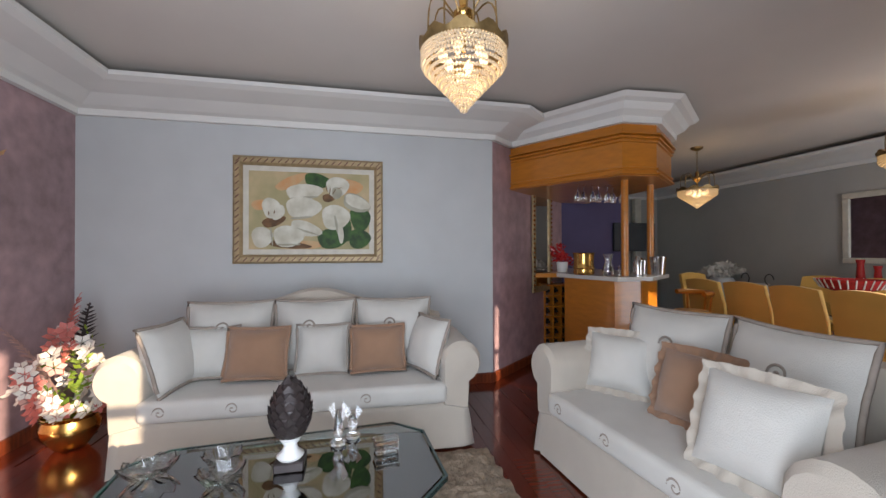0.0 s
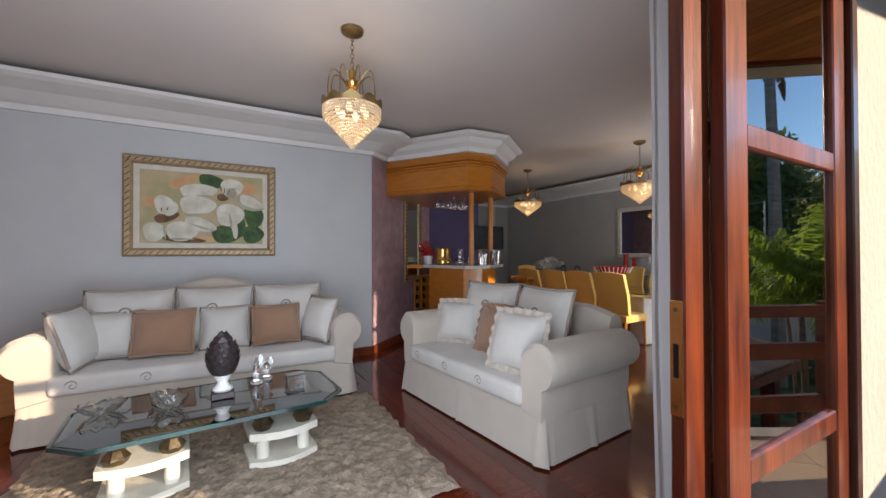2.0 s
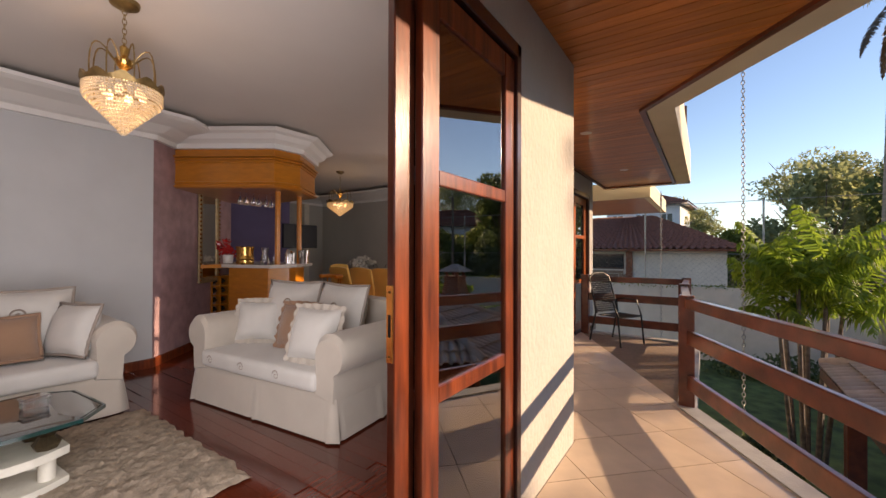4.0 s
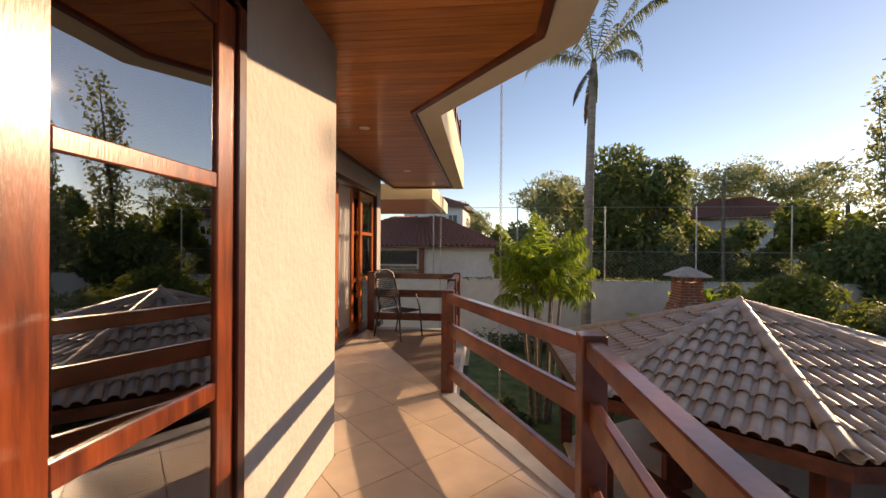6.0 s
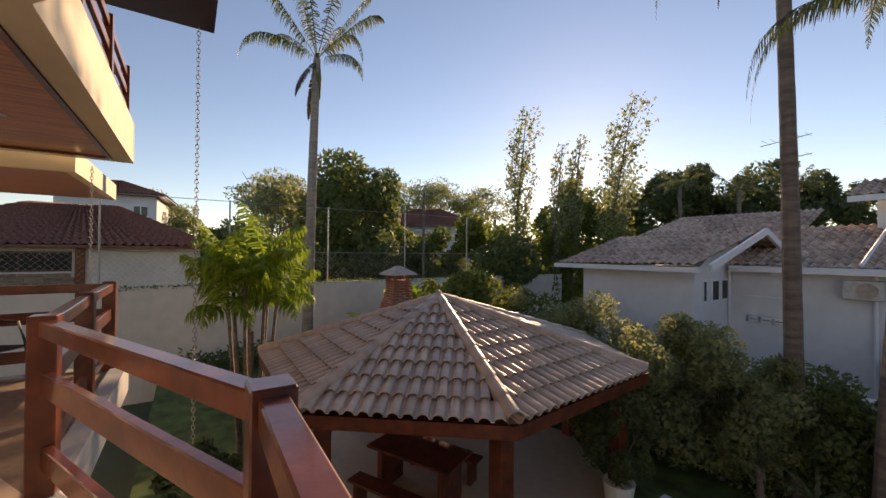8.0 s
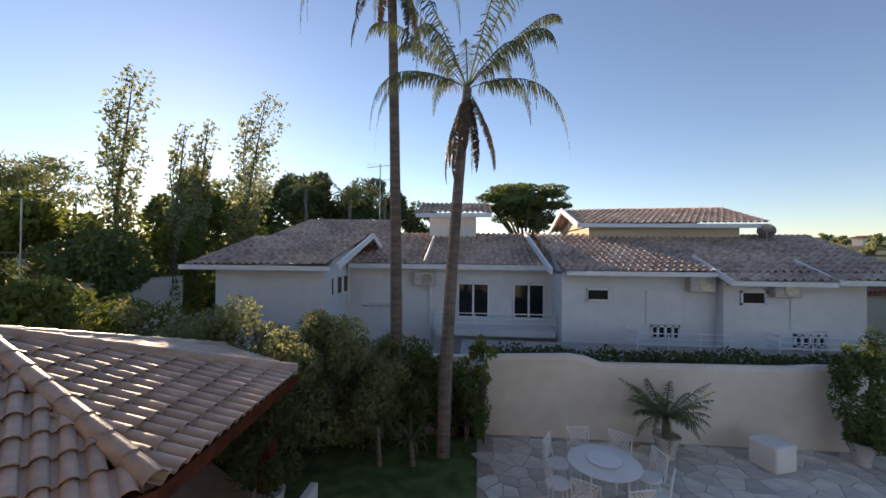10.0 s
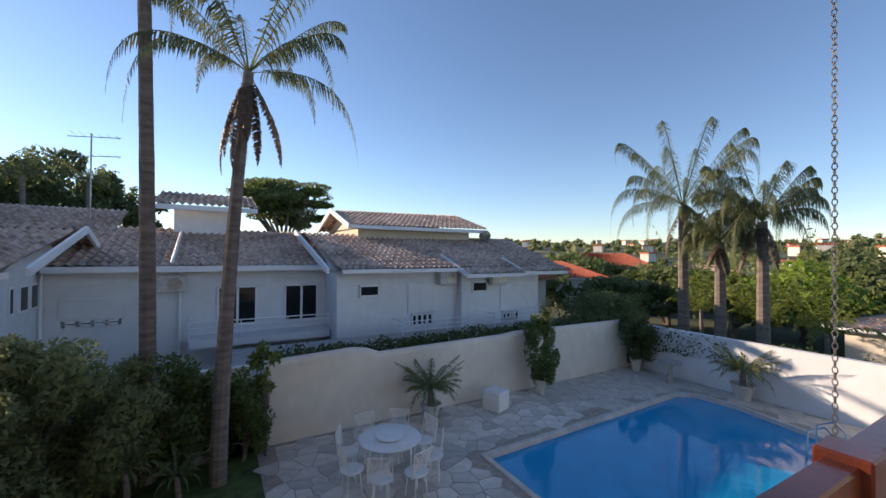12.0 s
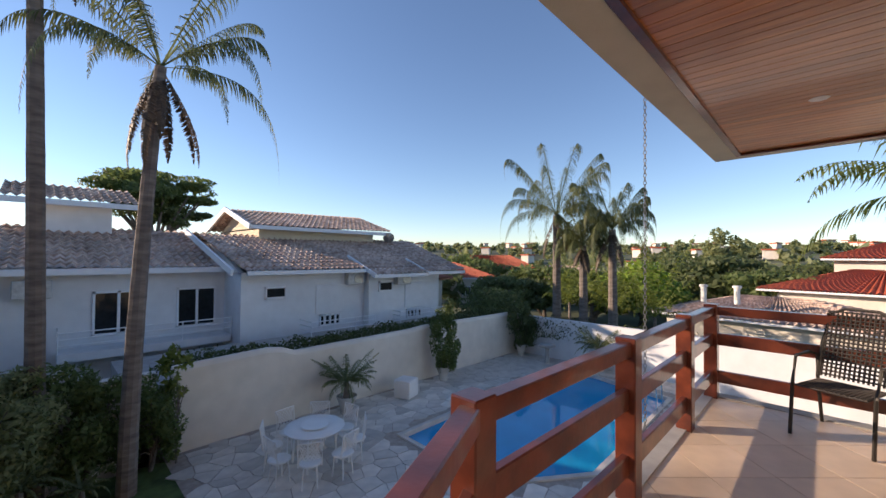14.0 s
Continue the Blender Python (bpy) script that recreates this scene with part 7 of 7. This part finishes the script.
# umbrella tree behind the white house
x_, y_ = -3.6, -42.0
t = thing("umbrella_tree", pose(x_, y_, GZ - 1), "broad dark umbrella-shaped tree behind the white house", "tree")
rng = np.random.default_rng(180)
bm = bmesh.new()
tube(bm, [(0, 0, -0.2), (0, 0, 5.5)], [0.4, 0.3], 7)
for k in range(12):
    a = k * 2 * math.pi / 12
    tube(bm, [(0, 0, 4.5), (1.5 * math.cos(a), 1.5 * math.sin(a), 7.4), (3.5 * math.cos(a), 3.5 * math.sin(a), 10.0)], [0.22, 0.14, 0.05], 5)
part("trunk", bm, "bark", t)
part("crown", leaves(17000, 0.17, (4.5, 4.5, 1.35), rng, clumps=52, hollow=0.3), "leafA", t, at=pose(0, 0, 10.5))
part("crown", leaves(6000, 0.16, (3.3, 3.3, 1.3), rng, clumps=24, hollow=0.3), "leafC", t, at=pose(-0.5, 0, 8.6))
# palms among the dark trees
for i, (be, d, h) in enumerate(((148.5, 36, 10.6), (155, 34, 10.2), (166, 36, 9.9), (131, 40, 8.5), (161, 33, 9.5))):
    x_, y_ = far(be, d)
    palm("background_palm", x_, y_, GZ - 1, h, (0.1, 0), 0.16, 2.0, "dark palm among the trees behind the white house", 190 + i, 14, 0, leaflet=0.4, n=14, width=0.07)
# coconut palm at the end of the balcony
palm("coconut_palm", -7.6, 1.2, GZ, 5.3, (0.2, -0.2), 0.16, 3.4, "coconut palm with broad arching fronds beside the house", 200, 16, 0, leaflet=0.6, droop=(0.3, 0.8), rise=(0.1, 1.0), n=40, width=0.035, material="leafB")
for i, (be, d, h) in enumerate(((243.5, 24, 4.2), (250, 23, 3.8), (255, 22, 3.5))):
    x_, y_ = far(be, d)
    palm("areca_palm", x_, y_, GZ - 1, h * 0.55, (0.1, 0), 0.1, 2.5, "bushy green palm beyond the pool wall", 210 + i, 22, 0, leaflet=0.4, droop=(0.2, 0.9), rise=(0.4, 2.2), n=18, width=0.06, material="leafB")


def far_house(bearing, d, w_, dp, z0, z1, rise, rot, wall, roof, label, wins=2, storeys=1):
    x_, y_ = far(bearing, d)
    t = thing("house", pose(x_, y_, GZ - 1.3, 0, 0, rot), label, "house", "houses around")
    b0 = GZ - 1.3
    part("wall", B(-w_ / 2, w_ / 2, -dp / 2, dp / 2, 0, z1 - b0), wall, t)
    e, z, zr = 0.7, z1 - b0, z1 - b0 + rise
    c4 = [(-w_ / 2 - e, -dp / 2 - e, z), (w_ / 2 + e, -dp / 2 - e, z), (w_ / 2 + e, dp / 2 + e, z), (-w_ / 2 - e, dp / 2 + e, z)]
    r0, r1 = (-w_ / 2 + dp / 2, 0, zr), (w_ / 2 - dp / 2, 0, zr)
    if w_ <= dp:
        r0, r1 = (-0.2, 0, zr), (0.2, 0, zr)
    for q0, q1, q2, q3 in ((c4[0], c4[1], r1, r0), (c4[1], c4[2], r1, r1), (c4[2], c4[3], r0, r1), (c4[3], c4[0], r0, r0)):
        part("roof", tile_sheet(q0, q1, q2, q3, 0.34, 0.5, 0.07), roof, t)
    part("fascia_board", B(-w_ / 2 - e, w_ / 2 + e, -dp / 2 - e, dp / 2 + e, z - 0.14, z - 0.01), "railwood" if roof == "roofdark" else "whitetrim", t)
    for s_ in range(storeys):
        for i in range(wins):
            xx = -w_ / 2 + w_ * (i + 0.5) / wins
            zz = z1 - b0 - 1.5 - 2.8 * s_
            wn = part("window", B(xx - 0.55, xx + 0.55, -dp / 2 - 0.05, -dp / 2 - 0.0, zz - 0.5, zz + 0.5), "whitetrim", t)
            for sg in (-1, 1):
                part("pane", B(xx + sg * 0.27 - 0.22, xx + sg * 0.27 + 0.22, -dp / 2 - 0.06, -dp / 2 - 0.052, zz - 0.42, zz + 0.42), "darkpane", wn)
    return t


th = far_house(79.3, 29.0, 11.5, 8.0, GZ, 1.52, 2.25, -90, "gardenwall", "roofdark", "cream single-storey house with a dark red tiled roof beyond the wall", 0)
wn = part("window", B(-2.0, 0.66, -4.06, -3.99, 4.32, 5.26, 0.01), "darkwood", th, "long low window in a dark wooden frame")
for k in range(3):
    part("pane", B(-1.92 + k * 0.86, -1.10 + k * 0.86, -4.075, -4.065, 4.42, 5.16), "darkpane", wn)
part("post", B(0.78, 1.14, -4.16, -3.98, 0.0, 5.4, 0.02), "redwood", th)
rs = np.random.default_rng(61)
for j in range(6):
    x = -5.6 + rs.uniform(0, 0.3)
    while x < 0.6:
        w2 = rs.uniform(0.45, 0.95)
        part("stone", B(x, min(x + w2 - 0.03, 0.76), -4.06 - rs.uniform(0.0, 0.03), -3.99, 3.05 + j * 0.2, 3.23 + j * 0.2, 0.01), "brownstone", th)
        x += w2
far_house(83.0, 48, 7, 7, GZ, 6.3, 1.6, -95, "whitewash", "roofdark", "pale blue two-storey house with a dark roof", 3, 2)
far_house(121.0, 50, 11, 8, GZ, 4.6, 2.3, -121, "whitewash", "roofdark", "white house with a brown roof among the trees", 3)
far_house(224, 46, 12, 8, GZ, -1.0, 1.6, 136, "gardenwall", "redroof", "small house with a red roof among the trees", 2)
far_house(232, 60, 14, 8, GZ, -0.6, 2.2, 128, "gardenwall", "redroof", "house with a red roof among the trees", 2)
far_house(243, 48, 12, 8, GZ, -1.6, 2.0, 117, "gardenwall", "rooffar", "low house with a pale roof among the trees", 2)
far_house(267.5, 30, 10, 7, GZ, -2.1, 1.1, 85, "gardenwall", "rooffar", "low outbuilding with a brown tiled roof", 0)
far_house(276.0, 38, 11, 8, GZ, -0.7, 1.4, 85, "gardenwall", "redroof", "two-storey cream house with a red tiled roof", 2, 1)
far_house(277.5, 44, 8, 7, GZ, 1.5, 1.5, 85, "gardenwall", "redroof", "upper storey of a cream house with a red tiled roof", 2, 1)
far_house(216, 30, 7, 6, GZ, -0.4, 0.9, 20, "ivory", "roofdark", "small house with a dark roof behind the hedge", 1)
for dx in (0, 1.6):
    vessel("roof_vent", far(260.5 + dx * 2.2, 26)[0], far(260.5 + dx * 2.2, 26)[1], -1.2, [(0.15, 0), (0.15, 0.9), (0.22, 0.92), (0.22, 1.05)], "white", "round white chimney pipe on the outbuilding roof", "chimney", 12)

# hills with woods and houses
rng = np.random.default_rng(300)
V, F = [], []
nr, na = 26, 150
for j in range(nr + 1):
    d = 45 * (1.13 ** j)
    for i in range(na + 1):
        a = radians(60 + 240 * i / na)
        x_, y_ = CAMX + d * math.sin(a), CAMY + d * math.cos(a)
        u = min(1, max(0, (d - 60) / 600))
        z_ = -4.2 - 6 * math.sin(min(1, (d - 45) / 220) * math.pi) * (1 if d < 265 else 0) + u ** 1.2 * (25 + 11 * noise.noise(Vector((x_ * 0.004, y_ * 0.004, 0))) + 5 * noise.noise(Vector((x_ * 0.014, y_ * 0.014, 3))))
        V.append((x_, y_, z_))
for j in range(nr):
    for i in range(na):
        k = j * (na + 1) + i
        F.append((k, k + 1, k + na + 2, k + na + 1))
hl = part("backdrop", (V, F), "hill", None, "wooded hills with scattered houses", smooth="all", kind="structure")
lv = []
for k in range(900):
    be = rng.uniform(170, 285)
    d = 55 * (1.0 + 9 * rng.random() ** 1.6)
    x_, y_ = far(be, d)
    u = min(1, max(0, (d - 60) / 600))
    z_ = -4.2 - 6 * math.sin(min(1, (d - 45) / 220) * math.pi) * (1 if d < 265 else 0) + u ** 1.2 * (25 + 11 * noise.noise(Vector((x_ * 0.004, y_ * 0.004, 0))) + 5 * noise.noise(Vector((x_ * 0.014, y_ * 0.014, 3))))
    r = rng.uniform(2.0, 5.0)
    v, f = leaves(130, 0.9 + d * 0.002, (r, r, r * rng.uniform(0.6, 1.1)), rng, clumps=7, hollow=0.3)
    v = np.array(v) + np.array([x_, y_, z_ + r * 0.6])
    lv.append((v.tolist(), f))
part("far_woods", merge(lv), "leafE", None, "woods on the slopes below", kind="stuff")
lv = []
for k in range(560):
    be = rng.uniform(75, 182) if k % 4 else rng.uniform(176, 290)
    d = rng.uniform(38, 62)
    x_, y_ = far(be, d)
    r = rng.uniform(1.8, 3.4) * (0.7 if be > 200 else 1)
    v, f = leaves(170, 0.42, (r, r, r * 0.8), rng, clumps=8, hollow=0.3)
    v = np.array(v) + np.array([x_, y_, GZ - 1.2 + r * 0.8])
    lv.append((v.tolist(), f))
part("undergrowth", merge(lv), "leafC", None, "dense green undergrowth beyond the walls", kind="stuff")
bm = bmesh.new()
bmr = bmesh.new()
for k in range(60):
    be = rng.uniform(205, 285)
    d = rng.uniform(150, 520)
    x_, y_ = far(be, d)
    u = min(1, max(0, (d - 60) / 600))
    z_ = -4.2 - 6 * math.sin(min(1, (d - 45) / 220) * math.pi) * (1 if d < 265 else 0) + u ** 1.2 * (25 + 11 * noise.noise(Vector((x_ * 0.004, y_ * 0.004, 0))) + 5 * noise.noise(Vector((x_ * 0.014, y_ * 0.014, 3))))
    w_ = rng.uniform(3, 7)
    m_ = Matrix.Translation((x_, y_, z_)) @ Matrix.Rotation(rng.uniform(0, 3), 4, "Z")
    box(bm, -w_ / 2, w_ / 2, -3, 3, 0, 4.5, 0, m_)
    box(bmr, -w_ / 2 - 0.5, w_ / 2 + 0.5, -3.5, 3.5, 4.5, 5.2, 0, m_)
part("far_houses", bm, "gardenwall", None, "small pale houses on the hills", kind="stuff")
part("far_roofs", bmr, "redroof", None, "red roofs of the houses on the hills", kind="stuff")

# sports netting beyond the garden wall
nt_ = thing("net_fence", pose(19.5, -8, GZ - 1), "tall sports net on thin metal poles beyond the wall", "fence")
for y_ in (-20, -15.8, -11.6, -7.4, -3.2, 1.0):
    part("pole", TU([(0, y_ + 8, 0), (0, y_ + 8, 7.2)], 0.035, 6), "steel", nt_)
for z_ in (7.15, 5.0):
    part("cable", TU([(0, -12, z_), (0, 9, z_)], 0.012, 4), "steel", nt_)
V, F = [], []


def strand(p, q, w_=0.004):
    p, q = Vector(p), Vector(q)
    u = Vector((0, 1, 0)) if abs((q - p).y) < abs((q - p).z) else Vector((0, 0, 1))
    k = len(V)
    V.extend([p - u * w_, p + u * w_, q + u * w_, q - u * w_])
    F.append((k, k + 1, k + 2, k + 3))


for i in range(-75, 76):
    y_ = i * 0.22 - 1
    for sg in (-1, 1):
        strand((0, y_, 1.8), (0, y_ + sg * 3.3, 5.0))
part("netting", (V, F), "steel", nt_, kind="stuff")
lp = thing("lamp_post", pose(*far(120.3, 28), GZ - 1), "tall wooden lamp post beyond the wall", "lamp post")
part("pole", TU([(0, 0, 0), (0, 0, 9.4)], [0.12, 0.09], 8), "bark", lp)
part("arm", TU([(0, 0, 9.2), (0.2, -0.3, 9.35)], 0.03, 6), "steel", lp)
part("lamp_head", B(0.1, 0.3, -0.5, -0.2, 9.3, 9.38, 0.02), "steel", lp)

# hedges
def hedge(pts, w_, h_, z_, n, seed, label, mt="hedge", size=0.05):
    rng_ = np.random.default_rng(seed)
    V_, F_ = [], []
    segs = [(Vector(a), Vector(b)) for a, b in zip(pts, pts[1:])]
    tot = sum((b - a).length for a, b in segs)
    for a, b in segs:
        m = int(n * (b - a).length / tot)
        for _ in range(m):
            p = a.lerp(b, rng_.random())
            hh = h_ * (0.75 + 0.45 * noise.noise(Vector((p.x * 1.7, p.y * 1.7, seed))))
            q = Vector((p.x + rng_.uniform(-w_, w_), p.y + rng_.uniform(-w_, w_), z_(p.x) + hh * rng_.uniform(0.0, 1.0)))
            u = Vector(rng_.normal(size=3)).normalized() * size * rng_.uniform(0.6, 1.3)
            v = u.cross(Vector(rng_.normal(size=3))).normalized() * u.length * 0.5
            k = len(V_)
            V_ += [q - u, q - v, q + u, q + v]
            F_.append((k, k + 1, k + 2, k + 3))
    return part("hedge", (V_, F_), mt, None, label, kind="stuff")


hedge([(1.0, -11.25), (-11.2, -11.25)], 0.30, 0.42, lambda x: -1.18, 9000, 1, "low clipped hedge along the garden wall")
hedge([(-11.2, -11.6), (-12.4, -7), (-12.4, 2)], 0.5, 0.9, lambda x: -1.9, 6000, 2, "hedge behind the pool wall")
hedge([(-12.5, -13.5), (-16.5, -15)], 1.2, 2.4, lambda x: -2.6, 9000, 3, "tall dark hedge beside the white house", "leafC", 0.09)
hedge([(17.6, -22), (17.6, 5)], 0.15, 0.25, lambda x: -0.1, 3500, 4, "creeper along the top of the high wall", "leafB", 0.05)
hedge([(15.8, -10.0), (15.8, -1.5)], 0.5, 0.9, lambda x: GZ, 3500, 5, "low planting along the garden wall", "leafC", 0.08)
solid("terrace", P([(-11.2, -14.6), (1.6, -14.6), (1.6, -11.0), (-11.2, -11.0)], GZ - 1, -1.45), "concrete")

# balconies and fittings of the white house
def hbar(name, pts, r=0.025):
    return hp(name, TU(pts, r, 5), "whitetrim")


for x0_, x1_, y_, zt, zb in ((2.6, -1.6, -15.5, -0.72, -1.30), (-3.7, -6.4, -13.9, -0.95, -1.55), (-7.7, -10.4, -13.9, -0.95, -1.55)):
    hp("balcony", P([(x1_, y_ - 1.2), (x0_, y_ - 1.2), (x0_, y_), (x1_, y_)], zb - 0.22, zb), "whitewash")
    for k in range(3):
        hbar("rail", [(x0_, y_ - 1.0, zt - k * 0.17), (x0_, y_, zt - k * 0.17), (x1_, y_, zt - k * 0.17)], 0.018)
    for k in range(4):
        xx = x0_ + (x1_ - x0_) * k / 3
        hbar("baluster", [(xx, y_, zb), (xx, y_, zt)], 0.018)
for x_, y_, z_ in ((3.1, -16.5, 0.42), (-5.9, -14.8, 0.5), (-8.1, -14.42, 0.42)):
    a_ = thing("air_conditioner", pose(x_, y_, z_), "wall-mounted white air conditioner under the eaves", "air conditioner", "air conditioners")
    part("case", B(-0.38, 0.38, 0.0, 0.32, -0.25, 0.25, 0.02), "ac", a_)
    part("grille", LA([(0.2, 0.0), (0.2, 0.015), (0.17, 0.015), (0.05, 0.01)], 20), "steel", a_, at=pose(-0.08, 0.322, 0, -90, 0, 0))
for x_ in (6.1, 2.9, -1.75):
    hp("gutter_pipe", TU([(x_, -16.42, 0.85), (x_, -16.42, -2.5)], 0.045, 6), "whitetrim")
hp("ridge_flashing", TU([(3.1, -16.1, 1.08), (3.1, -20.2, 2.42)], 0.05, 4), "whitetrim")
sd_ = thing("satellite_dish", pose(-9.9, -17.6, 2.1), "grey satellite dish on the roof", "satellite dish")
part("dish", LA([(0.02, 0), (0.2, 0.05), (0.3, 0.12), (0.28, 0.12), (0.1, 0.03)], 18), "steel", sd_, at=pose(0, 0, 0.2, 60, 0, -30), smooth=True)
part("mast", TU([(0, 0, -0.2), (0, 0, 0.25)], 0.02, 5), "steel", sd_)
an = thing("antenna", pose(6.2, -21.5, 2.6), "tall thin television antenna on the roof", "antenna")
part("mast", TU([(0, 0, 0), (0, 0, 3.4)], 0.03, 5), "steel", an)
for k, z_ in enumerate((2.6, 3.35)):
    part("boom", TU([(-0.9, 0, z_), (0.7, 0, z_ - 0.15)], 0.015, 4), "steel", an)
    for i in range(6):
        part("element", TU([(-0.8 + i * 0.27, -0.35, z_), (-0.8 + i * 0.27, 0.35, z_)], 0.008, 4), "steel", an)
for k, (y_, w_) in enumerate(((-14.8, 0.25), (-15.5, 0.5), (-16.15, 0.5))):
    wn = hp("window", B(6.13, 6.18, y_ - w_ / 2, y_ + w_ / 2, -0.15, 0.55), "whitetrim", "white framed window")
    part("pane", B(6.122, 6.128, y_ - w_ / 2 + 0.06, y_ + w_ / 2 - 0.06, -0.09, 0.49), "darkpane", wn)

# ---- floor tiles of the balcony ----
TS = 0.44
tl = {}


def inside(px, py):
    if px < -2.02 or px > 6.27:
        return False
    back = -0.5 if px < 2.36 else 0.45
    if py > back:
        return False
    if px <= 2.08:
        return py > -1.92
    if px < 3.52:
        return py > -1.92 + (px - 2.08) / 1.44 * 0.82
    return py > -1.10


bal = bpy.data.objects["balcony_floor"]
for i in range(-30, 30):
    for j in range(-30, 30):
        cx = 0.1 + (i + j) * TS / math.sqrt(2)
        cy = -1.0 + (i - j) * TS / math.sqrt(2)
        if not (-2.6 < cx < 6.8 and -2.6 < cy < 1.0):
            continue
        h_ = (TS - 0.005) / math.sqrt(2)
        corners = [(cx + h_, cy), (cx, cy + h_), (cx - h_, cy), (cx, cy - h_)]
        poly = [Vector((a, b)) for a, b in corners]
        for (nx_, ny_, c_) in ((-1, 0, 2.02), (1, 0, 6.27), (0, -1, 1.925)):
            out_ = []
            for k in range(len(poly)):
                a, b = poly[k], poly[(k + 1) % len(poly)]
                da, db = a.x * nx_ + a.y * ny_ - c_, b.x * nx_ + b.y * ny_ - c_
                if da <= 0:
                    out_.append(a)
                if da * db < 0:
                    out_.append(a.lerp(b, da / (da - db)))
            poly = out_
            if not poly:
                break
        if not poly:
            continue
        n1 = Vector((0.82, -1.44)).normalized()
        c1 = n1.dot(Vector((2.08, -1.925)))
        planes = [(n1.x, n1.y, c1)]
        if cy < -1.0 and cx > 3.0:
            planes.append((0, -1, 1.085))
        back = -0.505 if cx < 2.36 else 0.445
        planes.append((0, 1, back))
        for (nx_, ny_, c_) in planes:
            out_ = []
            for k in range(len(poly)):
                a, b = poly[k], poly[(k + 1) % len(poly)]
                da, db = a.x * nx_ + a.y * ny_ - c_, b.x * nx_ + b.y * ny_ - c_
                if da <= 0:
                    out_.append(a)
                if da * db < 0:
                    out_.append(a.lerp(b, da / (da - db)))
            poly = out_
            if len(poly) < 3:
                break
        if len(poly) < 3:
            continue
        whole = len(poly) == 4 and all((p - Vector(c_)).length < 1e-4 for p, c_ in zip(poly, corners))
        if whole and "m" in tl:
            me = tl["m"]
        else:
            bm = bmesh.new()
            o_ = Vector((cx, cy))
            prism(bm, [(p.x - cx, p.y - cy) for p in poly], -0.012, 0.0)
            me = mesh("tile", bm, "tile")
            if whole:
                tl["m"] = me
        o = new("tile", me)
        o.parent = bal
        o.location = (cx, cy, 0)

# wooden floor planks of the living room
flo = bpy.data.objects["floor"]
pm = mesh("plank", B(-0.049, 0.049, -0.60, 0.60, -0.006, 0.0), "floorwood")
rng = np.random.default_rng(400)
cnt = 0
for i in range(49):
    x_ = -2.40 + i * 0.1
    y_ = -0.5 + rng.uniform(0, 1.2) - 0.6
    while y_ < 3.95:
        if y_ - 0.6 > -0.5 - 0.01 and y_ + 0.6 < 4.0 and cnt < 300:
            o = new("plank", pm)
            o.parent = flo
            o.location = (x_ + 0.05, y_, 0)
            cnt += 1
        y_ += 1.202

# crazy paving round the pool
rng = np.random.default_rng(500)
pts = []
cell = 0.38
cells = {}
for i in range(-33, 5):
    for j in range(-30, 2):
        cells[(i, j)] = Vector((i * cell + rng.uniform(0.02, 0.36), j * cell + rng.uniform(0.02, 0.36)))


def in_poly(p, poly):
    c_ = False
    for k in range(len(poly)):
        (x1, y1), (x2, y2) = poly[k], poly[(k + 1) % len(poly)]
        if (y1 > p.y) != (y2 > p.y) and p.x < (x2 - x1) * (p.y - y1) / (y2 - y1) + x1:
            c_ = not c_
    return c_


pat = bpy.data.objects["patio_ground"]
near_, rest_ = 0, []
stones = []
for (i, j), c in cells.items():
    if not (-11.75 < c.x < 1.0 and -10.7 < c.y < -3.0) or in_poly(c, POOL):
        continue
    poly = [c + Vector(q) for q in ((-1, -1), (1, -1), (1, 1), (-1, 1))]
    for di in range(-2, 3):
        for dj in range(-2, 3):
            o_ = cells.get((i + di, j + dj))
            if o_ is None or o_ == c:
                continue
            n_ = o_ - c
            L__ = n_.length
            n_ = n_ / L__
            c0 = n_.dot(c) + L__ / 2 - 0.009
            out_ = []
            for k in range(len(poly)):
                a, b = poly[k], poly[(k + 1) % len(poly)]
                da, db = a.dot(n_) - c0, b.dot(n_) - c0
                if da <= 0:
                    out_.append(a)
                if da * db < 0:
                    out_.append(a.lerp(b, da / (da - db)))
            poly = out_
            if len(poly) < 3:
                break
        if len(poly) < 3:
            break
    if len(poly) >= 3 and all(not in_poly(p, POOL) for p in poly):
        stones.append((c, [p - c for p in poly]))
stones.sort(key=lambda s_: (s_[0] - Vector((0.5, -6.5))).length)
bm = bmesh.new()
for k, (c, poly) in enumerate(stones):
    if k < 300:
        b2 = bmesh.new()
        prism(b2, poly, -0.03, 0.0)
        o = new("paving_stone", mesh("paving_stone", b2, "stone"))
        o.parent = pat
        o.location = (c.x, c.y, GZ + rng.uniform(-0.003, 0.003))
    else:
        prism(bm, [(p.x + c.x, p.y + c.y) for p in poly], GZ - 0.03, GZ + rng.uniform(-0.003, 0.003))
part("paving", bm, "stone", pat, kind="stuff")
